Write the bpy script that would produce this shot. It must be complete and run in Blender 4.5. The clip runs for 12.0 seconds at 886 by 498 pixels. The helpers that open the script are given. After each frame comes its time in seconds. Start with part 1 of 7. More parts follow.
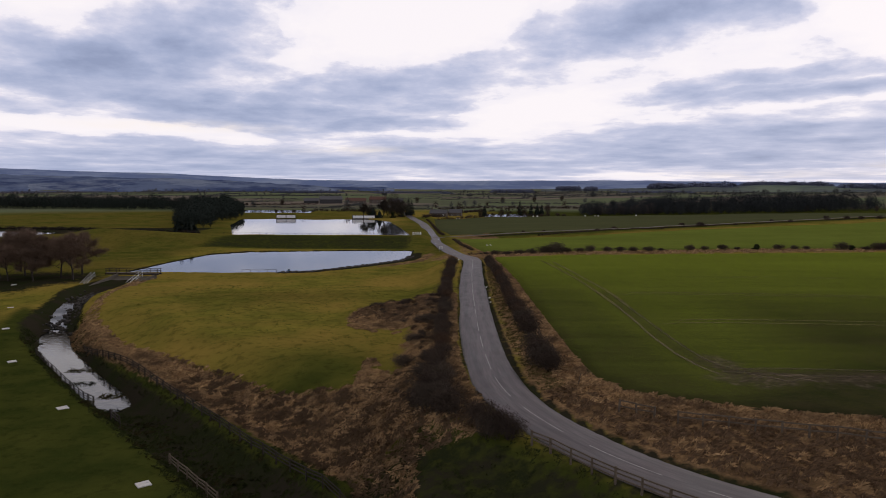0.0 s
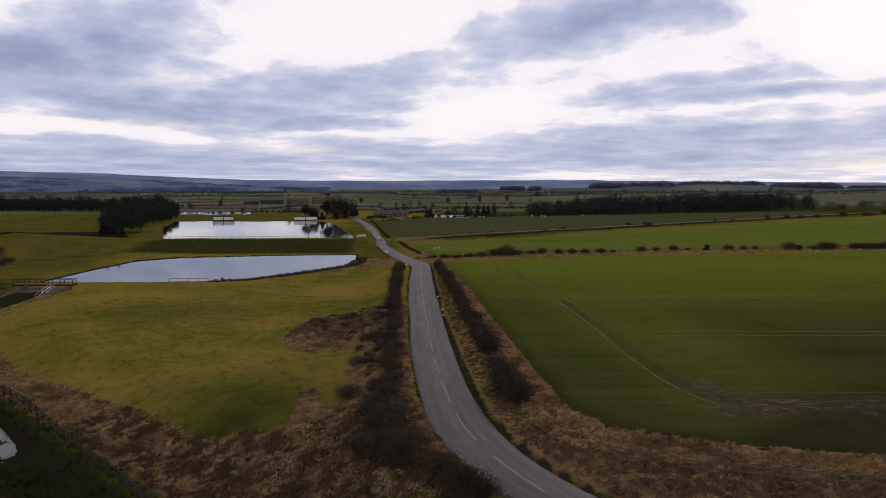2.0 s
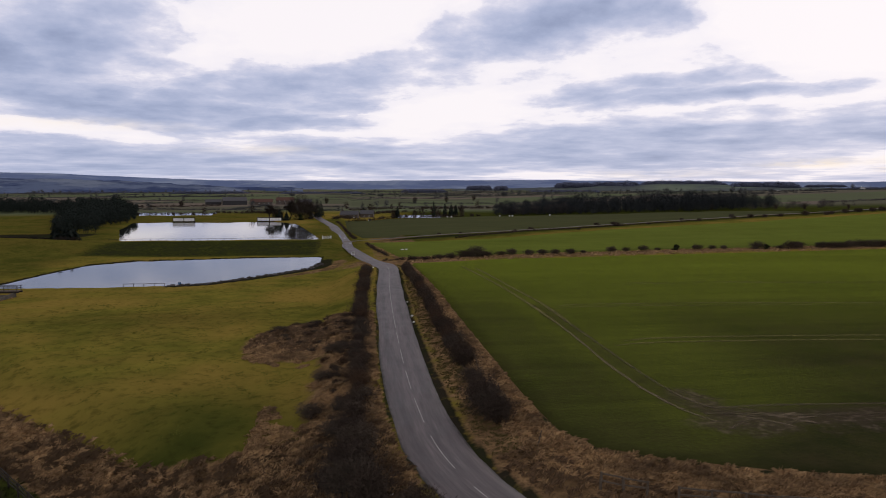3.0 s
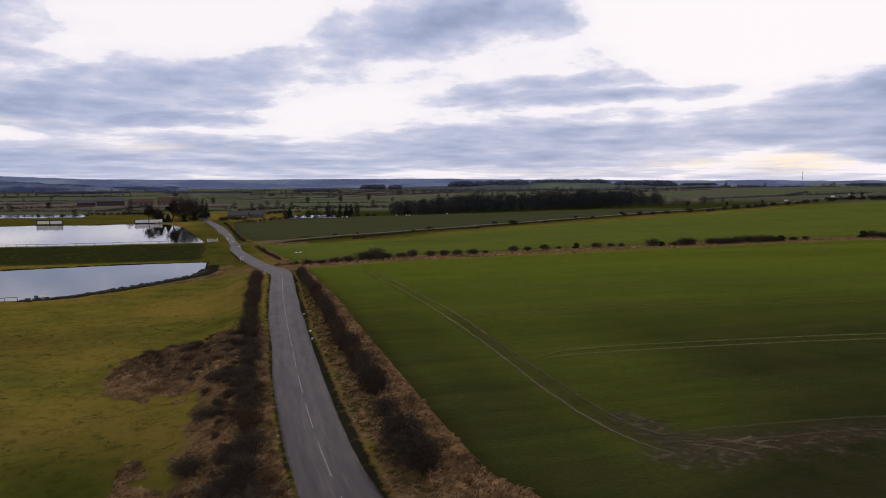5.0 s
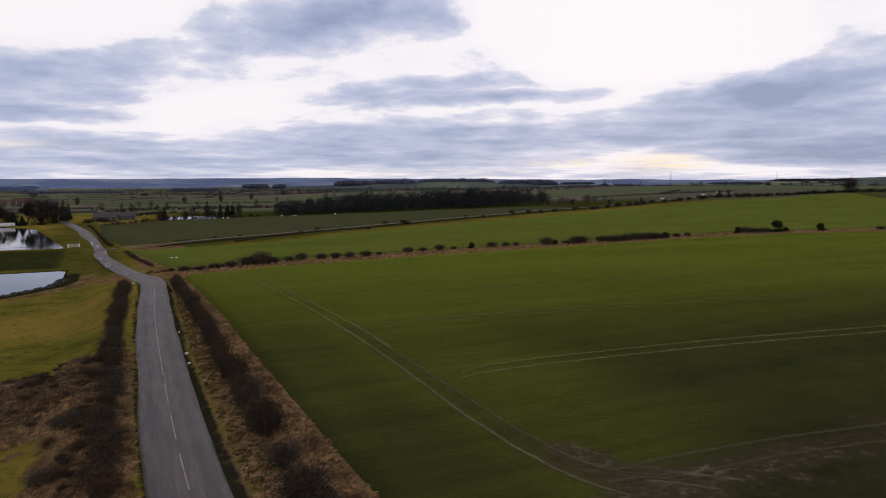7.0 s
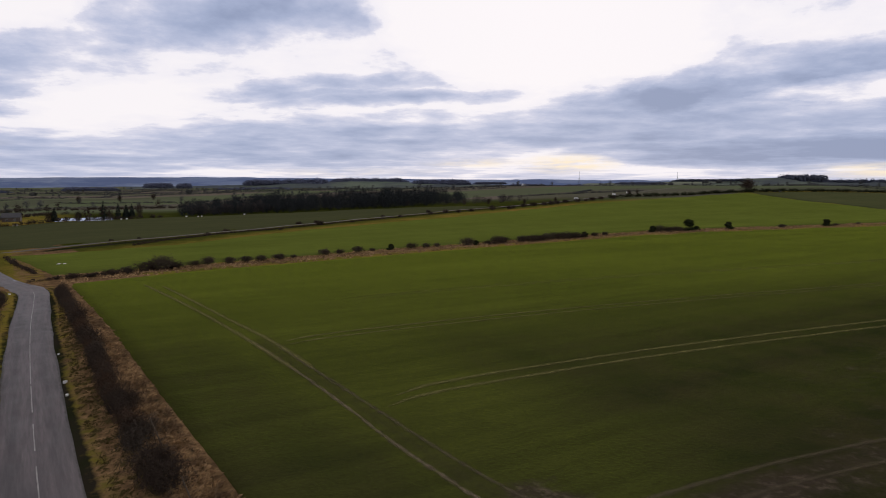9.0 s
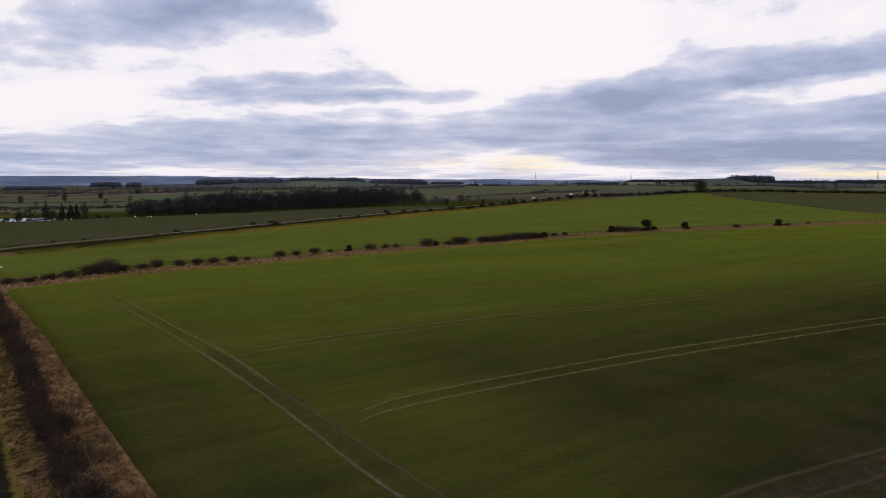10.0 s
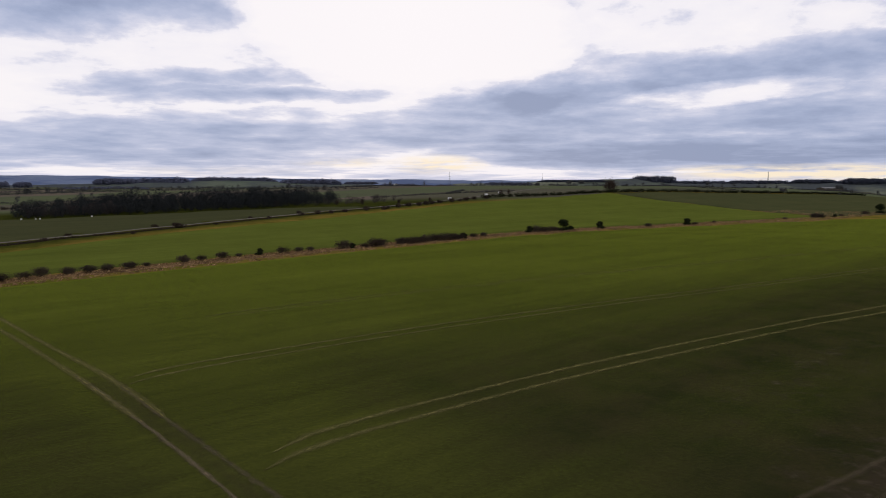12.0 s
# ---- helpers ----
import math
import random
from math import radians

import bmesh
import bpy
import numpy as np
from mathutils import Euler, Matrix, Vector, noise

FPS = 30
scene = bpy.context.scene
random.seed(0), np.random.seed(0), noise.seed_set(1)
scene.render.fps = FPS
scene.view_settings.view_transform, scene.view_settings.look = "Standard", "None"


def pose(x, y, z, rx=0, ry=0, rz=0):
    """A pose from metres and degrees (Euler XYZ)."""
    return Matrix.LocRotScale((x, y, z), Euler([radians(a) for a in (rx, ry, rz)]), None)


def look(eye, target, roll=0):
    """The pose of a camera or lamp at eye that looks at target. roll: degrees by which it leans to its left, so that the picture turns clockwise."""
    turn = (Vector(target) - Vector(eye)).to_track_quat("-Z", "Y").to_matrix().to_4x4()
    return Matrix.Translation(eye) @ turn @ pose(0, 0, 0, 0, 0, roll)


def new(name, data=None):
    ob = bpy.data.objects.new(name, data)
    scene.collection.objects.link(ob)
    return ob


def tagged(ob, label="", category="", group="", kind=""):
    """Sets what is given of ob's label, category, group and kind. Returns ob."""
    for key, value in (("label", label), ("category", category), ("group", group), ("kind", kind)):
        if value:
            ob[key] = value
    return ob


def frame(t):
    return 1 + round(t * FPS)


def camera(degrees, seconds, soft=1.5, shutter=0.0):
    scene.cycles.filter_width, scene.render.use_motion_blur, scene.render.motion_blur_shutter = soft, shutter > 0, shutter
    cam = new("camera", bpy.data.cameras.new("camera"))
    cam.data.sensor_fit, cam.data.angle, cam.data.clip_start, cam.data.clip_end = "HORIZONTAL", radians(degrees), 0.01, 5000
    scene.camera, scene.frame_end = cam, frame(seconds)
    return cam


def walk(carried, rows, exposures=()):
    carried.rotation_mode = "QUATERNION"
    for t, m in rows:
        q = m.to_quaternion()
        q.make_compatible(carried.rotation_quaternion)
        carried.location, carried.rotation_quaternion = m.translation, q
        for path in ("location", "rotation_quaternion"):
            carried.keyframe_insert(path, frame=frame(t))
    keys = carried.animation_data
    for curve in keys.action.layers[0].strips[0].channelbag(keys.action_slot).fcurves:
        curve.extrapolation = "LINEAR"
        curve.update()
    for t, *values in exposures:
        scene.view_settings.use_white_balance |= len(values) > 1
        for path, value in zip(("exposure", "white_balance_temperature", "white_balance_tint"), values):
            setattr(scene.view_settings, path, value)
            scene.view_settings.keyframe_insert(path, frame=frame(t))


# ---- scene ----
def eye_pose(x, y, z, yaw, pitch, roll=0.0):
    return pose(x, y, z) @ pose(0, 0, 0, 0, 0, -yaw) @ pose(0, 0, 0, 90 + pitch) @ pose(0, 0, 0, 0, 0, roll)


cam = camera(65.07, 12.0, soft=0.95)
PATH = [
    (0.0, eye_pose(0.00, 0.00, 18.50, 0.004, -5.104, 0.213)),
    (0.5, eye_pose(-0.12, 2.60, 18.55, 1.783, -5.117, 0.171)),
    (1.0, eye_pose(-0.27, 5.20, 18.60, 3.347, -5.095, 0.149)),
    (1.5, eye_pose(-0.39, 7.82, 18.70, 3.846, -5.108, 0.134)),
    (2.0, eye_pose(-0.42, 10.44, 18.76, 4.568, -5.109, 0.100)),
    (2.5, eye_pose(-0.45, 13.05, 18.76, 5.917, -5.104, 0.041)),
    (4.5, eye_pose(-0.27, 23.27, 18.73, 13.013, -5.180, -0.056)),
    (5.0, eye_pose(-0.06, 25.84, 18.66, 16.050, -5.212, -0.126)),
    (5.5, eye_pose(0.12, 28.29, 18.63, 19.344, -5.260, -0.160)),
    (6.0, eye_pose(0.40, 30.78, 18.58, 21.327, -5.274, -0.189)),
    (6.5, eye_pose(0.81, 33.04, 18.50, 23.419, -5.277, -0.200)),
    (7.0, eye_pose(1.23, 35.29, 18.48, 25.374, -5.299, -0.204)),
    (9.0, eye_pose(3.60, 43.68, 18.18, 32.516, -5.329, -0.102)),
    (9.5, eye_pose(4.34, 45.74, 18.17, 34.241, -5.342, -0.039)),
    (10.0, eye_pose(5.10, 47.48, 18.25, 36.071, -5.361, 0.036)),
    (10.5, eye_pose(6.02, 49.36, 18.17, 38.260, -5.377, 0.031)),
    (11.0, eye_pose(6.86, 51.02, 18.13, 40.257, -5.376, 0.029)),
    (11.5, eye_pose(7.87, 52.65, 18.14, 41.798, -5.385, 0.058)),
    (12.0, eye_pose(8.81, 54.14, 18.11, 43.150, -5.340, 0.082)),
]
walk(cam, PATH, [(0.0, -0.03, 6600, 13), (12.0, -0.06, 6560, 11)])


# ---- world, sun and exposure ----
SUN_AZ, SUN_EL = 41.0, 24.0  # degrees clockwise from +y, and above the horizon
world = bpy.data.worlds.new("overcast_sky")
scene.world = world
world.use_nodes = True


def build_sky():
    tree = world.node_tree
    tree.nodes.clear()

    def node(kind, **given):
        made = tree.nodes.new(kind)
        for key, value in given.items():
            if key == "operation":
                made.operation = value
            elif key == "ins":
                for slot, v in value.items():
                    if isinstance(v, bpy.types.NodeSocket):
                        tree.links.new(v, made.inputs[slot])
                    else:
                        made.inputs[slot].default_value = v
        return made

    def math_node(op, a, b=0.0, c=0.0, clamp=False):
        made = node("ShaderNodeMath", operation=op, ins={0: a, 1: b, 2: c})
        made.use_clamp = clamp
        return made.outputs[0]

    def ramp(value, stops):
        made = node("ShaderNodeValToRGB", ins={0: value})
        while len(made.color_ramp.elements) < len(stops):
            made.color_ramp.elements.new(0.5)
        for element, (at, colour) in zip(made.color_ramp.elements, stops):
            element.position, element.color = at, (*colour, 1)
        return made.outputs[0]

    coord = node("ShaderNodeTexCoord").outputs["Generated"]
    split = node("ShaderNodeSeparateXYZ", ins={0: coord})
    x, y, z = split.outputs
    azimuth = math_node("MULTIPLY", math_node("ARCTAN2", x, y), 180 / math.pi)
    height = math_node("MULTIPLY", math_node("ARCSINE", z), 180 / math.pi)
    flat = node("ShaderNodeCombineXYZ", ins={0: azimuth, 1: height, 2: 0.0}).outputs[0]

    # seen as a level deck: shapes draw out into streaks towards the horizon
    up = math_node("MULTIPLY", math_node("LOGARITHM", math_node("ADD", math_node("MAXIMUM", height, 0.0), 1.4), math.e), 13.0)
    deck = node("ShaderNodeCombineXYZ", ins={0: azimuth, 1: up, 2: 0.0}).outputs[0]

    # ragged edges: the cloud plan is pushed about by noise, streaked along the horizon
    def noise(scale, stretch, detail=5.0, rough=0.55, shift=0.0):
        place = node("ShaderNodeVectorMath", operation="MULTIPLY", ins={0: deck, 1: (1.0, stretch, 1.0)}).outputs[0]
        place = node("ShaderNodeVectorMath", operation="ADD", ins={0: place, 1: (shift, shift * 0.7, 0)}).outputs[0]
        return node("ShaderNodeTexNoise", ins={"Vector": place, "Scale": scale, "Detail": detail, "Roughness": rough})

    push = noise(0.085, 1.25, 7.0, 0.6)
    push = node("ShaderNodeVectorMath", operation="SUBTRACT", ins={0: push.outputs["Color"], 1: (0.5, 0.5, 0.5)}).outputs[0]
    push = node("ShaderNodeVectorMath", operation="MULTIPLY", ins={0: push, 1: (8.0, 2.6, 0.0)}).outputs[0]
    moved = node("ShaderNodeVectorMath", operation="ADD", ins={0: flat, 1: push}).outputs[0]

    total = math_node("ADD", 0.0, 0.0)
    for az, el, wide, high, tilt, amount in CLOUDS:
        mapped = node("ShaderNodeMapping")
        mapped.vector_type = "TEXTURE"
        tree.links.new(moved, mapped.inputs["Vector"])
        mapped.inputs["Location"].default_value = (az, el, 0)
        mapped.inputs["Rotation"].default_value = (0, 0, radians(tilt))
        mapped.inputs["Scale"].default_value = (wide, high, 1)
        ball = node("ShaderNodeTexGradient", ins={0: mapped.outputs[0]})
        ball.gradient_type = "SPHERICAL"
        soft = math_node("POWER", ball.outputs["Fac"], 0.65)
        total = math_node("ADD", total, math_node("MULTIPLY", soft, amount * 0.8))
    fine = noise(0.24, 2.3, 6.0, 0.58, 23.0).outputs["Fac"]
    streaks = noise(0.09, 2.7, 6.0, 0.55, 11.0).outputs["Fac"]
    billow = noise(0.05, 1.1, 4.0, 0.5, 40.0).outputs["Fac"]
    total = math_node("ADD", total, math_node("MULTIPLY", math_node("SUBTRACT", streaks, 0.5), 1.9))
    total = math_node("ADD", total, math_node("MULTIPLY", math_node("SUBTRACT", fine, 0.5), 1.7))
    total = math_node("ADD", total, math_node("MULTIPLY", math_node("SUBTRACT", billow, 0.5), 0.6))
    # a grey veil low over the horizon
    total = math_node("ADD", total, node("ShaderNodeMapRange", ins={0: height, 1: 0.0, 2: 2.6, 3: 0.45, 4: 0.0}).outputs[0])
    # out of view overhead the deck is thickened, to dim the ground's light
    overhead = node("ShaderNodeMapRange", ins={0: height, 1: 16.0, 2: 34.0, 3: 0.0, 4: 1.5}).outputs[0]
    total = math_node("ADD", total, overhead)
    clouds = ramp(math_node("ADD", math_node("MULTIPLY", total, 0.5), 0.22, clamp=True),
                  [(0.0, (1.0, 0.97, 1.0)), (0.26, (0.94, 0.92, 0.98)), (0.38, (0.71, 0.725, 0.86)), (0.56, (0.52, 0.57, 0.75)), (0.78, (0.39, 0.455, 0.645)), (1.0, (0.30, 0.36, 0.535))])
    # greyed up there too, so the ground is lit less blue
    grey = node("ShaderNodeMix")
    grey.data_type = "RGBA"
    tree.links.new(node("ShaderNodeMapRange", ins={0: height, 1: 17.0, 2: 32.0, 3: 0.0, 4: 1.0}).outputs[0], grey.inputs[0])
    tree.links.new(clouds, grey.inputs[6])
    grey.inputs[7].default_value = (0.42, 0.395, 0.40, 1)
    clouds = grey.outputs[2]
    # low warm gaps under the cloud edge, where the sun stands behind it
    glow = math_node("ADD", 0.0, 0.0)
    for az, el, wide, high, amount in ((42.8, 1.6, 4.5, 0.95, 1.6), (35.0, 1.7, 5, 0.5, 0.8), (71.0, 0.9, 13, 0.75, 2.0), (-20.0, 4.6, 11, 0.6, 0.4), (-7.0, 2.9, 9, 0.5, 0.4), (24, 1.0, 11, 0.4, 0.35)):
        mapped = node("ShaderNodeMapping")
        mapped.vector_type = "TEXTURE"
        tree.links.new(node("ShaderNodeVectorMath", operation="ADD", ins={0: flat, 1: node("ShaderNodeVectorMath", operation="MULTIPLY", ins={0: push, 1: (0.5, 0.25, 0.0)}).outputs[0]}).outputs[0], mapped.inputs["Vector"])
        mapped.inputs["Location"].default_value = (az, el, 0)
        mapped.inputs["Scale"].default_value = (wide, high, 1)
        ball = node("ShaderNodeTexGradient", ins={0: mapped.outputs[0]})
        ball.gradient_type = "SPHERICAL"
        glow = math_node("ADD", glow, math_node("MULTIPLY", ball.outputs["Fac"], amount))
    gap = math_node("MULTIPLY", glow, math_node("MULTIPLY", math_node("SUBTRACT", noise(0.30, 1.6, 4.0, 0.55, 71.0).outputs["Fac"], 0.34), 4.0, clamp=True), clamp=True)
    mixed = node("ShaderNodeMix")
    mixed.data_type = "RGBA"
    tree.links.new(gap, mixed.inputs[0])
    tree.links.new(clouds, mixed.inputs[6])
    mixed.inputs[7].default_value = (1.0, 0.88, 0.70, 1)
    sky = node("ShaderNodeTexSky")
    sky.sky_type = "NISHITA"
    sky.sun_disc = False
    sky.sun_elevation, sky.sun_rotation = radians(SUN_EL), radians(SUN_AZ)
    back_sky = node("ShaderNodeBackground", ins={0: sky.outputs[0], 1: 0.05}).outputs[0]
    back_cloud = node("ShaderNodeBackground", ins={0: mixed.outputs[2], 1: 1.0}).outputs[0]
    both = node("ShaderNodeMixShader", ins={0: 0.96, 1: back_sky, 2: back_cloud}).outputs[0]
    out = node("ShaderNodeOutputWorld")
    tree.links.new(both, out.inputs[0])


# cloud masses: degrees round, degrees up, half width, half height, tilt, thickness (negative: thin and bright)
HEAVY = [
    (-20.0, 10.2, 9.0, 4.2, 8, 1.5), (-29.0, 8.9, 7.5, 2.6, -4, 1.3), (-19.0, 5.9, 17.0, 1.9, -3, 1.3), (-2.0, 8.0, 14.0, 2.4, 6, 1.2), (-2.0, 5.0, 8.0, 0.9, 1, 1.1),
    (-22.0, 2.2, 30.0, 2.2, 0, 1.2), (16.5, 13.0, 12.0, 3.0, 6, 1.7), (23.0, 7.9, 12.0, 0.9, 5, 0.9), (28.0, 6.9, 13.0, 0.8, 2, 1.0),
    (24.0, 3.4, 30.0, 2.4, 2, 1.35), (62.5, 8.2, 16.0, 2.2, 4, 1.4), (47.0, 6.8, 8.0, 1.7, 4, 1.2), (59.0, 4.4, 24.0, 3.6, 0, 1.2), (64.0, 2.4, 21.0, 1.6, 0, 1.5),
]
LIGHT = [(-3.0, 13.2, 10.0, 3.6, 4, -1.5), (40.0, 12.6, 15.0, 5.6, -4, -1.9), (8.0, 6.1, 8.0, 1.7, 6, -1.0), (-24.0, 4.4, 12.0, 0.7, -3, -1.1), (64.5, 6.8, 8.0, 0.9, 4, -1.4), (-31.0, 13.0, 6.0, 1.4, 4, -0.8)]
# clouds mostly out of view, added for their effect on the light
ROUND_BEHIND = [(86.0, 8.0, 22.0, 8.0, 0, 1.2), (-60.0, 14.0, 26.0, 9.0, 0, 1.0)]
CLOUDS = HEAVY + LIGHT + ROUND_BEHIND
build_sky()
sun = new("sun", bpy.data.lights.new("sun", "SUN"))
sun.data.energy, sun.data.angle, sun.data.color = 0.6, radians(20), (1.0, 0.93, 0.84)
sun.matrix_world = look((0, 0, 0), (-math.sin(radians(SUN_AZ)) * math.cos(radians(SUN_EL)), -math.cos(radians(SUN_AZ)) * math.cos(radians(SUN_EL)), -math.sin(radians(SUN_EL))))


# ---- lie of the land ----
def smooth(v, a, b):
    t = np.clip((np.asarray(v, float) - a) / (b - a), 0.0, 1.0)
    return t * t * (3 - 2 * t)


def line_distance(x, y, pts):
    """Distance to a polyline, and how far along it (0 to 1 per segment, summed)."""
    best = np.full(np.shape(x), 1e9)
    along = np.zeros(np.shape(x))
    for k in range(len(pts) - 1):
        (ax, ay), (bx, by) = pts[k][:2], pts[k + 1][:2]
        dx, dy = bx - ax, by - ay
        t = np.clip(((x - ax) * dx + (y - ay) * dy) / (dx * dx + dy * dy), 0, 1)
        d = np.hypot(x - ax - t * dx, y - ay - t * dy)
        near = d < best
        best = np.where(near, d, best)
        along = np.where(near, k + t, along)
    return best, along


def inside(x, y, poly):
    """Signed distance to a polygon, positive inside."""
    d, _ = line_distance(x, y, list(poly) + [poly[0]])
    odd = np.zeros(np.shape(x), bool)
    n = len(poly)
    for k in range(n):
        (ax, ay), (bx, by) = poly[k], poly[(k + 1) % n]
        cross = (ay > y) != (by > y)
        odd ^= cross & (x < (bx - ax) * (y - ay) / (by - ay + 1e-12) + ax)
    return np.where(odd, d, -d)


def wobble(x, y, size, seed=0.0):
    """Cheap smooth unevenness of the given size in metres, about -1 to 1."""
    u, v = x / size * 2 * math.pi, y / size * 2 * math.pi
    return (np.sin(u + 1.7 * np.sin(0.6 * v + seed) + seed) * np.cos(v * 0.9 + 1.3 * np.sin(0.7 * u - seed))
            + 0.5 * np.sin(2.3 * u - 1.1 * v + 2 * seed) * np.cos(1.9 * v + 0.8 * u)) / 1.5


def ridge(x, y, pts, width):
    """A bank along a polyline of (x, y, height)."""
    d, along = line_distance(x, y, pts)
    return np.interp(along, range(len(pts)), [p[2] for p in pts]) * np.exp(-((d / width) ** 2))


ROAD = [(95, -2), (60, 14), (40, 25), (28, 32.2), (21, 37), (16.2, 41), (12.6, 45.2), (9.9, 49.6), (7.9, 54), (6.4, 58.6), (5.3, 64.5),
        (4.8, 73), (4.65, 84), (4.8, 99), (5.4, 125), (6.3, 150), (7.4, 172), (8.0, 190), (6.6, 203), (3.4, 220), (0.6, 242),
        (-1.8, 268), (-4.6, 300), (-8.5, 350), (-12.2, 392), (-20, 450), (-33, 545), (-48, 640), (-70, 760)]
LANE = [(-4.5, 292), (8, 297), (29, 304), (57, 317), (88, 338), (135, 367), (185, 387), (252, 407), (303, 415), (341, 424), (400, 438), (480, 466), (600, 520)]
STREAM = [(-78, 176), (-74, 152), (-72, 138), (-68.5, 124), (-64, 113), (-58.5, 103), (-48.2, 89.5), (-39.2, 78.8), (-34, 73), (-24, 61.5),
          (-15, 51.5), (-6, 42), (4, 30), (18, 14), (40, -10)]
POND_1 = [(-82, 181), (-57, 179.5), (-43, 180.4), (-35.5, 182.5), (-28, 190), (-19, 201.5), (-12.6, 211.5), (-10.9, 219), (-11.2, 243.5), (-36, 242.5),
          (-67, 237), (-76, 228), (-79.5, 207)]
POND_2 = [(-89, 294.5), (-54, 294), (-14, 293), (-18.5, 326), (-26, 375), (-35, 428), (-49, 446), (-88, 446), (-128, 444), (-113, 370)]
POND_3 = [(-152, 517), (-99, 513), (-106, 590), (-173, 593)]
POND_4 = [(-228, 278), (-172, 278), (-167, 305), (-254, 318)]
POND_5 = [(28, 466), (56, 466), (60, 508), (30, 510)]
WATER = (-3.95, -2.2, -1.35, -2.0, -1.35)
FIELD_1 = [(14.4, 196), (15.2, 202.5), (37, 211), (74, 217.5), (114, 224), (150, 225.5), (205, 226.5), (255, 222), (310, 211), (370, 193), (470, 160),
           (600, 115), (560, -20), (300, -10), (140, 22), (80, 38), (52, 48), (36, 54.5), (27, 57), (21.5, 59.3), (16.6, 62.5), (14.9, 66.5),
           (14.4, 75), (14.3, 100), (14.4, 140)]
FIELD_2 = [(13, 224), (9, 255), (5, 278), (28, 281), (53, 287), (79, 302), (114, 321), (163, 345), (220, 360), (273, 378), (336, 393), (400, 399), (467, 400),
           (538, 403), (524, 360), (518, 330), (522, 284), (503, 237), (462, 203), (380, 217), (315, 230), (255, 240), (205, 244), (150, 243), (112, 241), (72, 234), (38, 228)]
FIELD_3 = [(3, 304), (29, 309), (57, 322), (88, 343), (135, 372), (185, 392), (250, 412), (282, 420), (250, 448), (190, 470), (124, 480), (83, 473), (43, 457), (-6, 452), (-4, 370)]
FIELD_4 = [(543, 403), (630, 390), (711, 369), (809, 350), (960, 318), (960, 150), (640, 130), (560, 165), (468, 201), (508, 237), (527, 284), (522, 332), (528, 360)]
PADDOCK = [(-11, 44), (-8.3, 51.2), (-3.7, 54.4), (-0.8, 55.4), (2.6, 53.6), (6.6, 49.2), (8.8, 46.2), (11.3, 42.8), (13.2, 40.8), (16.6, 37.0), (22.6, 31.8), (30, 25), (0, 22)]


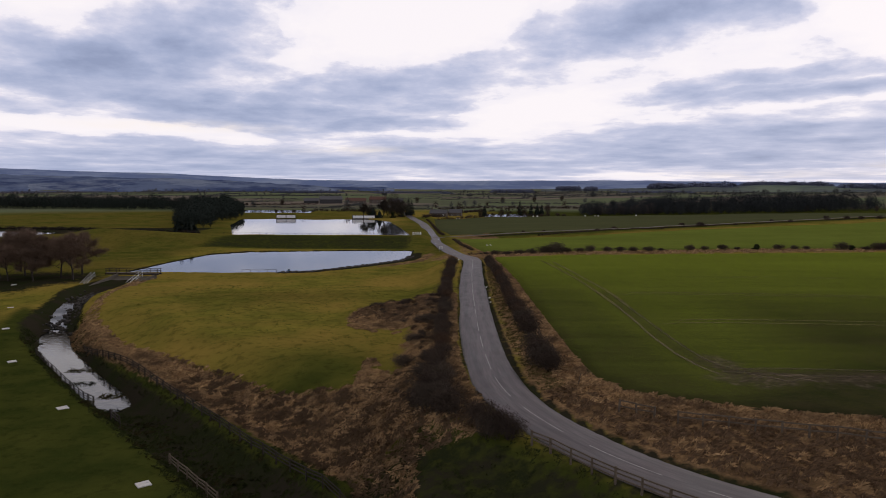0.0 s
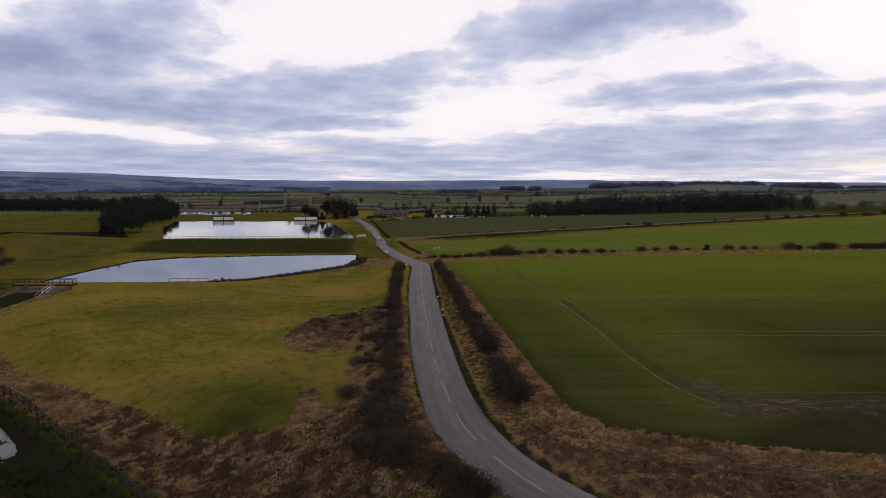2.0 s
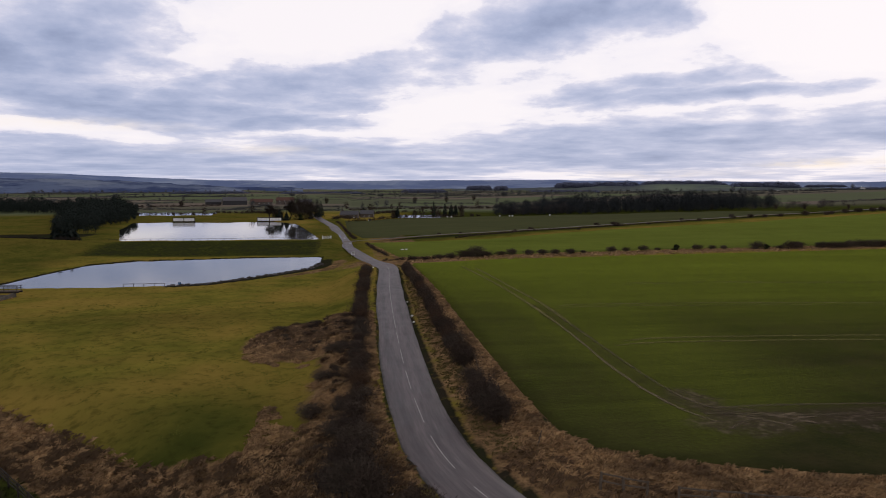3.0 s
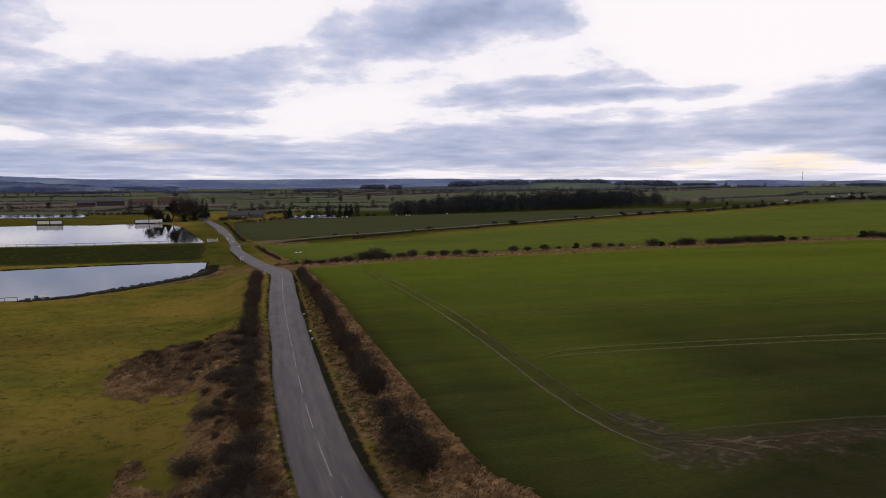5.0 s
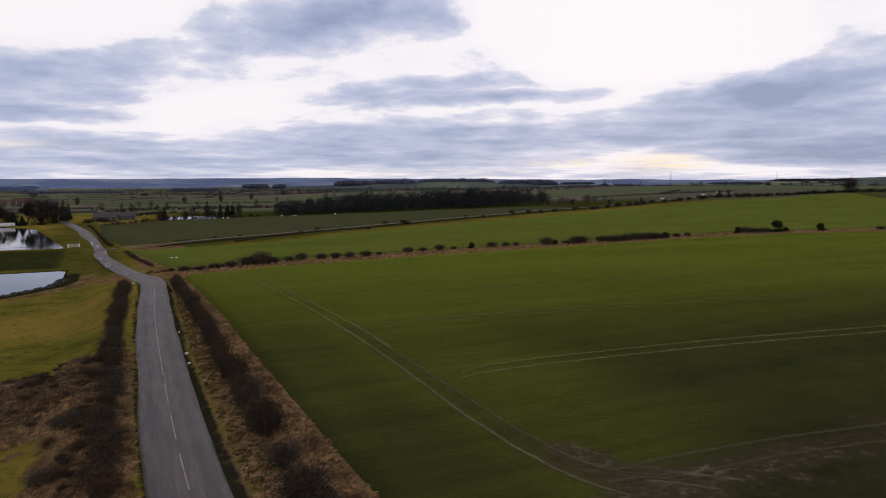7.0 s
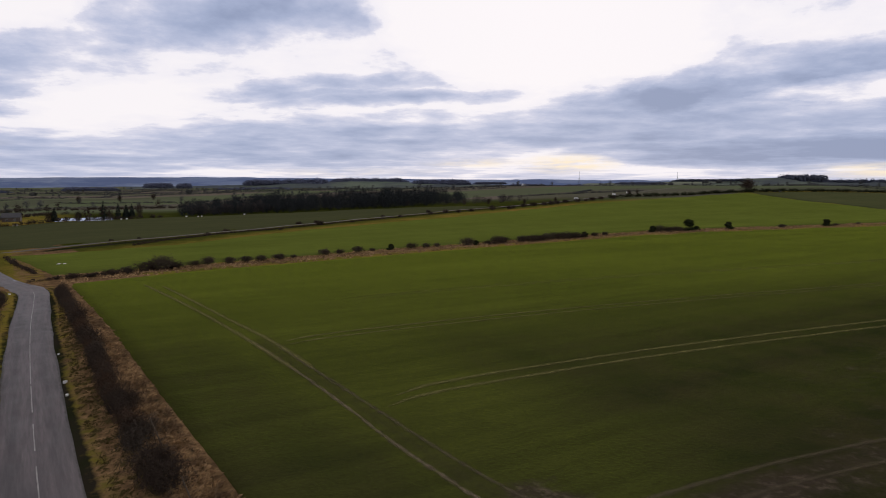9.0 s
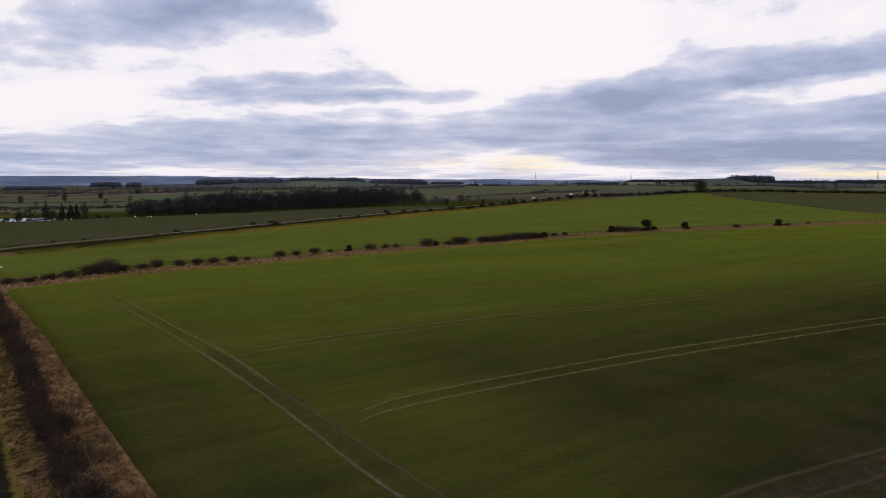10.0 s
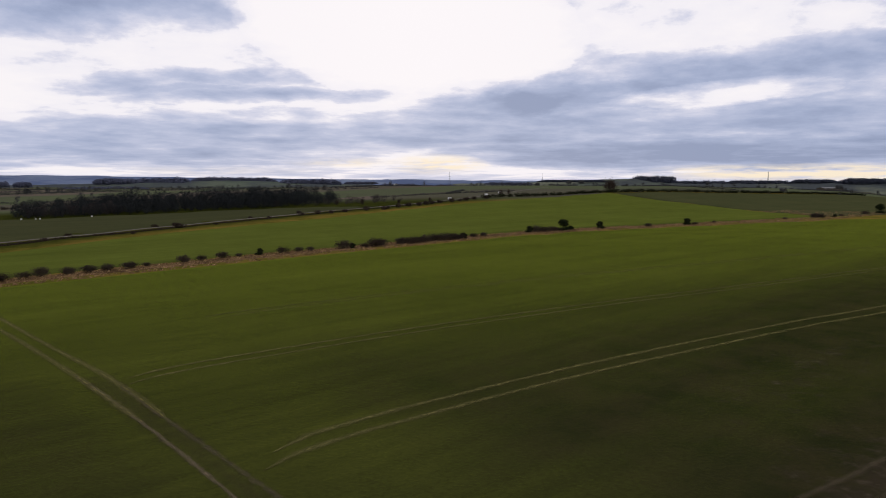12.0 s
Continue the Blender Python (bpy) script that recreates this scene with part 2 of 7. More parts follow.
def ground_height(x, y):
    x, y = np.asarray(x, float), np.asarray(y, float)
    across = 0.73 * x + 0.68 * y
    west = -1.5 * smooth(-x, -2.5, 7) - 2.4 * (1 - smooth(across, 32, 41)) * smooth(-x, -2, 7)
    west = west + (-3.72 - west) * smooth(y, 112, 174)
    # the dam rises gently to higher ground behind it
    west = west + 2.0 * smooth(y - np.interp(x, [-95, -50, -8], [0, 1, 3]), 246, 289) * (1 - smooth(x, -9, -1)) + 0.9 * smooth(y, 450, 490)
    east = -2.5 * smooth(y, 130, 235) * (1 - 0.42 * smooth(x, 100, 260))
    side = smooth(x, -7, 2.5)
    z = west + (east - west) * side
    z = z + 14 * smooth(y, 245, 470) * smooth(x, 90, 640) + 1.4 * smooth(y, 262, 320) * smooth(x, 0, 40) + 5.5 * smooth(np.hypot(x, y), 520, 1500)
    # beyond the rise the land falls to a wide plain
    z = z - 11 * smooth(np.hypot(x, y), 900, 1350) * smooth(x, 90, 640)
    # grassy banks beyond the lower pond
    z = z + ridge(x, y, [(-84, 254, 0.6), (-104, 264, 3.4), (-132, 266, 4.9), (-143, 242, 3.7), (-150, 205, 2.9), (-165, 160, 2.2)], 17)
    # rough hummock in the left pasture, and the bank between road and field
    z = z + 1.6 * np.exp(-(((x + 8) / 5.5) ** 2 + ((y - 107) / 6.0) ** 2)) + 1.0 * np.exp(-(((x + 3.5) / 3.5) ** 2 + ((y - 113) / 5.0) ** 2))
    z = z - 2.0 * smooth(inside(x, y, PADDOCK), -0.5, 4.5) * smooth(x, -12, -4)
    lane_d, _ = line_distance(x, y, LANE)
    z = z - 0.8 * np.exp(-(((lane_d - 5.5) / 2.2) ** 2)) * smooth(x, 5, 20)
    road_d, _ = line_distance(x, y, ROAD)
    rough = smooth(road_d, 2.6, 4.5) * (1 - smooth(inside(x, y, FIELD_1), -2.0, 0.0)) * (1 - smooth(np.hypot(x, y - 90), 160, 240))
    z = z + 0.10 * rough * (wobble(x, y, 3.7) + wobble(x, y, 9.1, 2.0))
    z = z + 0.35 * np.exp(-(((road_d - 5.6) / 1.6) ** 2)) * smooth(x, 6, 9) * (1 - smooth(y, 150, 190))
    z = z + 0.3 * wobble(x, y, 61, 1.0) * smooth(np.hypot(x, y - 90), 130, 300) + 1.5 * wobble(x, y, 420, 3.0) * smooth(np.hypot(x, y), 600, 1200)
    # the stream's cutting
    d, along = line_distance(x, y, STREAM)
    z = z - (2.9 - 1.2 * smooth(along, 6.6, 8.8) - 0.9 * (1 - smooth(along, 3.4, 4.2))) * (1 - smooth(d, 1.1, 4.7)) * smooth(along, 0.6, 1.8) * (1 - smooth(along, 12.5, 14))
    for poly, level in zip((POND_1, POND_2, POND_3, POND_4, POND_5), WATER):
        s = inside(x, y, poly)
        z = np.where(s > -1.2, np.minimum(z, level + 0.22 - 1.0 * smooth(s, -1.2, 1.5)), np.where(s > -7, np.maximum(z, level + 0.2), z))
    # carriageways lie just over the ground
    z = z - 0.18 * (1 - smooth(road_d, 2.3, 2.9)) - 0.15 * (1 - smooth(lane_d, 1.7, 2.4))
    return z


# ---- materials ----
class Shader:
    """A small hand for building node materials."""

    def __init__(self, name):
        self.material = bpy.data.materials.new(name)
        self.material.use_nodes = True
        self.tree = self.material.node_tree
        self.bsdf = self.tree.nodes["Principled BSDF"]
        self.bsdf.inputs["Specular IOR Level"].default_value = 0.0

    def put(self, node, slot, value):
        if isinstance(value, bpy.types.NodeSocket):
            self.tree.links.new(value, node.inputs[slot])
        elif isinstance(value, tuple) and len(value) == 3 and node.inputs[slot].type == "RGBA":
            node.inputs[slot].default_value = (*value, 1)
        else:
            node.inputs[slot].default_value = value

    def node(self, kind, **slots):
        made = self.tree.nodes.new(kind)
        for slot, value in slots.items():
            self.put(made, slot.replace("_", " "), value)
        return made

    def place(self, stretch=(1, 1, 1), turn=0.0, world=True):
        source = self.node("ShaderNodeNewGeometry").outputs["Position"] if world else self.node("ShaderNodeTexCoord").outputs["Object"]
        made = self.node("ShaderNodeMapping", Vector=source, Scale=stretch)
        made.inputs["Rotation"].default_value = (0, 0, radians(turn))
        return made.outputs[0]

    def noise(self, size, where, detail=4.0, rough=0.55):
        return self.node("ShaderNodeTexNoise", Vector=where, Scale=1.0 / size, Detail=detail, Roughness=rough).outputs["Fac"]

    def math(self, op, a, b=0.0, clamp=False):
        made = self.tree.nodes.new("ShaderNodeMath")
        made.operation, made.use_clamp = op, clamp
        self.put(made, 0, a)
        self.put(made, 1, b)
        return made.outputs[0]

    def range(self, value, a, b, c=0.0, d=1.0):
        made = self.tree.nodes.new("ShaderNodeMapRange")
        for n, v in enumerate((value, a, b, c, d)):
            self.put(made, n, v)
        return made.outputs[0]

    def mix(self, factor, a, b):
        made = self.tree.nodes.new("ShaderNodeMix")
        made.data_type = "RGBA"
        self.put(made, 0, factor)
        for slot, value in ((6, a), (7, b)):
            if isinstance(value, tuple):
                made.inputs[slot].default_value = (*value, 1)
            else:
                self.tree.links.new(value, made.inputs[slot])
        return made.outputs[2]

    def attribute(self, name):
        made = self.tree.nodes.new("ShaderNodeAttribute")
        made.attribute_name = name
        return made.outputs["Fac"]

    def random(self):
        return self.tree.nodes.new("ShaderNodeObjectInfo").outputs["Random"]

    def island(self):
        return self.tree.nodes.new("ShaderNodeNewGeometry").outputs["Random Per Island"]

    def finish(self, colour, rough=0.85, bump=None, depth=0.05, metal=0.0):
        self.put(self.bsdf, "Base Color", colour)
        self.put(self.bsdf, "Roughness", rough)
        self.put(self.bsdf, "Metallic", metal)
        if bump is not None:
            made = self.node("ShaderNodeBump", Height=bump, Strength=0.8, Distance=depth)
            self.tree.links.new(made.outputs[0], self.bsdf.inputs["Normal"])
        return self.material


def plain(name, one, two, size=0.3, rough=0.7, metal=0.0, depth=0.01, world=False, spec=0.3):
    """Two tones at two scales with fine relief, for smaller things."""
    s = Shader(name)
    w = s.place(world=world)
    big, fine = s.noise(size, w, 3), s.noise(size / 8, w, 5)
    tone = s.math("ADD", s.math("MULTIPLY", big, 0.65), s.math("MULTIPLY", fine, 0.35))
    s.bsdf.inputs["Specular IOR Level"].default_value = spec
    return s.finish(s.mix(s.range(tone, 0.3, 0.7), one, two), rough, fine, depth, metal)


def foliage(name, one, two, three):
    """Leaves or twigs: each clump its own tone, each plant shifted a little."""
    s = Shader(name)
    tone = s.mix(s.island(), one, two)
    return s.finish(s.mix(s.math("MULTIPLY", s.random(), 0.6), tone, three), 0.8)


def ground_material():
    s = Shader("pasture_and_dry_grass")
    w = s.place()
    blotch, patch, tuft, fine = s.noise(23, w, 4), s.noise(5.5, w, 5), s.noise(1.1, w, 5, 0.65), s.noise(0.16, w, 4, 0.7)
    green = s.mix(s.range(patch, 0.3, 0.7), (0.102, 0.106, 0.019), (0.214, 0.182, 0.033))
    green = s.mix(s.range(blotch, 0.40, 0.62), green, (0.250, 0.180, 0.040))
    green = s.mix(s.math("MULTIPLY", s.range(tuft, 0.5, 0.72), 0.6), green, (0.040, 0.044, 0.010))
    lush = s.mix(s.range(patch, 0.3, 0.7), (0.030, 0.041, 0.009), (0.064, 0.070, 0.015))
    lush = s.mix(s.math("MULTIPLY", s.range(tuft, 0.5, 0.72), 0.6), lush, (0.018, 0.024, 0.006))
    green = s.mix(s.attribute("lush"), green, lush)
    straw = s.mix(s.range(tuft, 0.32, 0.68), (0.125, 0.078, 0.042), (0.36, 0.228, 0.115))
    straw = s.mix(s.math("MULTIPLY", s.range(s.noise(0.32, w, 5, 0.7), 0.44, 0.62), 0.6), straw, (0.072, 0.048, 0.026))
    straw = s.mix(s.math("MULTIPLY", s.range(patch, 0.45, 0.62), 0.65), straw, (0.065, 0.042, 0.022))
    edge = s.math("ADD", s.attribute("dry"), s.math("MULTIPLY", s.math("SUBTRACT", s.noise(2.2, w, 5, 0.65), 0.5), 0.9))
    near = s.mix(s.range(edge, 0.38, 0.62), green, straw)
    # one mask for real mud and for shade painted dark on the ground
    mud = s.math("ADD", s.attribute("wet_or_shaded"), s.math("MULTIPLY", s.math("SUBTRACT", tuft, 0.5), 0.7))
    near = s.mix(s.range(mud, 0.4, 0.62), near, s.mix(s.range(patch, 0.4, 0.6), (0.030, 0.026, 0.018), (0.022, 0.026, 0.011)))
    # patchwork of far farmland, with some haze painted into its tones
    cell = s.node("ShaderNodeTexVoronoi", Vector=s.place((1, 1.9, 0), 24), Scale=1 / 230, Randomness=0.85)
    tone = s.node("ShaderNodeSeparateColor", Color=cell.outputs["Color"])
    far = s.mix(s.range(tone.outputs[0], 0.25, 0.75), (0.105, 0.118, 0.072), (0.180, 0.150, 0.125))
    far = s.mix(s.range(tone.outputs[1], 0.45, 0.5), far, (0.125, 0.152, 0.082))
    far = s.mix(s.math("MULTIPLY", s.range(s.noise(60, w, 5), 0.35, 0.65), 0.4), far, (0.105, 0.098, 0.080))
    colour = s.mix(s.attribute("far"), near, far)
    relief = s.math("ADD", s.math("MULTIPLY", tuft, 0.7), s.math("MULTIPLY", fine, 0.3))
    return s.finish(colour, 0.95, relief, 0.22)


def crop_material(name, low, high, bare, turn, row=4.2, bare_amount=0.5, sheen=0.0):
    """Young cereal: drilled rows, paler strips and thin bare places."""
    s = Shader(name)
    w = s.place()
    along = s.place((0.10, 1.0, 0.3), turn)
    rows, band = s.noise(row * 0.45, along, 4, 0.6), s.noise(row * 3.2, along, 3)
    blotch, patch, fine = s.noise(38, w, 4), s.noise(6, w, 5, 0.6), s.noise(0.35, w, 5, 0.7)
    tone = s.math("ADD", s.math("MULTIPLY", rows, 0.45), s.math("ADD", s.math("MULTIPLY", band, 0.35), s.math("MULTIPLY", blotch, 0.4)))
    colour = s.mix(s.range(tone, 0.36, 0.86), low, high)
    colour = s.mix(s.math("MULTIPLY", s.range(patch, 0.5, 0.75), 0.35), colour, low)
    gaps = s.math("ADD", s.attribute("bare"), s.math("MULTIPLY", s.math("SUBTRACT", s.noise(2.6, w, 6, 0.65), 0.5), 1.1))
    thin = s.math("ADD", s.attribute("thin"), s.math("MULTIPLY", s.math("SUBTRACT", s.noise(9, along, 5, 0.6), 0.5), 0.55))
    thin = s.range(thin, 0.15, 0.8)
    colour = s.mix(s.math("MULTIPLY", thin, 0.92), colour, s.mix(s.range(patch, 0.35, 0.65), (0.022, 0.026, 0.012), (0.046, 0.040, 0.020)))
    mud = s.mix(s.range(s.noise(0.9, w, 5, 0.65), 0.5, 0.66), bare, tuple(v * 2.6 for v in bare))
    colour = s.mix(s.math("MULTIPLY", s.range(gaps, 0.42, 0.75), bare_amount), colour, mud)
    colour = s.mix(s.math("MULTIPLY", s.range(fine, 0.45, 0.75), 0.45), colour, tuple(v * 0.55 for v in low))
    # leaf blades catch the sky at a low angle
    s.put(s.bsdf, "Sheen Weight", s.math("MULTIPLY", s.math("SUBTRACT", 1.0, s.math("MULTIPLY", thin, 0.75)), sheen))
    s.bsdf.inputs["Sheen Roughness"].default_value = 0.2
    s.bsdf.inputs["Sheen Tint"].default_value = (0.58, 0.74, 0.04, 1)
    return s.finish(colour, 0.95, s.math("ADD", fine, s.math("MULTIPLY", rows, 0.8)), 0.10)


def asphalt_material():
    s = Shader("worn_asphalt")
    w = s.place()
    u = s.attribute("across")
    grain, patch, stain = s.noise(0.05, w, 3, 0.7), s.noise(2.4, w, 5), s.noise(9, s.place((1, 0.35, 1), 0), 4)
    drawn = s.node("ShaderNodeCombineXYZ", X=s.math("MULTIPLY", u, 2.4), Y=s.math("MULTIPLY", s.attribute("along"), 0.06)).outputs[0]
    streak, fine_streak = s.noise(0.9, drawn, 4, 0.6), s.noise(0.22, drawn, 5, 0.65)
    colour = s.mix(s.range(s.math("ADD", s.math("MULTIPLY", patch, 0.4), s.math("MULTIPLY", fine_streak, 0.6)), 0.36, 0.64), (0.066, 0.054, 0.058), (0.150, 0.124, 0.132))
    colour = s.mix(s.math("MULTIPLY", s.range(streak, 0.45, 0.68), 0.7), colour, (0.038, 0.034, 0.037))
    colour = s.mix(s.math("MULTIPLY", s.range(stain, 0.5, 0.7), 0.4), colour, (0.040, 0.036, 0.038))
    # darker polished wheel paths, gritty crown and edges
    wheel = s.math("ABSOLUTE", s.math("SUBTRACT", s.math("ABSOLUTE", u), 0.52))
    colour = s.mix(s.math("MULTIPLY", s.range(wheel, 0.22, 0.02), 0.38), colour, (0.040, 0.037, 0.041))
    rim = s.math("ADD", s.range(s.math("ABSOLUTE", u), 0.80, 1.0), s.math("MULTIPLY", s.math("SUBTRACT", s.noise(0.8, w, 5), 0.5), 0.9))
    colour = s.mix(s.range(rim, 0.5, 0.85), colour, (0.022, 0.018, 0.013))
    colour = s.mix(s.math("MULTIPLY", s.range(grain, 0.5, 0.8), 0.35), colour, (0.13, 0.12, 0.12))
    s.bsdf.inputs["Specular IOR Level"].default_value = 0.3
    return s.finish(colour, s.range(patch, 0.3, 0.7, 0.5, 0.7), grain, 0.006)


def water_material(name, ripple, size):
    s = Shader(name)
    w = s.place()
    s.bsdf.inputs["IOR"].default_value = 1.33
    s.bsdf.inputs["Specular IOR Level"].default_value = 0.5
    wave = s.math("ADD", s.noise(size, w, 3), s.math("MULTIPLY", s.noise(size * 6, w, 2), 0.8))
    return s.finish(s.mix(s.noise(14, w, 3), (0.010, 0.013, 0.012), (0.022, 0.024, 0.018)), 0.03, wave, ripple)


def hill_material(name, low, high, wood, size, reach):
    """Far slopes: fields and woods, drawn upright up the slope as a distant hillside shows them."""
    s = Shader(name)
    flat = s.node("ShaderNodeVectorMath", Vector=s.node("ShaderNodeMapping", Vector=s.node("ShaderNodeNewGeometry").outputs["Position"], Scale=(1, 1, 0)).outputs[0])
    flat.operation = "NORMALIZE"
    round_it = s.node("ShaderNodeSeparateXYZ", Vector=flat.outputs[0])
    rise = s.node("ShaderNodeSeparateXYZ", Vector=s.node("ShaderNodeNewGeometry").outputs["Position"]).outputs[2]
    place = s.node("ShaderNodeCombineXYZ", X=s.math("MULTIPLY", round_it.outputs[0], reach), Y=s.math("MULTIPLY", round_it.outputs[1], reach), Z=s.math("MULTIPLY", rise, 9.0)).outputs[0]
    cell = s.node("ShaderNodeTexVoronoi", Vector=place, Scale=1 / size, Randomness=1.0)
    tone = s.node("ShaderNodeSeparateColor", Color=cell.outputs["Color"])
    colour = s.mix(tone.outputs[0], low, high)
    colour = s.mix(s.range(s.noise(size * 1.6, place, 6, 0.65), 0.44, 0.56), colour, wood)
    colour = s.mix(s.math("MULTIPLY", s.range(s.noise(size * 0.25, place, 4, 0.6), 0.55, 0.7), 0.5), colour, wood)
    return s.finish(colour, 1.0)


def track_material(name, one, two, cover=0.72):
    """Worn wheel track: soil showing through, frayed at the edges."""
    s = Shader(name)
    w = s.place()
    grain = s.noise(0.5, w, 5, 0.65)
    colour = s.mix(s.range(grain, 0.3, 0.7), one, two)
    worn = s.math("ADD", s.math("SUBTRACT", 1.0, s.math("ABSOLUTE", s.attribute("across"))), s.math("MULTIPLY", s.math("SUBTRACT", s.noise(0.9, w, 6, 0.7), 0.5), 1.6))
    s.put(s.bsdf, "Alpha", s.math("MULTIPLY", s.range(worn, 0.2, 1.1), cover))
    return s.finish(colour, 0.95, grain, 0.04)


GRASS = ground_material()
CROP = crop_material("young_cereal", (0.035, 0.039, 0.013), (0.100, 0.112, 0.023), (0.058, 0.044, 0.034), 6, bare_amount=0.85, sheen=0.26)
CROP_2 = crop_material("short_green_pasture", (0.080, 0.102, 0.022), (0.155, 0.185, 0.038), (0.12, 0.10, 0.035), 28, sheen=0.08)
CROP_3 = crop_material("dull_stubble_turnips", (0.060, 0.068, 0.034), (0.098, 0.104, 0.046), (0.065, 0.058, 0.04), 24)
CROP_4 = crop_material("thin_winter_crop", (0.070, 0.082, 0.035), (0.112, 0.118, 0.052), (0.08, 0.07, 0.045), -12)
SOIL = track_material("bare_damp_soil", (0.15, 0.118, 0.082), (0.28, 0.225, 0.155), 0.66)
SOIL_DARK = track_material("trodden_wet_soil", (0.095, 0.078, 0.050), (0.18, 0.148, 0.098), 0.55)
ASPHALT = asphalt_material()
LANE_GREY = plain("dusty_lane_surface", (0.098, 0.083, 0.070), (0.150, 0.130, 0.110), 1.4, 0.9, depth=0.02, world=True)
PAINT = plain("worn_white_road_paint", (0.20, 0.195, 0.19), (0.40, 0.39, 0.37), 0.5, 0.7, depth=0.003, world=True)
MUD_SOFT = track_material("poached_muddy_crop", (0.060, 0.048, 0.034), (0.115, 0.092, 0.062), 0.22)
TRAM = track_material("pale_flattened_crop", (0.125, 0.122, 0.042), (0.225, 0.205, 0.082), 0.8)
WATER_STILL = water_material("still_pond_water", 0.015, 1.6)
WATER_STREAM = water_material("slow_stream_water", 0.02, 0.7)


def straw_material():
    """Dead grass: bleached tufts, browner hollows, each blade its own tone."""
    s = Shader("dry_grass_blades")
    w = s.place()
    tuft, patch = s.noise(0.9, w, 4, 0.6), s.noise(4.0, w, 5, 0.6)
    tone = s.mix(s.island(), (0.165, 0.103, 0.056), (0.46, 0.305, 0.160))
    tone = s.mix(s.math("MULTIPLY", s.range(tuft, 0.5, 0.68), 0.75), tone, (0.68, 0.46, 0.235))
    tone = s.mix(s.math("MULTIPLY", s.range(patch, 0.47, 0.64), 0.75), tone, (0.082, 0.056, 0.038))
    return s.finish(tone, 0.85)


STRAW = straw_material()
BRACKEN = foliage("dead_brown_bracken", (0.092, 0.060, 0.038), (0.215, 0.142, 0.084), (0.078, 0.054, 0.034))
RUSH = foliage("dark_rush_blades", (0.016, 0.018, 0.007), (0.050, 0.042, 0.018), (0.03, 0.026, 0.012))
GREEN_BLADES = foliage("green_grass_blades", (0.070, 0.090, 0.018), (0.150, 0.150, 0.030), (0.09, 0.10, 0.022))
DARK_BLADES = foliage("dark_damp_grass_blades", (0.022, 0.029, 0.010), (0.044, 0.052, 0.018), (0.030, 0.032, 0.012))
TWIG = foliage("bare_hawthorn_twigs", (0.046, 0.035, 0.028), (0.092, 0.068, 0.052), (0.040, 0.032, 0.027))
TWIG_RED = foliage("reddish_bare_twigs", (0.068, 0.042, 0.028), (0.110, 0.070, 0.046), (0.05, 0.036, 0.028))
BARK = plain("grey_brown_bark", (0.022, 0.018, 0.015), (0.045, 0.038, 0.031), 0.25, 0.95)
NEEDLE = foliage("dark_pine_needles", (0.018, 0.025, 0.022), (0.036, 0.043, 0.036), (0.026, 0.032, 0.030))
LEAF = foliage("dark_evergreen_leaves", (0.014, 0.022, 0.010), (0.034, 0.042, 0.018), (0.028, 0.028, 0.016))
TWIG_DARK = foliage("dark_thorn_twigs", (0.026, 0.022, 0.019), (0.060, 0.048, 0.038), (0.024, 0.021, 0.019))
TWIG_PALE = foliage("greyish_thorn_twigs", (0.062, 0.050, 0.040), (0.115, 0.088, 0.066), (0.050, 0.042, 0.036))
VERGE_BLADES = foliage("mossy_brown_verge_blades", (0.062, 0.052, 0.022), (0.165, 0.120, 0.058), (0.085, 0.074, 0.026))
# a little blue haze mixed into the crowns' tones
WOOD_MID = foliage("dull_wood_crowns", (0.024, 0.029, 0.031), (0.042, 0.046, 0.048), (0.034, 0.036, 0.038))
WOOD_BROWN = foliage("bare_wood_crowns", (0.048, 0.041, 0.040), (0.082, 0.070, 0.066), (0.062, 0.055, 0.053))
PYLON_GREY = plain("dull_grey_lattice_steel", (0.13, 0.14, 0.16), (0.19, 0.20, 0.22), 0.5, 0.7, metal=0.2)
TIMBER = plain("weathered_grey_timber", (0.072, 0.054, 0.038), (0.145, 0.115, 0.084), 0.12, 0.9)
TIMBER_DARK = plain("dark_creosoted_timber", (0.018, 0.014, 0.011), (0.042, 0.033, 0.026), 0.12, 0.9)
STEEL = plain("galvanised_steel", (0.38, 0.39, 0.40), (0.55, 0.56, 0.57), 0.2, 0.45, metal=0.8)
CONCRETE = plain("stained_concrete", (0.055, 0.047, 0.038), (0.12, 0.105, 0.085), 0.8, 0.92, depth=0.02)
PALE_SLAB = plain("pale_concrete_cover", (0.50, 0.48, 0.46), (0.66, 0.65, 0.63), 0.4, 0.85)
WHITE_PAINT = plain("dulled_white_paint", (0.72, 0.72, 0.72), (0.86, 0.86, 0.86), 0.5, 0.6)
BLUE_PAINT = plain("faded_blue_paint", (0.05, 0.12, 0.24), (0.09, 0.18, 0.32), 0.3, 0.6)
STONE = plain("grey_field_stone", (0.10, 0.09, 0.078), (0.22, 0.20, 0.175), 0.3, 0.95, depth=0.03)
DARK_STONE = plain("wet_dark_pitching_stone", (0.022, 0.019, 0.017), (0.075, 0.066, 0.058), 0.5, 0.9, depth=0.03)
STONE_WALL = plain("sandstone_rubble_wall", (0.075, 0.06, 0.05), (0.15, 0.125, 0.105), 0.5, 0.95, depth=0.03)
SLATE = plain("dark_slate_roof", (0.055, 0.055, 0.062), (0.10, 0.10, 0.11), 0.6, 0.7)
RED_ROOF = plain("weathered_red_pantiles", (0.085, 0.046, 0.036), (0.13, 0.068, 0.052), 0.6, 0.85)
SHEET = plain("pale_fibre_cement_sheet", (0.15, 0.155, 0.17), (0.24, 0.245, 0.26), 1.5, 0.6)
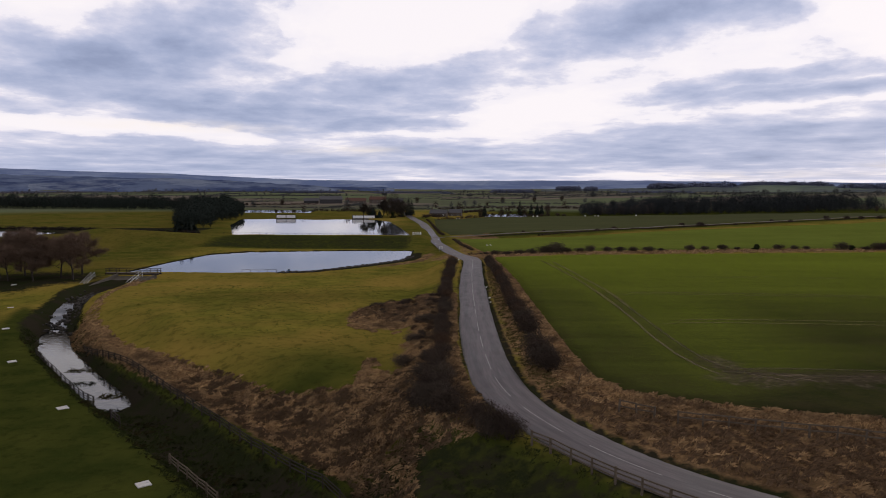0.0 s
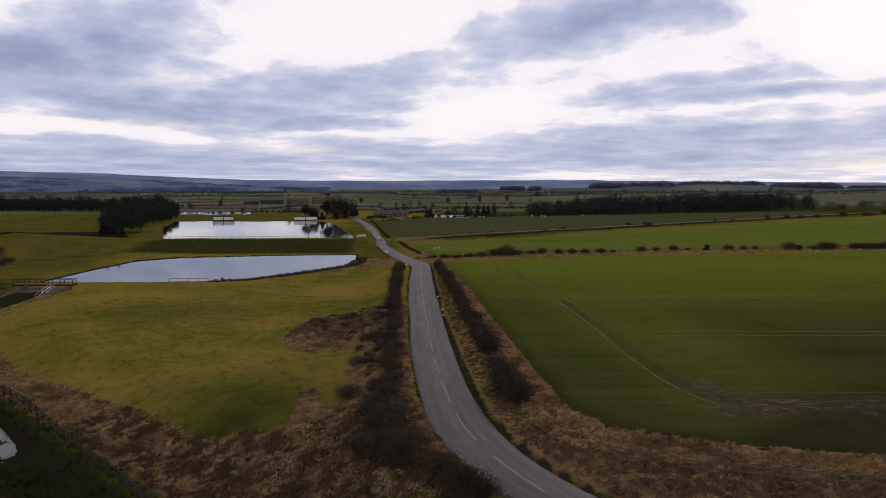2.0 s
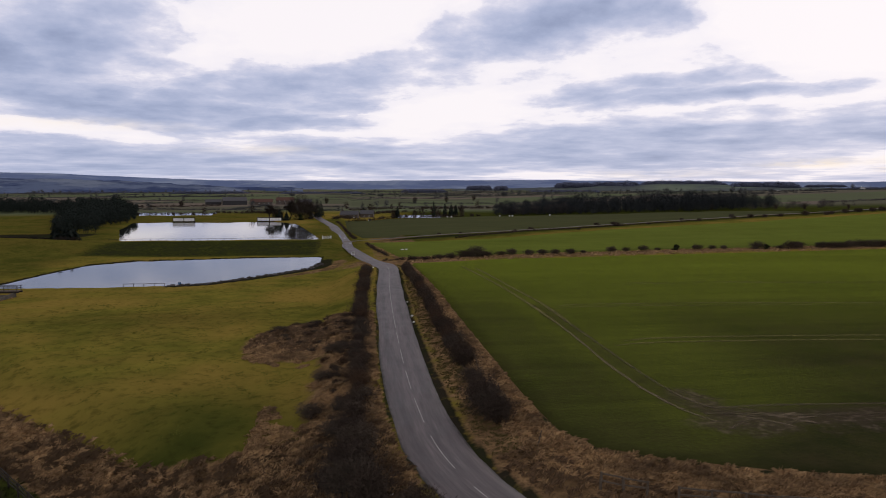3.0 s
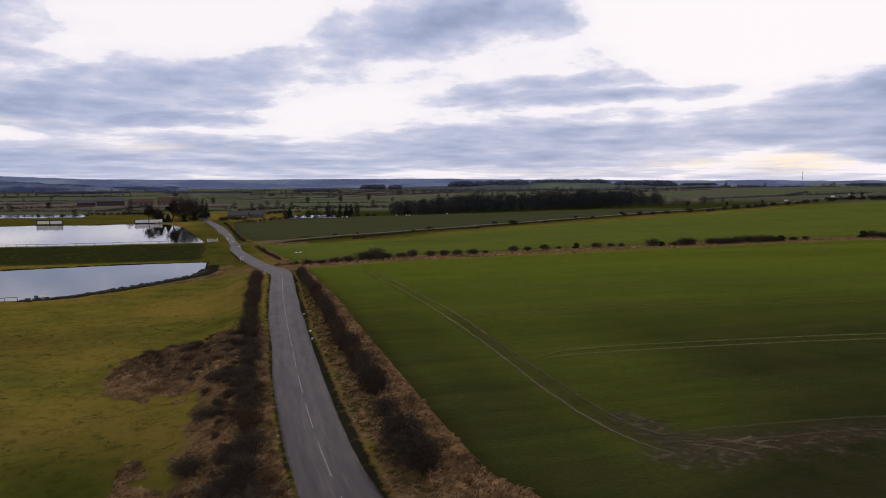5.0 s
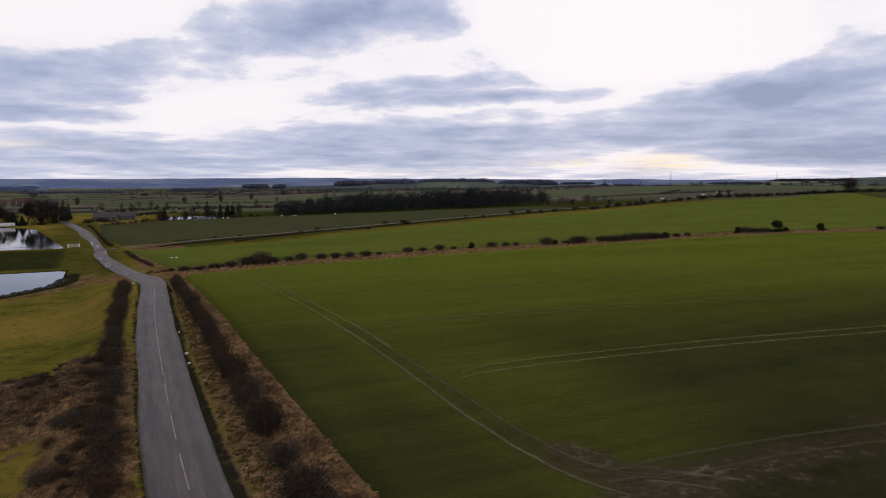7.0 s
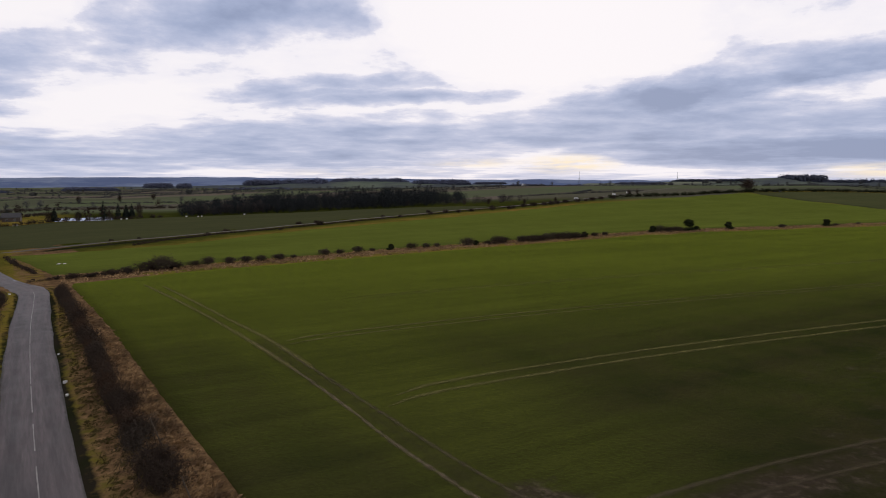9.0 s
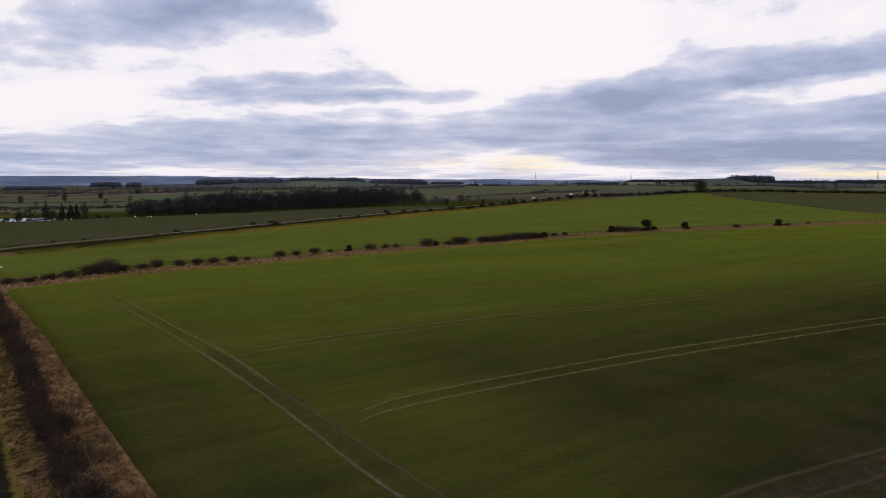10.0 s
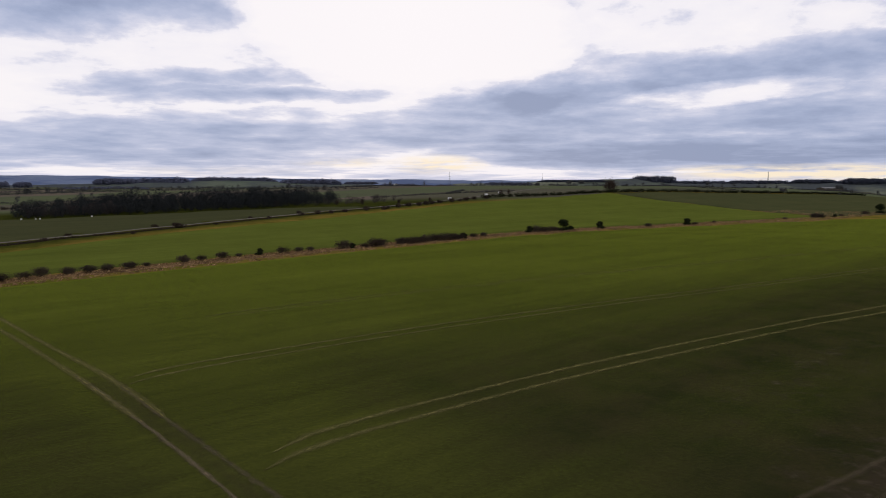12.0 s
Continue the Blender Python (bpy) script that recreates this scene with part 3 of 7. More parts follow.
BARN_SIDE = plain("dark_barn_cladding", (0.030, 0.030, 0.034), (0.060, 0.058, 0.060), 0.8, 0.8)
GLASS_DARK = plain("dark_window_glass", (0.012, 0.014, 0.017), (0.020, 0.023, 0.027), 1.0, 0.08, spec=0.6)
RUBBER = plain("black_rubber", (0.015, 0.015, 0.016), (0.03, 0.03, 0.03), 0.1, 0.8)
# far hills and rises: blue haze painted into their base colours
HILL_FAR = hill_material("haze_blue_moor", (0.195, 0.255, 0.410), (0.285, 0.345, 0.470), (0.145, 0.195, 0.345), 260, 4300)
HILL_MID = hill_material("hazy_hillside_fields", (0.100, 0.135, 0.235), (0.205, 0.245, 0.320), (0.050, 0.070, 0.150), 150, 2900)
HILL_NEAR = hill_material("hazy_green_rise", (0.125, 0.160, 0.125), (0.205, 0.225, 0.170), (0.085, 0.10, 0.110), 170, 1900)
# far woods: crowns paled and blued in colour to stand for haze
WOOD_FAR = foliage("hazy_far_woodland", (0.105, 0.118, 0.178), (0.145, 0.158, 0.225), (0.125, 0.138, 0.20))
WOOD_HAZY = foliage("hazed_ridge_wood", (0.066, 0.076, 0.108), (0.092, 0.102, 0.138), (0.08, 0.09, 0.12))
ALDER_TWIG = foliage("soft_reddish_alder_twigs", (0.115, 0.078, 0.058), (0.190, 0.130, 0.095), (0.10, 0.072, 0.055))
# hedge twigs greyed in colour, again for haze
HEDGE_FAR = foliage("hazed_far_hedge_twigs", (0.072, 0.076, 0.078), (0.100, 0.100, 0.096), (0.084, 0.088, 0.09))


# ---- mesh helpers ----
class Build:
    """Collects vertices and faces for one mesh."""

    def __init__(self):
        self.v, self.f = [], []

    def poly(self, *pts):
        n = len(self.v)
        self.v.extend(tuple(p) for p in pts)
        self.f.append(tuple(range(n, n + len(pts))))

    def tube(self, a, b, ra, rb, n=5):
        a, b = Vector(a), Vector(b)
        way = (b - a).normalized()
        side = way.orthogonal().normalized()
        up = way.cross(side)
        k = len(self.v)
        for p, r in ((a, ra), (b, rb)):
            for i in range(n):
                t = 2 * math.pi * i / n
                self.v.append(tuple(p + side * (math.cos(t) * r) + up * (math.sin(t) * r)))
        for i in range(n):
            j = (i + 1) % n
            self.f.append((k + i, k + j, k + n + j, k + n + i))
        self.f.append(tuple(k + n + i for i in range(n)))
        self.f.append(tuple(k + n - 1 - i for i in range(n)))

    def box(self, centre, size, turn=0.0, taper=1.0, pitch=0.0):
        """A box with a small chamfer round its top; turn about z and pitch about its own x, in degrees."""
        m = pose(*centre, 0, 0, turn) @ pose(0, 0, 0, pitch)
        x, y, z = (s / 2 for s in size)
        c = min(x, y, z) * 0.18
        k = len(self.v)
        rings = [(x, y, -z), (x, y, z - c), ((x - c) * taper, (y - c) * taper, z)]
        for rx, ry, rz in rings:
            for sx, sy in ((-1, -1), (1, -1), (1, 1), (-1, 1)):
                self.v.append(tuple(m @ Vector((sx * rx, sy * ry, rz))))
        for r in range(2):
            for i in range(4):
                j = (i + 1) % 4
                self.f.append((k + 4 * r + i, k + 4 * r + j, k + 4 * r + 4 + j, k + 4 * r + 4 + i))
        self.f.append((k + 8, k + 9, k + 10, k + 11))
        self.f.append((k + 3, k + 2, k + 1, k))

    def beam(self, a, b, wide, high):
        """A squared rail from a to b."""
        a, b = Vector(a), Vector(b)
        way = b - a
        turn = math.degrees(math.atan2(-way.x, way.y))
        pitch = math.degrees(math.atan2(way.z, math.hypot(way.x, way.y)))
        self.box((a + b) / 2, (wide, way.length, high), turn, 1.0, pitch)

    def add(self, other_v, other_f):
        k = len(self.v)
        self.v.extend(map(tuple, other_v))
        self.f.extend(tuple(i + k for i in face) for face in other_f)

    def mesh(self, name, material, flat=True):
        data = bpy.data.meshes.new(name)
        data.from_pydata(self.v, [], self.f)
        data.materials.append(material)
        if not flat:
            data.polygons.foreach_set("use_smooth", [True] * len(data.polygons))
        data.update()
        return data


class Batch:
    """Many four-cornered flakes joined into one mesh, kept as arrays."""

    def __init__(self):
        self.blocks = []

    def stamp(self, quads, x, y, z, scale, turn):
        c, s = math.cos(turn), math.sin(turn)
        q = np.empty_like(quads)
        q[..., 0] = (quads[..., 0] * c - quads[..., 1] * s) * scale[0] + x
        q[..., 1] = (quads[..., 0] * s + quads[..., 1] * c) * scale[0] + y
        q[..., 2] = quads[..., 2] * scale[1] + z
        self.blocks.append(q)

    def mesh(self, name, material):
        v = np.concatenate(self.blocks).reshape(-1, 3).astype(np.float32)
        data = bpy.data.meshes.new(name)
        data.vertices.add(len(v))
        data.vertices.foreach_set("co", v.ravel())
        data.loops.add(len(v))
        data.loops.foreach_set("vertex_index", np.arange(len(v), dtype=np.int32))
        data.polygons.add(len(v) // 4)
        data.polygons.foreach_set("loop_start", np.arange(0, len(v), 4, dtype=np.int32))
        data.update(calc_edges=True)
        data.materials.append(material)
        return data


def flakes(seed, count, shape, size, lift=0.0):
    """Small leaf or twig clumps through a crown; shape(rng, n) gives their places in a crown one high."""
    rng = np.random.default_rng(seed)
    p = shape(rng, count)
    # clumps lie mostly along the crown's surface
    out = p - p.mean(0)
    out = out / (np.abs(p - p.mean(0)).max(0) ** 2 + 1e-6)
    out = out / np.linalg.norm(out, axis=1)[:, None] + rng.normal(0, 0.35, (count, 3))
    a = np.cross(out, rng.normal(0, 1, (count, 3)))
    b = np.cross(out, a)
    a /= np.linalg.norm(a, axis=1)[:, None]
    b -= (a * b).sum(1)[:, None] * a
    b /= np.linalg.norm(b, axis=1)[:, None]
    s = size * rng.uniform(0.55, 1.4, (count, 1))
    return np.stack([p - a * s * 0.5, p + b * s * 0.32, p + a * s * 0.5, p - b * s * 0.32], 1)


def dome(wide, low, high, fill=0.55):
    """Places in a rounded crown between two heights."""
    def shape(rng, n):
        d = rng.normal(0, 1, (n, 3))
        d /= np.linalg.norm(d, axis=1)[:, None]
        r = fill + (1 - fill) * rng.uniform(0, 1, (n, 1)) ** 0.6
        p = d * r
        lump = 1 + 0.22 * np.sin(3.1 * d[:, :1] * 2 + 1.3) * np.cos(2.7 * d[:, 1:2] * 2 + 0.4)
        p = p * lump
        return np.stack([p[:, 0] * wide / 2, p[:, 1] * wide / 2, (low + high) / 2 + p[:, 2] * (high - low) / 2], 1)
    return shape


def part(name, build, material, parent=None, label=""):
    ob = new(name, build.mesh(name, material) if isinstance(build, Build) else build)
    if parent is not None:
        ob.parent = parent
    return tagged(ob, label)


def empty(name, x, y, z, turn=0.0):
    ob = new(name)
    ob.empty_display_size = 0.3
    ob.matrix_basis = pose(x, y, z, 0, 0, turn)
    return ob


GRID = {}


def at_ground(x, y):
    """The ground sheet's own height, read from its grid."""
    xs, ys, zs = GRID["x"], GRID["y"], GRID["z"]
    i = min(max(int(np.searchsorted(xs, x)) - 1, 0), len(xs) - 2)
    j = min(max(int(np.searchsorted(ys, y)) - 1, 0), len(ys) - 2)
    u, v = (x - xs[i]) / (xs[i + 1] - xs[i]), (y - ys[j]) / (ys[j + 1] - ys[j])
    return float((zs[j, i] * (1 - u) + zs[j, i + 1] * u) * (1 - v) + (zs[j + 1, i] * (1 - u) + zs[j + 1, i + 1] * u) * v)


def resample(pts, step):
    """A smooth line (Catmull-Rom) through the points, with points about a step apart."""
    pts = [np.array(p, float) for p in pts]
    ext = [2 * pts[0] - pts[1]] + pts + [2 * pts[-1] - pts[-2]]
    out = []
    for k in range(1, len(ext) - 2):
        a, b, c, d = ext[k - 1 : k + 3]
        n = max(1, int(round(np.linalg.norm(c - b) / step)))
        for i in range(n):
            t = i / n
            out.append(0.5 * (2 * b + (c - a) * t + (2 * a - 5 * b + 4 * c - d) * t * t + (3 * b - a - 3 * c + d) * t ** 3))
    out.append(pts[-1])
    return np.array(out)


def strip(name, pts, half, material, lift, lanes=7, wander=0.0, seed=1):
    """A band laid over the ground along a line; its edges wander a little."""
    rng = np.random.default_rng(seed)
    way = np.gradient(pts, axis=0)
    way /= np.linalg.norm(way, axis=1)[:, None]
    side = np.stack([way[:, 1], -way[:, 0]], 1)
    n = len(pts)
    u = np.linspace(-1, 1, lanes)
    width = np.full((n, lanes), 1.0)
    if wander:
        for edge in (0, -1):
            jitter = rng.normal(0, 1, n)
            jitter = np.convolve(jitter, np.ones(5) / 5, "same")
            width[:, edge] += wander * jitter / half
    off = u[None, :] * width * (half if np.isscalar(half) else np.asarray(half)[:, None])
    x = pts[:, :1] + side[:, :1] * off
    y = pts[:, 1:2] + side[:, 1:2] * off
    z = ground_height(x, y) if lift is None or np.isscalar(lift) else lift
    return x, y, z, u


def grid_mesh(name, x, y, z, material, values=None, smooth_shade=True):
    """A mesh from rows of points; values: named float attributes of the points."""
    n, m = x.shape
    data = bpy.data.meshes.new(name)
    idx = np.arange(n * m).reshape(n, m)
    faces = np.stack([idx[:-1, :-1], idx[:-1, 1:], idx[1:, 1:], idx[1:, :-1]], -1).reshape(-1, 4)
    flip = (x[0, 1] - x[0, 0]) * (y[1, 0] - y[0, 0]) - (y[0, 1] - y[0, 0]) * (x[1, 0] - x[0, 0]) < 0
    if flip:
        faces = faces[:, ::-1]
    data.vertices.add(n * m)
    data.vertices.foreach_set("co", np.stack([x, y, z], -1).astype(np.float32).ravel())
    data.loops.add(faces.size)
    data.loops.foreach_set("vertex_index", faces.astype(np.int32).ravel())
    data.polygons.add(len(faces))
    data.polygons.foreach_set("loop_start", np.arange(0, faces.size, 4, dtype=np.int32))
    data.update(calc_edges=True)
    data.polygons.foreach_set("use_smooth", [smooth_shade] * len(faces))
    for key, value in (values or {}).items():
        layer = data.attributes.new(key, "FLOAT", "POINT")
        layer.data.foreach_set("value", np.broadcast_to(value, x.shape).astype(np.float32).ravel())
    data.materials.append(material)
    data.update()
    return data


# ---- ground ----
def growing(start, step, limit, rate):
    out, at = [], start
    while at < limit:
        step *= rate
        at += step
        out.append(at)
    return out


def fringe_top(x):
    """Where the grazed meadow ends and the rough bank of the stream begins."""
    return np.interp(x, [-60, -46, -35, -25, -17, -11, -6, -3, 0], [35, 32.4, 33.7, 34.6, 35.1, 38.1, 42.7, 46.5, 50])


def build_ground():
    xs = np.array([-v for v in growing(95, 0.9, 5200, 1.05)][::-1] + list(np.arange(-95, 42, 0.9)) + growing(42, 0.9, 5200, 1.045))
    ys = np.array([-v for v in growing(-30, 2.0, 900, 1.12)][::-1] + list(np.arange(30, 165, 0.9)) + list(np.arange(165, 292, 1.4)) + list(np.arange(292, 460, 2.0)) + list(np.arange(460, 610, 3.0)) + growing(610, 3.4, 5200, 1.05))
    x, y = np.meshgrid(xs, ys)
    z = ground_height(x, y)
    GRID.update(x=xs, y=ys, z=z)
    # the crops stand a little over the soil
    for poly in (FIELD_1, FIELD_2, FIELD_3, FIELD_4):
        z = z - 0.35 * smooth(inside(x, y, poly), 0.3, 2.0)
    road_d, _ = line_distance(x, y, ROAD)
    lane_d, _ = line_distance(x, y, LANE)
    stream_d, along = line_distance(x, y, STREAM)
    field_s = inside(x, y, FIELD_1)
    across = 0.73 * x + 0.68 * y
    # rough unmown grass: both verges, the stream's banks, the hummock, the field margins
    beyond = smooth(x - np.interp(y, [56, 66, 100, 185], [14.0, 10.8, 11.2, 12.0]), -0.6, 1.0)
    verge_e = (0.54 + 0.46 * np.maximum(beyond, 0.65 * (1 - smooth(y, 60, 70)))) * smooth(road_d, 2.3, 2.9) * smooth(x, np.interp(y, [36, 60, 90], [20, 7, 5]), np.interp(y, [36, 60, 90], [21, 8, 6])) * (1 - smooth(field_s, 0.4, 1.4)) * (1 - smooth(road_d, 22, 30)) * smooth(y, 20, 30)
    verge_w = (1 - smooth(road_d, 4.8, 7.8)) * (1 - smooth(y, 178, 190)) * (0.35 + 0.4 * smooth(road_d, 3.6, 4.6))
    rim = across - fringe_top(x)
    fringe = (1 - smooth(rim, -0.8, 1.2)) * smooth(across, 28.2, 30) * (1 - smooth(y, 98, 112)) * smooth(x, -60, -50) * (x < 0)
    fringe = np.maximum(fringe, (1 - smooth(stream_d, 5.5, 8.0)) * smooth(stream_d, 3, 4.5) * smooth(y, 92, 104) * (1 - smooth(y, 150, 170)) * smooth(x - np.interp(y, [90, 178], [-50, -78]), 0, 3))
    corner = np.exp(-(((x + 5) / 9) ** 2 + ((y - 60) / 5.5) ** 2)) * 1.1 + np.exp(-(((x + 2.0) / 3.6) ** 2 + ((y - 80) / 28) ** 2))
    hummock = 1.25 * np.exp(-(((x + 7.5) / 7) ** 2 + ((y - 104) / 8) ** 2) ** 2)
    hedge_n = np.exp(-((inside(x, y, FIELD_2) + 6) / 5.5) ** 2) * smooth(y, 200, 215) * smooth(x, 10, 20) * (1 - smooth(x, 560, 600)) * (1 - smooth(y, 250, 262))
    lane_bank = np.exp(-(((lane_d - 4) / 4.0) ** 2)) * smooth(x, 5, 20) * 0.3
    shore = np.exp(-((inside(x, y, POND_1) + 6) / 3.5) ** 2) * smooth(x, -30, -12) * (1 - smooth(y, 225, 236)) * 0.7
    corner_n = np.exp(-(((x - 6) / 14) ** 2 + ((y - 205) / 14) ** 2)) * 0.8
    dry = np.clip(np.max([verge_e, verge_w, fringe, corner, hummock, hedge_n, lane_bank, shore, corner_n], axis=0), 0, 1.2)
    dry = dry * (1 - 0.95 * smooth(inside(x, y, PADDOCK), -0.6, 0.6))
    wet_or_shaded = (1 - smooth(stream_d, 1.8, 5.0 + 3.5 * smooth(y, 98, 110) * (x < np.interp(y, [96, 180], [-60, -76])))) * smooth(y, 20, 36) * (1 - smooth(y, 158, 175))
    wet_or_shaded = np.maximum(wet_or_shaded, 0.75 * (1 - smooth(np.abs(inside(x, y, POND_1)), 0.6, 2.0)))
    wet_or_shaded = np.maximum(wet_or_shaded, 0.85 * (1 - smooth(-inside(x, y, POND_1), 3.0, 5.5)) * smooth(x, -46, -41) * (1 - smooth(y - x, 238, 246)))
    wet_or_shaded = np.maximum(wet_or_shaded, 0.72 * np.exp(-((field_s + 0.15) / 0.5) ** 2) * (1 - smooth(x, 60, 90)) * (1 - smooth(y, 180, 196)))
    # dark patch painted under the alders for their shade, over muddy ground
    wet_or_shaded = np.maximum(wet_or_shaded, 0.74 * np.exp(-(((x + 98) / 21) ** 2 + ((y - 160) / 23) ** 2) ** 2))
    wet_or_shaded = np.maximum(wet_or_shaded, 0.5 * smooth(y, 246, 250) * (1 - smooth(y, 284, 289)) * (1 - smooth(x, -14, -8)) * smooth(x, -95, -84))
    wet_or_shaded = np.maximum(wet_or_shaded, 1.0 * np.exp(-((lane_d - 6) / 4) ** 2) * smooth(x, 5, 20) * (y < np.interp(x, [p[0] for p in LANE], [p[1] for p in LANE])))
    wet_or_shaded = np.maximum(wet_or_shaded, 0.55 * np.exp(-((inside(x, y, POND_4) + 6) / 5) ** 2))
    wet_or_shaded = np.maximum(wet_or_shaded, 0.75 * smooth(y, 284, 292) * (1 - smooth(y, 330, 345)) * (1 - smooth(x, -114, -104)))
    wet_or_shaded = np.maximum(wet_or_shaded, 0.58 * smooth(inside(x, y, PADDOCK), 0, 2))
    # dark strip along the road: muddy edge plus the gutter's shadow, painted in
    wet_or_shaded = np.maximum(wet_or_shaded, 0.72 * (1 - smooth(road_d + 0.1 * wobble(x, y, 5.0), 2.6, 3.9)) * (1 - smooth(y, 190, 215)) * (0.85 + 0.15 * smooth(x - np.interp(y, [36, 60, 90], [18, 5, 4]), 0, 3)))
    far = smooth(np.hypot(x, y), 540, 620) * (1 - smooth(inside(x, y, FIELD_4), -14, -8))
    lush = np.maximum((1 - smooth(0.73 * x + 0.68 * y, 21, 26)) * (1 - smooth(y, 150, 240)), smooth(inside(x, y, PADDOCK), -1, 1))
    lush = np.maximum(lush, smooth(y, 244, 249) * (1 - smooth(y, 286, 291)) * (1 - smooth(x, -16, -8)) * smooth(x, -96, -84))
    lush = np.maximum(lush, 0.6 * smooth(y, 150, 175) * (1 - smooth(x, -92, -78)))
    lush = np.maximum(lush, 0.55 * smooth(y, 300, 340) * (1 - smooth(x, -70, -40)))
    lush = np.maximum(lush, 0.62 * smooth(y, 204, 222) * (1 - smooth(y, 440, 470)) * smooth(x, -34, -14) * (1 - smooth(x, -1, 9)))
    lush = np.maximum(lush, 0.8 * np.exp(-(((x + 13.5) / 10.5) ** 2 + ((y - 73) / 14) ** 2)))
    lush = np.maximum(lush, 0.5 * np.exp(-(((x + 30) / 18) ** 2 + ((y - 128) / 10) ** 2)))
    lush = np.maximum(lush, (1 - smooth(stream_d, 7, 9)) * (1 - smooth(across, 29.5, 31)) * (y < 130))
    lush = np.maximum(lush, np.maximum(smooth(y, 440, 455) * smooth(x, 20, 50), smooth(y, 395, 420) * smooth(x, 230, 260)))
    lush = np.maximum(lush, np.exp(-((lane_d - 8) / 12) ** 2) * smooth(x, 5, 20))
    ground = new("ground", grid_mesh("ground", x, y, z, GRASS, {"dry": dry, "wet_or_shaded": wet_or_shaded, "far": far, "lush": lush}))
    return tagged(ground, "winter pasture with dry unmown grass and muddy banks", "ground", kind="structure")


GROUND = build_ground()


def field(name, poly, step, label, material, lift=0.1, bare_spots=(), thin_amount=0.0):
    """A field's crop: one sheet over the soil, its rim turned down into it."""
    from mathutils import geometry
    rng = np.random.default_rng(3)
    px, py = [p[0] for p in poly], [p[1] for p in poly]
    rim = []
    for k, a in enumerate(poly):
        b = poly[(k + 1) % len(poly)]
        n = max(1, int(math.hypot(b[0] - a[0], b[1] - a[1]) / (step * 0.5)))
        for i in range(n):
            t = i / n
            rim.append((a[0] + (b[0] - a[0]) * t, a[1] + (b[1] - a[1]) * t))
    rim = np.array(rim)
    way = np.roll(rim, -1, axis=0) - np.roll(rim, 1, axis=0)
    way /= np.linalg.norm(way, axis=1)[:, None]
    area = sum(px[k - 1] * py[k] - px[k] * py[k - 1] for k in range(len(px)))
    inward = np.stack([-way[:, 1], way[:, 0]], 1) * math.copysign(1.0, area)
    shoulder = rim + inward * (0.16 * min(step, 3) + rng.normal(0, 0.02 * min(step, 3), len(rim)))[:, None]
    gx, gy = np.meshgrid(np.arange(min(px), max(px), step), np.arange(min(py), max(py), step))
    gx = gx + rng.uniform(-0.2, 0.2, gx.shape) * step
    gy = gy + rng.uniform(-0.2, 0.2, gy.shape) * step
    keep = inside(gx, gy, poly) > step * 0.6
    pts = np.concatenate([rim, shoulder, np.stack([gx[keep], gy[keep]], 1)])
    edges = [(i, (i + 1) % len(rim)) for i in range(len(rim))]
    got = geometry.delaunay_2d_cdt([Vector(p) for p in pts], edges, [], 1, 1e-4)
    co = np.array([tuple(v) for v in got[0]])
    s = inside(co[:, 0], co[:, 1], poly)
    z = ground_height(co[:, 0], co[:, 1]) + lift - (lift + 0.3) * (s < 0.08 * min(step, 3))
    data = bpy.data.meshes.new(name)
    data.from_pydata(np.column_stack([co, z]).tolist(), [], [tuple(f) for f in got[2]])
    data.polygons.foreach_set("use_smooth", [True] * len(data.polygons))
    bare = np.zeros(len(co))
    for bx, by, rx, ry, amount in bare_spots:
        bare = np.maximum(bare, amount * np.exp(-(((co[:, 0] - bx) / rx) ** 2 + ((co[:, 1] - by) / ry) ** 2)))
    # crop darker and browner to the south and east, and by the western edge
    thin = smooth(0.643 * (co[:, 0] - 37) - 0.766 * (co[:, 1] - 73.5), -5, 10) * thin_amount * np.exp(-(((co[:, 1] - 62) / 24) ** 2)) * (1 - smooth(co[:, 0], 90, 150))
    thin = np.maximum(thin, 0.5 * thin_amount * (1 - smooth(co[:, 0], 22, 28)) * (1 - smooth(co[:, 1], 105, 160)))
    thin = np.maximum(thin, thin_amount * (0.85 * smooth(co[:, 0], 30, 52) * (1 - smooth(co[:, 1] + 0.12 * co[:, 0], 92, 150)) + 0.24 * smooth(co[:, 0], 60, 150)))
    data.attributes.new("thin", "FLOAT", "POINT").data.foreach_set("value", thin.astype(np.float32))
    data.attributes.new("bare", "FLOAT", "POINT").data.foreach_set("value", bare.astype(np.float32))
    data.materials.append(material)
    data.update()
    return tagged(new(name, data), label, "field", kind="structure")


field("field_1", FIELD_1, 2.2, "young green cereal field with drilled rows and wheel tracks", CROP, 0.08,
      [(31, 66.5, 6, 4, 1.0), (40, 66, 14, 3.5, 0.85), (60, 62, 30, 12, 0.62), (110, 52, 70, 26, 0.55), (80, 78, 40, 12, 0.42), (160, 80, 80, 34, 0.40), (29, 72, 3.5, 6, 0.85), (22, 75, 4, 12, 0.25), (20, 110, 3, 30, 0.2)], 0.85)
field("field_2", FIELD_2, 8.0, "bright green pasture rising behind a scrubby hedge", CROP_2, 0.15)
field("field_3", FIELD_3, 9.0, "dull grey-green stubble field beyond the lane", CROP_3, 0.15)
field("field_4", FIELD_4, 16.0, "thin brownish winter crop on the rise", CROP_4, 0.2)


# ---- water ----
def pond(name, poly, level, label):
    b = Build()
    line = resample(list(poly) + [poly[0]], 6)[:-1]
    c = line.mean(0)
    wide = c + (line - c) * 1.012
    b.poly(*[(p[0], p[1], level) for p in wide])
    ob = new(name, b.mesh(name, WATER_STILL))
    return tagged(ob, label, "pond", kind="structure")


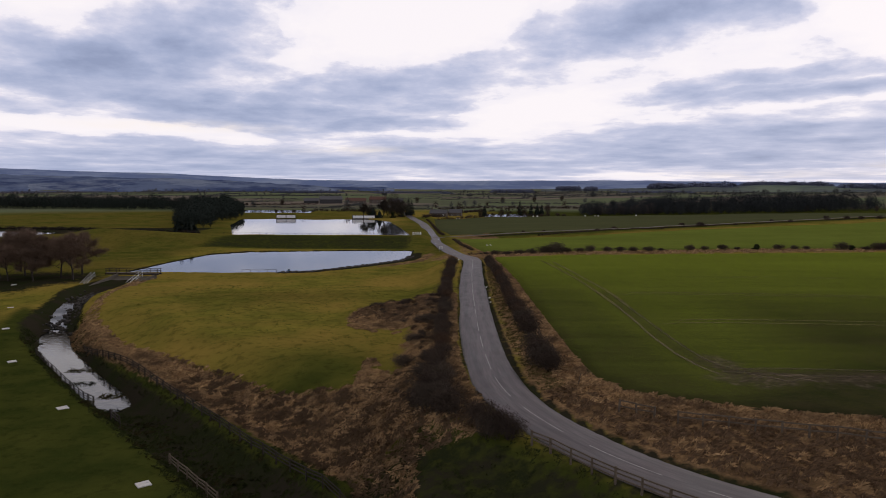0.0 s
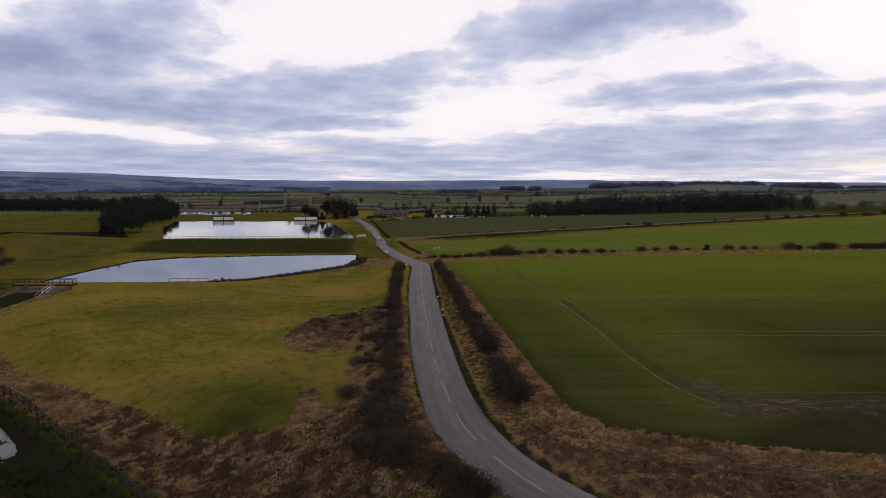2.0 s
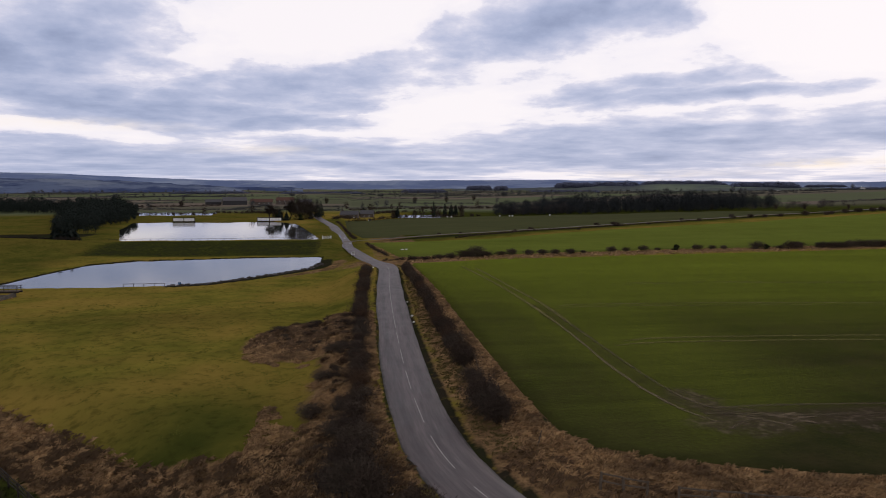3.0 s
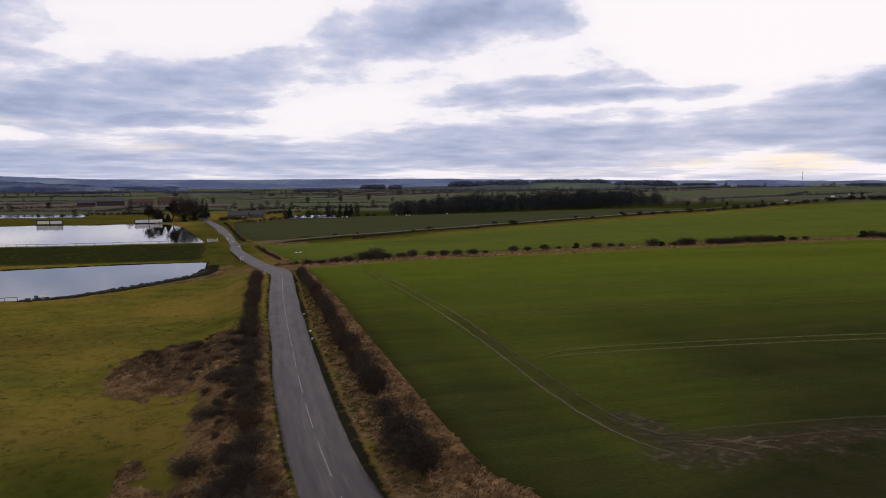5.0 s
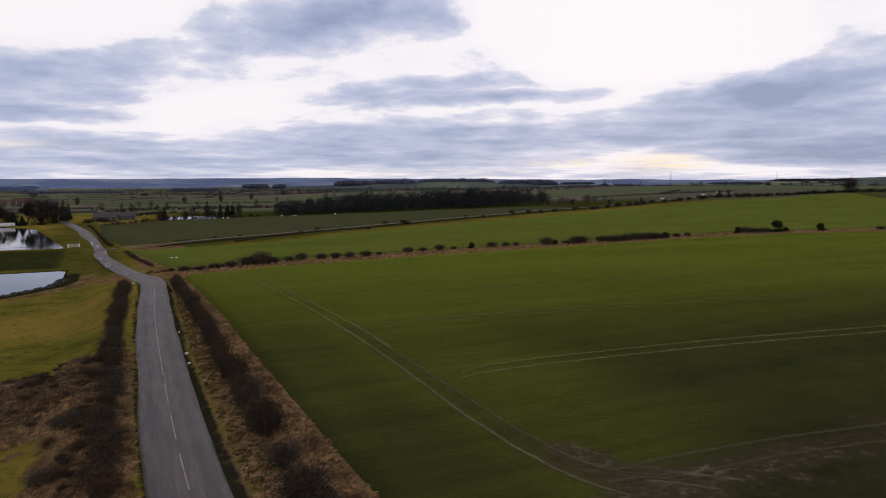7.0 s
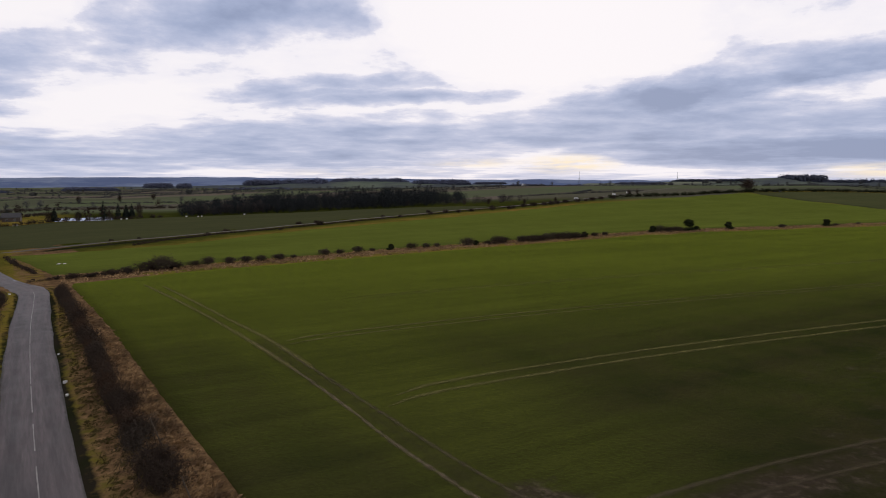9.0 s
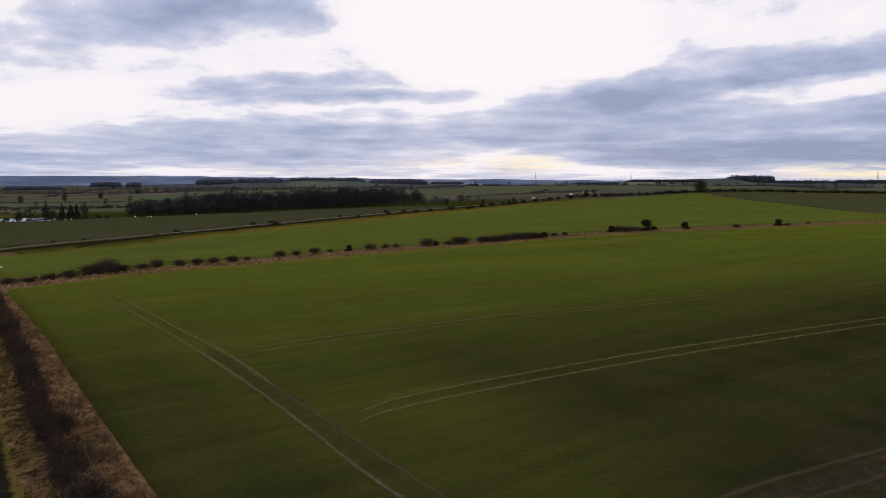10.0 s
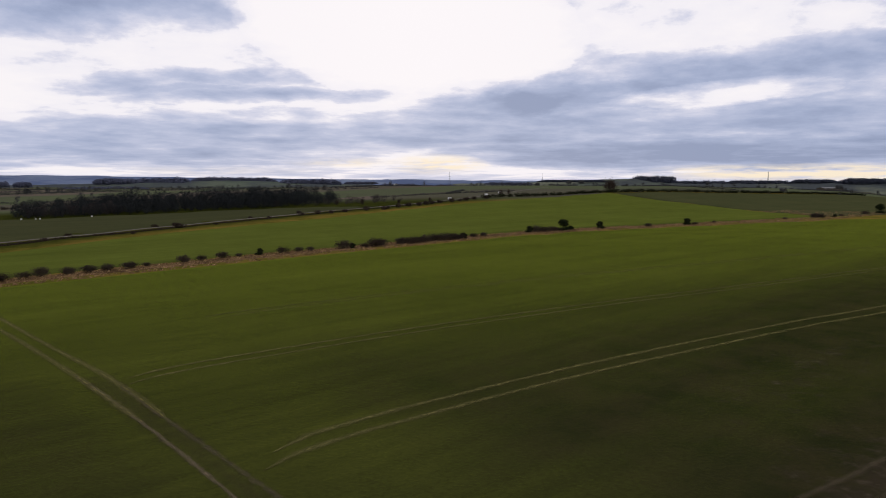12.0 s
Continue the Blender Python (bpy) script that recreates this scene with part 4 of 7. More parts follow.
for n, (poly, level) in enumerate(zip((POND_1, POND_2, POND_3, POND_4, POND_5), WATER)):
    pond("water_%d" % (n + 1), poly, level, "still reservoir water mirroring the cloudy sky")

line = resample(STREAM[1:], 1.5)
bed = [at_ground(*p) for p in line]
level = -6.1
x, y, z, u = strip("stream", line, 2.6, WATER_STREAM, 0.0, 5)
z = np.full(x.shape, level)
z = np.where((line[:, 1:2] > 100) & (line[:, 1:2] < 143), np.maximum(z, np.array(bed)[:, None] + 0.14 * smooth(line[:, 1:2], 100, 112) - 0.3 * (1 - smooth(line[:, 1:2], 100, 112))), z)
tagged(new("water_stream", grid_mesh("water_stream", x, y, z, WATER_STREAM)), "narrow stream in a deep muddy cutting", "stream", kind="structure")


# ---- road, lane and markings ----
road_line = resample(ROAD, 1.6)


def carriageway(name, line, half, material, label, category, camber=0.05, lanes=9, seed=1):
    x, y, z, u = strip(name, line, half, material, 0.0, lanes, 0.10, seed)
    mid = np.array([float(ground_height(px, py)) for px, py in line]) + 0.2
    mid = np.convolve(np.pad(mid, 4, "edge"), np.ones(9) / 9, "valid")
    z = mid[:, None] + camber * (1 - u[None, :] ** 2) + 0 * x
    z[:, 0] -= 0.14
    z[:, -1] -= 0.14
    data = grid_mesh(name, x, y, z, material, {"across": np.broadcast_to(u[None, :], x.shape), "along": np.r_[0, np.cumsum(np.linalg.norm(np.diff(line, axis=0), axis=1))][:, None] + 0 * x})
    return tagged(new(name, data), label, category, kind="structure"), mid


half_width = 2.45 + 0.9 * np.exp(-(((road_line[:, 1] - 199) / 7) ** 2)) + 0.5 * np.exp(-(((road_line[:, 1] - 289) / 8) ** 2)) * (road_line[:, 0] < 20)
ROAD_OB, road_mid = carriageway("road", road_line, half_width, ASPHALT, "worn grey asphalt country road with a broken white line", "road")
lane_line = resample(LANE, 3.0)
carriageway("lane", lane_line, 1.15, LANE_GREY, "pale narrow country lane between banks", "road", 0.02, 5, 4)


def dashes():
    """Broken centre line: six metres of paint, three of gap, with short worn breaks."""
    step = np.r_[0, np.cumsum(np.linalg.norm(np.diff(road_line, axis=0), axis=1))]
    rng = np.random.default_rng(8)

    def on_road(s, off):
        px, py = np.interp(s, step, road_line[:, 0]), np.interp(s, step, road_line[:, 1])
        qx, qy = np.interp(s + 0.3, step, road_line[:, 0]), np.interp(s + 0.3, step, road_line[:, 1])
        t = np.array([qx - px, qy - py])
        t /= np.linalg.norm(t)
        return (px + t[1] * off, py - t[0] * off, np.interp(s, step, road_mid) + 0.055)

    at_bend = step[np.argmin(np.abs(road_line[:, 1] - 70.1))]
    start = at_bend - 9 * (DASH + GAP)
    end = step[np.argmin(np.hypot(road_line[:, 0] - 8, road_line[:, 1] - 188))]
    while start < end:
        b = Build()
        solid = start > at_bend + 3.5 * (DASH + GAP)
        long = DASH + GAP - rng.uniform(0.1, 0.9) if solid else DASH
        cut = np.linspace(start, start + long, 6)
        for a, c in zip(cut[:-1], cut[1:]):
            w1, w2 = rng.uniform(0.03, 0.048, 2)
            b.poly(on_road(a, -w1), on_road(a, w1), on_road(c, w2), on_road(c, -w2))
        part("road_marking", b, PAINT, ROAD_OB)
        start += DASH + GAP


DASH, GAP = 6.3, 3.1
dashes()


# ---- tracks in the crop ----
def wheel_track(pts, width, material, label, seed, low=0.0, ragged=0.6):
    line = resample(pts, min(1.2, math.dist(pts[0], pts[-1]) / 16))
    rng = np.random.default_rng(seed)
    half = np.clip(width / 2 * (1 + 0.35 * ragged * np.convolve(rng.normal(0, 1.6, len(line)), np.ones(6) / 6, "same")), 0.03, None)
    half[:4] *= np.linspace(0.2, 1, 4)
    half[-4:] *= np.linspace(1, 0.2, 4)
    line = line + np.convolve(rng.normal(0, 0.25 * ragged, len(line)), np.ones(9) / 9, "same")[:, None]
    x, y, _, u = strip("t", line, half * 1.5, material, 0.0, 5)
    z = ground_height(x, y) + 0.13 - 0.02 * np.abs(u) - low
    ob = new("wheel_track", grid_mesh("wheel_track", x, y, z, material, {"across": np.broadcast_to(u[None, :], x.shape)}))
    return tagged(ob, label, "track", group="wheel tracks in the crop", kind="structure")


ALONG = [[(26.8, 190), (27.0, 152), (27.3, 125), (27.2, 107), (26.7, 95), (26.2, 86), (25.9, 78), (26.3, 72.5), (27.0, 69), (28.2, 66)],
         [(29.2, 184), (28.8, 144), (29.4, 121), (28.8, 106), (28.4, 93), (28.1, 84), (28.1, 77), (28.6, 72.2), (30.0, 69.2), (32, 68)]]
for k, pts in enumerate(ALONG):
    wheel_track(pts[:4], 0.9, TRAM, "flattened wheel track along the edge of the cereal", 18 + k, 0.0, 0.3)
    wheel_track(pts[2:], 0.5, SOIL if k == 0 else SOIL_DARK, "bare wheel rut along the edge of the cereal", 20 + k)
wheel_track([((a[0] + b[0]) / 2, (a[1] + b[1]) / 2) for a, b in zip(*ALONG)][2:], 2.3, MUD_SOFT, "poached muddy strip between wheel ruts", 30, 0.02)
wheel_track([(27, 70), (31, 68.3), (40, 67.6), (52, 66.4), (75, 62.8)], 3.2, MUD_SOFT, "poached muddy strip at the field corner", 31, 0.02)
wheel_track([(29.5, 69.6), (35, 69.7), (45, 68.9), (53.4, 67.5), (75, 64), (110, 58), (160, 50)], 0.6, SOIL_DARK, "pale wheel rut along the headland", 44)
wheel_track([(30, 67.4), (35, 67.1), (42.4, 66.6), (51, 65.3), (75, 61.5), (110, 55.5), (160, 47.5)], 0.6, SOIL_DARK, "pale wheel rut along the headland", 45)
BOUT = [(-3.5, -1.2), (1, 0.0), (11, -0.2), (34, -2.3), (69, -7.7), (90, -12), (165, -26), (265, -44)]
for k, (x0, y0, wide) in enumerate([(35, 96.2, 0.9), (33, 93.9, 0.85), (34, 121.3, 0.7), (33, 119.2, 0.6), (52, 145.4, 0.5), (53, 143.3, 0.5)]):
    wheel_track([(x0 + u, y0 + v) for u, v in BOUT], wide, TRAM, "pale tractor tramline crossing the cereal", 50 + k, 0.0, 0.25)

# churned turning place at the field corner: short crossing ruts
rut_rng = random.Random(77)
for k in range(11):
    cx, cy, turn = rut_rng.uniform(27.5, 36), rut_rng.uniform(65.2, 69.6), rut_rng.choice((-8, -35, -60, 20)) + rut_rng.uniform(-12, 12)
    half, bend = rut_rng.uniform(1.0, 2.6), rut_rng.uniform(-0.35, 0.35)
    ux, uy = math.cos(radians(turn)), math.sin(radians(turn))
    pts = [(cx + ux * half * f - uy * bend * (1 - f * f), cy + uy * half * f + ux * bend * (1 - f * f)) for f in (-1, -0.5, 0, 0.5, 1)]
    wheel_track(pts, rut_rng.uniform(0.3, 0.6), SOIL if k < 4 else SOIL_DARK, "churned muddy wheel rut at the field corner", 70 + k)


# ---- plants ----
def branching(rng, height, spread, thick, levels, kids, lean=0.0, low=0.25, rise=0.55):
    """Segments (a, b, ra, rb, level) of a bare tree."""
    out = []

    def grow(a, way, length, radius, level):
        bends = 3 if level == 0 else 2
        p, w = Vector(a), Vector(way)
        marks = []
        for i in range(bends):
            w = (w + Vector(rng.normal(0, 0.16, 3))).normalized()
            q = p + w * (length / bends)
            r0, r1 = radius * (1 - 0.55 * i / bends), radius * (1 - 0.55 * (i + 1) / bends)
            out.append((p.copy(), q.copy(), r0, r1, level))
            marks.append((p.copy(), q.copy(), r1))
            p = q
        if level >= levels:
            return
        n = kids[level]
        for i in range(n):
            f = low + (1 - low) * (i + rng.uniform(0.2, 0.9)) / n
            k = min(int(f * bends), bends - 1)
            a0, b0, r = marks[k]
            start = a0.lerp(b0, min(1.0, f * bends - k))
            turn = rng.uniform(0, 2 * math.pi)
            out_way = Vector((math.cos(turn), math.sin(turn), 0))
            new_way = (w * rise + out_way * spread + Vector((0, 0, 0.25))).normalized()
            grow(start, new_way, length * rng.uniform(0.48, 0.72) * (1.1 - 0.35 * f), max(r * 0.62, 0.012), level + 1)

    grow((0, 0, -0.25), Vector((lean, 0, 1)).normalized(), height * 0.62, thick, 0)
    return out


def needle_ribbon(build, a, b, ra, rb, rng):
    """A thin twig: two crossed slivers."""
    a, b = Vector(a), Vector(b)
    side = (b - a).cross(Vector(rng.normal(0, 1, 3))).normalized()
    build.poly(a - side * ra, a + side * ra, b + side * rb * 0.4)


def tree_meshes(name, seed, height, spread, thick, twigs, kids=(7, 6, 5), twig_material=None, twig_width=0.03, rise=0.55, twig_len=0.09):
    rng = np.random.default_rng(seed)
    segs = branching(rng, height, spread, thick, 3, kids, rise=rise)
    top = max(s[1].z for s in segs)
    scale = height / top
    trunk, crown = Build(), Build()
    tips = []
    for a, b, ra, rb, level in segs:
        a, b = a * scale, b * scale
        if level == 0:
            trunk.tube(a, b, ra, rb, 7)
        elif level == 1:
            trunk.tube(a, b, ra, rb, 4)
        else:
            crown.tube(a, b, max(ra, 0.02), max(rb, 0.012), 3)
        if level >= 2:
            tips.append((a, b))
    for i in range(twigs):
        a, b = tips[int(rng.integers(len(tips)))]
        p = a.lerp(b, rng.uniform(0.1, 1.0))
        way = ((b - a).normalized() + Vector(rng.normal(0, 0.75, 3)) + Vector((0, 0, 0.25))).normalized()
        q = p + way * height * twig_len * rng.uniform(0.5, 1.4)
        needle_ribbon(crown, p, q, twig_width, twig_width * 0.5, rng)
    return trunk.mesh("trunk", BARK), crown.mesh("crown", twig_material or TWIG)


def shrub_mesh(seed, wide, high, stems, twigs, material, width=0.022, deep=None):
    """A bare thorn bush: stems fan out from the foot into a rounded thicket of fine twigs."""
    rng = np.random.default_rng(seed)
    deep = deep or wide
    b = Build()
    for i in range(stems):
        turn, reach = rng.uniform(0, 2 * math.pi), math.sqrt(rng.uniform(0.0, 1.0))
        foot = Vector((math.cos(turn) * reach * wide * 0.25, math.sin(turn) * reach * deep * 0.25, -0.1))
        top = high * (0.45 + 0.5 * math.sqrt(max(0.0, 1 - reach ** 2))) * rng.uniform(0.8, 1.0)
        tip = Vector((math.cos(turn) * reach * wide * 0.46, math.sin(turn) * reach * deep * 0.46, top))
        mid = foot.lerp(tip, 0.5) + Vector(rng.normal(0, 0.08 * high, 3))
        b.tube(foot, mid, 0.03, 0.02, 3)
        b.tube(mid, tip, 0.02, 0.008, 3)
    for k in range(stems * twigs):
        d = Vector(rng.normal(0, 1, 3)).normalized()
        r = rng.uniform(0.1, 1.0) ** 0.6 * (1 + 0.4 * math.sin(5 * d.x + seed) * math.cos(4 * d.y - seed) + 0.15 * math.sin(11 * d.y + 7 * d.z + seed))
        p = Vector((d.x * r * wide * 0.5, d.y * r * deep * 0.5, high * 0.5 + d.z * r * high * 0.5))
        if p.z < 0.0:
            p.z = rng.uniform(0.0, 0.3 * high)
        way = (d * 0.55 + Vector(rng.normal(0, 0.6, 3)) + Vector((0, 0, 0.2))).normalized()
        q = p + way * rng.uniform(0.10, 0.26) * (0.4 * high + 0.4)
        needle_ribbon(b, p, q, width, width * 0.4, rng)
    return b.mesh("twigs", material)


def leafy_mesh(seed, wide, high, count, material, size=0.22, pinch=1.0, hollow=0.15):
    """An evergreen crown: many small leaf clumps over several overlapping lobes."""
    rng = np.random.default_rng(seed)
    b = Build()
    lobes = []
    for i in range(13):
        t = rng.uniform(0, 2 * math.pi)
        up = rng.uniform(0.22, 0.82) if i < 8 else rng.uniform(0.06, 0.16)
        reach = rng.uniform(0.03, 0.22) * (1 - pinch * max(0.0, up - 0.4))
        lobes.append((Vector((math.cos(t) * reach * wide, math.sin(t) * reach * wide, up * high)), wide * rng.uniform(0.26, 0.38) * (1 - 0.5 * pinch * up), high * rng.uniform(0.14, 0.24)))
    for i in range(count):
        c, rw, rh = lobes[int(rng.integers(len(lobes)))]
        n = Vector(rng.normal(0, 1, 3)).normalized()
        r = hollow + (1.08 - hollow) * rng.uniform() ** 0.6
        p = c + Vector((n.x * rw, n.y * rw, n.z * rh)) * r
        if p.z < 0.05:
            p.z = rng.uniform(0.05, 0.3)
        side = n.cross(Vector(rng.normal(0, 1, 3))).normalized()
        up = (n.cross(side) + n * rng.uniform(-0.5, 0.5)).normalized()
        s = size * rng.uniform(0.6, 1.4)
        b.poly(p - side * s * 0.5, p + up * s * 0.35 + side * s * 0.1, p + side * s * 0.5, p - up * s * 0.4)
    return b.mesh("crown", material)


def conifer_points(rng, height, wide, whorls, sprays, bare=0.18, point=0.85):
    """Verts and faces of a spruce or pine crown made of drooping sprays."""
    b = Build()
    for i in range(whorls):
        f = bare + (1 - bare) * (i + rng.uniform(0, 0.8)) / whorls
        reach = wide * 0.5 * (1 - f) ** point * rng.uniform(0.8, 1.15) + 0.12
        n = max(4, int(sprays * (1 - 0.6 * f)))
        spin = rng.uniform(0, 6.28)
        for k in range(n):
            t = spin + 2 * math.pi * k / n + rng.normal(0, 0.25)
            l = reach * rng.uniform(0.65, 1.15)
            d = Vector((math.cos(t), math.sin(t), 0))
            s = Vector((-d.y, d.x, 0))
            base = Vector((0, 0, f * height)) + d * 0.05
            droop = -0.28 * l + rng.normal(0, 0.1)
            mid = base + d * l * 0.55 + Vector((0, 0, droop * 0.3 + 0.12))
            tip = base + d * l + Vector((0, 0, droop))
            w = l * 0.30 + 0.12
            b.poly(base, mid - s * w, tip, mid + s * w)
            b.poly(mid - s * w * 0.4, tip + Vector((0, 0, -0.3 * w - 0.12)), mid + s * w * 0.4 + Vector((0, 0, 0.25 * w)))
    return b


# ---- hedges and bushes ----
SHRUBS = [shrub_mesh(100 + k, w, h, 24, 52, m, 0.026, d) for k, (w, h, d, m) in enumerate([(2.6, 1.7, 1.7, TWIG), (2.3, 1.5, 1.6, TWIG_PALE), (3.0, 1.9, 1.8, TWIG), (2.2, 1.3, 1.5, TWIG_PALE), (2.0, 2.0, 1.7, TWIG_RED)])]
BIG_SHRUBS = [shrub_mesh(120 + k, w, h, 34, 110, m, 0.030) for k, (w, h, m) in enumerate([(3.4, 2.6, TWIG), (4.0, 2.4, TWIG_PALE), (3.4, 2.5, TWIG)])]
FAR_SHRUBS = [shrub_mesh(140 + k, w, h, 24, 105, m, 0.055) for k, (w, h, m) in enumerate([(4.2, 2.5, TWIG_PALE), (5.0, 2.2, TWIG), (3.6, 2.0, TWIG_PALE)])]
EVERGREEN = [leafy_mesh(160 + k, w, h, 2600, LEAF, s) for k, (w, h, s) in enumerate([(4.5, 3.0, 0.30), (5.5, 5.2, 0.36), (3.2, 2.4, 0.26)])]


def bush(name, data, x, y, size, turn, label, group, squash=1.0):
    ob = new(name, data)
    ob.matrix_basis = Matrix.LocRotScale((x, y, at_ground(x, y) - 0.05), Euler((0, 0, radians(turn))), (size, size, size * squash))
    return tagged(ob, label, "bush", group)


rng = random.Random(11)
LEFT_HEDGE = [(2.6, 186), (1.9, 165), (1.0, 140), (0.4, 120), (0.1, 100), (-0.1, 85), (-0.3, 72)]
for p in resample(LEFT_HEDGE, 1.2):
    bush("hedge_shrub", rng.choice(SHRUBS), p[0] + rng.uniform(-0.45, 0.45), p[1], rng.uniform(0.75, 1.25), rng.uniform(0, 360),
         "low bare hawthorn hedge shrub beside the road", "roadside hedge shrubs", rng.uniform(0.62, 0.85))
RIGHT_HEDGE = [(11.7, 184), (11.6, 165), (11.3, 140), (10.9, 118), (10.6, 100), (10.5, 92)]
for p in resample(RIGHT_HEDGE, 1.35):
    if 88 < p[1] < 93 or rng.random() < 0.06:
        continue
    bush("hedge_shrub", rng.choice(SHRUBS), p[0] + rng.uniform(-0.3, 0.3), p[1], rng.uniform(0.8, 1.2), rng.choice((0, 180)) + rng.uniform(60, 120),
         "dark bare hawthorn hedge shrub in dry grass", "roadside hedge shrubs", rng.uniform(0.9, 1.2))
for x, y, s, k in [(10.7, 87.5, 0.9, 0), (10.9, 85.6, 0.8, 2), (10.5, 79.2, 0.62, 1), (10.3, 73.8, 0.85, 0), (10.2, 71.6, 0.95, 2), (10.4, 69.6, 0.85, 1), (10.7, 67.8, 0.8, 0),
                   (11.2, 95.5, 0.7, 1), (11.4, 103, 0.7, 0), (-0.6, 69.5, 0.8, 0), (-0.9, 66.8, 0.7, 2), (-0.2, 64.2, 0.85, 1), (-1.2, 61.6, 0.8, 0), (-0.4, 59.6, 0.95, 2),
                   (-0.7, 57.2, 1.0, 1), (0.4, 55.6, 0.9, 0), (-2.2, 58.8, 0.7, 2), (3.0, 53.4, 0.75, 0), (4.2, 51.9, 0.72, 2), (5.2, 50.6, 0.65, 0), (3.6, 51.4, 0.6, 1)]:
    bush("thorn_bush", BIG_SHRUBS[k], x, y, s, rng.uniform(0, 360), "tangled leafless thorn bush in rough grass", "thorn bushes by the road")
# scrub on the hummock
for k in range(38):
    a, r = rng.uniform(0, 6.28), math.sqrt(rng.random())
    bush("bramble", rng.choice(SHRUBS), -6.0 + 6.5 * r * r * math.cos(a), 108.5 + 7.0 * r * math.sin(a), rng.uniform(0.35, 0.75), rng.uniform(0, 360),
         "low brown bramble scrub on a grassy hummock", "brambles on the hummock", 0.55)
for k in range(46):
    y = rng.uniform(60, 112)
    bush("bramble", rng.choice(SHRUBS + BIG_SHRUBS[1:2]), -0.8 - abs(rng.gauss(0, 1.6)), y, rng.uniform(0.45, 0.8), rng.uniform(0, 360),
         "low brown bramble scrub beside the hedge", "brambles beside the hedge", rng.uniform(0.45, 0.7))
# scrubby hedge along the far side of the cereal
HEDGE_WEST = [(16, 213, 0.6, "s"), (20, 214.5, 0.5, "s"), (24, 216, 0.7, "s"), (28, 219, 0.8, "s"), (33, 221.5, 1.15, "s"), (36.5, 222.5, 1.2, "s"), (39.5, 224, 0.9, "s"), (45, 227, 0.7, "s"), (48.5, 227.5, 0.7, "s"),
              (54, 227.5, 0.85, "r"), (58.5, 228, 0.95, "r"), (63, 229, 0.8, "r"), (68.5, 230, 0.85, "r"), (73, 231.5, 0.5, "s"), (83.6, 234, 0.8, "r"), (89, 235.5, 0.5, "s"), (95.7, 237, 0.9, "s"), (101, 237.5, 0.55, "r"),
              (108, 238.5, 0.85, "e"), (115.6, 238.5, 0.75, "s")]
HEDGE_MIDDLE = [(121, 238, 0.6, "s"), (125, 238, 0.55, "s"), (136.4, 236.5, 1.0, "s"), (139.5, 236, 0.7, "e"), (144.5, 236, 0.7, "s"), (148.3, 235.5, 1.15, "s"), (151, 236, 0.9, "s"), (159, 235.5, 0.9, "s"), (162.5, 235.3, 1.1, "s"),
                (166.8, 235.5, 1.1, "s"), (171, 236, 1.15, "s"), (175, 236, 1.1, "s"), (179.5, 236.3, 1.2, "s"), (183, 236.5, 1.15, "s"), (187, 236.8, 1.0, "s"), (190.6, 237, 1.1, "e"), (197, 238, 0.6, "s"), (203, 238.5, 0.6, "s"),
                (228, 236.5, 1.1, "e"), (232, 236.5, 1.1, "s")]
HEDGE_EAST = [(237, 236, 1.0, "s"), (243, 235.8, 1.0, "s"), (249, 235.2, 1.15, "E"), (254, 235, 1.0, "e"), (271.7, 232, 1.45, "e"), (303, 226.5, 0.9, "r"), (329, 220.5, 1.2, "t"), (334, 219, 0.5, "s"), (350, 217, 0.4, "s"),
              (412, 206, 0.6, "r"), (438, 200, 1.1, "s"), (443, 199.5, 1.2, "s"), (448, 199, 0.9, "s"), (464, 197, 1.1, "e"), (472, 196, 0.6, "s"), (508, 193, 0.9, "s"), (527, 190, 1.2, "E"), (545, 188, 0.9, "s")]
for x, y, s, kind in HEDGE_WEST + HEDGE_MIDDLE + HEDGE_EAST:
    s *= rng.uniform(1.0, 1.25)
    if kind in "sr":
        data, words = (FAR_SHRUBS[2] if kind == "r" else rng.choice(FAR_SHRUBS if x < 130 else FAR_SHRUBS[:2])), "dark leafless thorn bush in a gappy field hedge"
    elif kind == "E":
        data, words = EVERGREEN[1], "dense dark evergreen tree rising from a field hedge"
    else:
        data, words = EVERGREEN[2 if kind == "e" else 0], "rounded dark evergreen bush in a gappy field hedge"
    bush("hedge_bush", data, x, y, s, rng.uniform(0, 360), words, "bushes in the field hedge", rng.uniform(0.75, 1.1))
# bushes along the lane's banks
for x, y, s in [(36, 312, 0.5), (46, 316, 0.4), (70.9, 318.5, 0.7), (84, 341, 0.6), (104, 330, 0.5), (126, 366, 0.7), (131, 352, 1.0), (137, 371, 0.7), (151, 358, 0.5), (186, 393, 0.7), (190, 380, 0.6), (216, 390, 0.8),
                (222, 403, 0.8), (229, 394, 1.0), (232, 385, 0.9), (245, 390, 0.8), (262, 392, 1.1), (274, 390, 0.9), (281, 395, 0.8), (292, 398, 1.0), (303, 401, 1.1), (313, 402, 1.0), (322, 405, 1.1), (330, 408, 1.2), (341, 412, 1.0),
                (352, 411, 1.1), (362, 413, 0.9), (371, 416, 1.2), (383, 419, 1.0), (395, 418, 0.9)]:
    bush("lane_bush", rng.choice(FAR_SHRUBS), x, y, s, rng.uniform(0, 360), "dark scrub bush on the bank of the lane", "bushes along the lane")


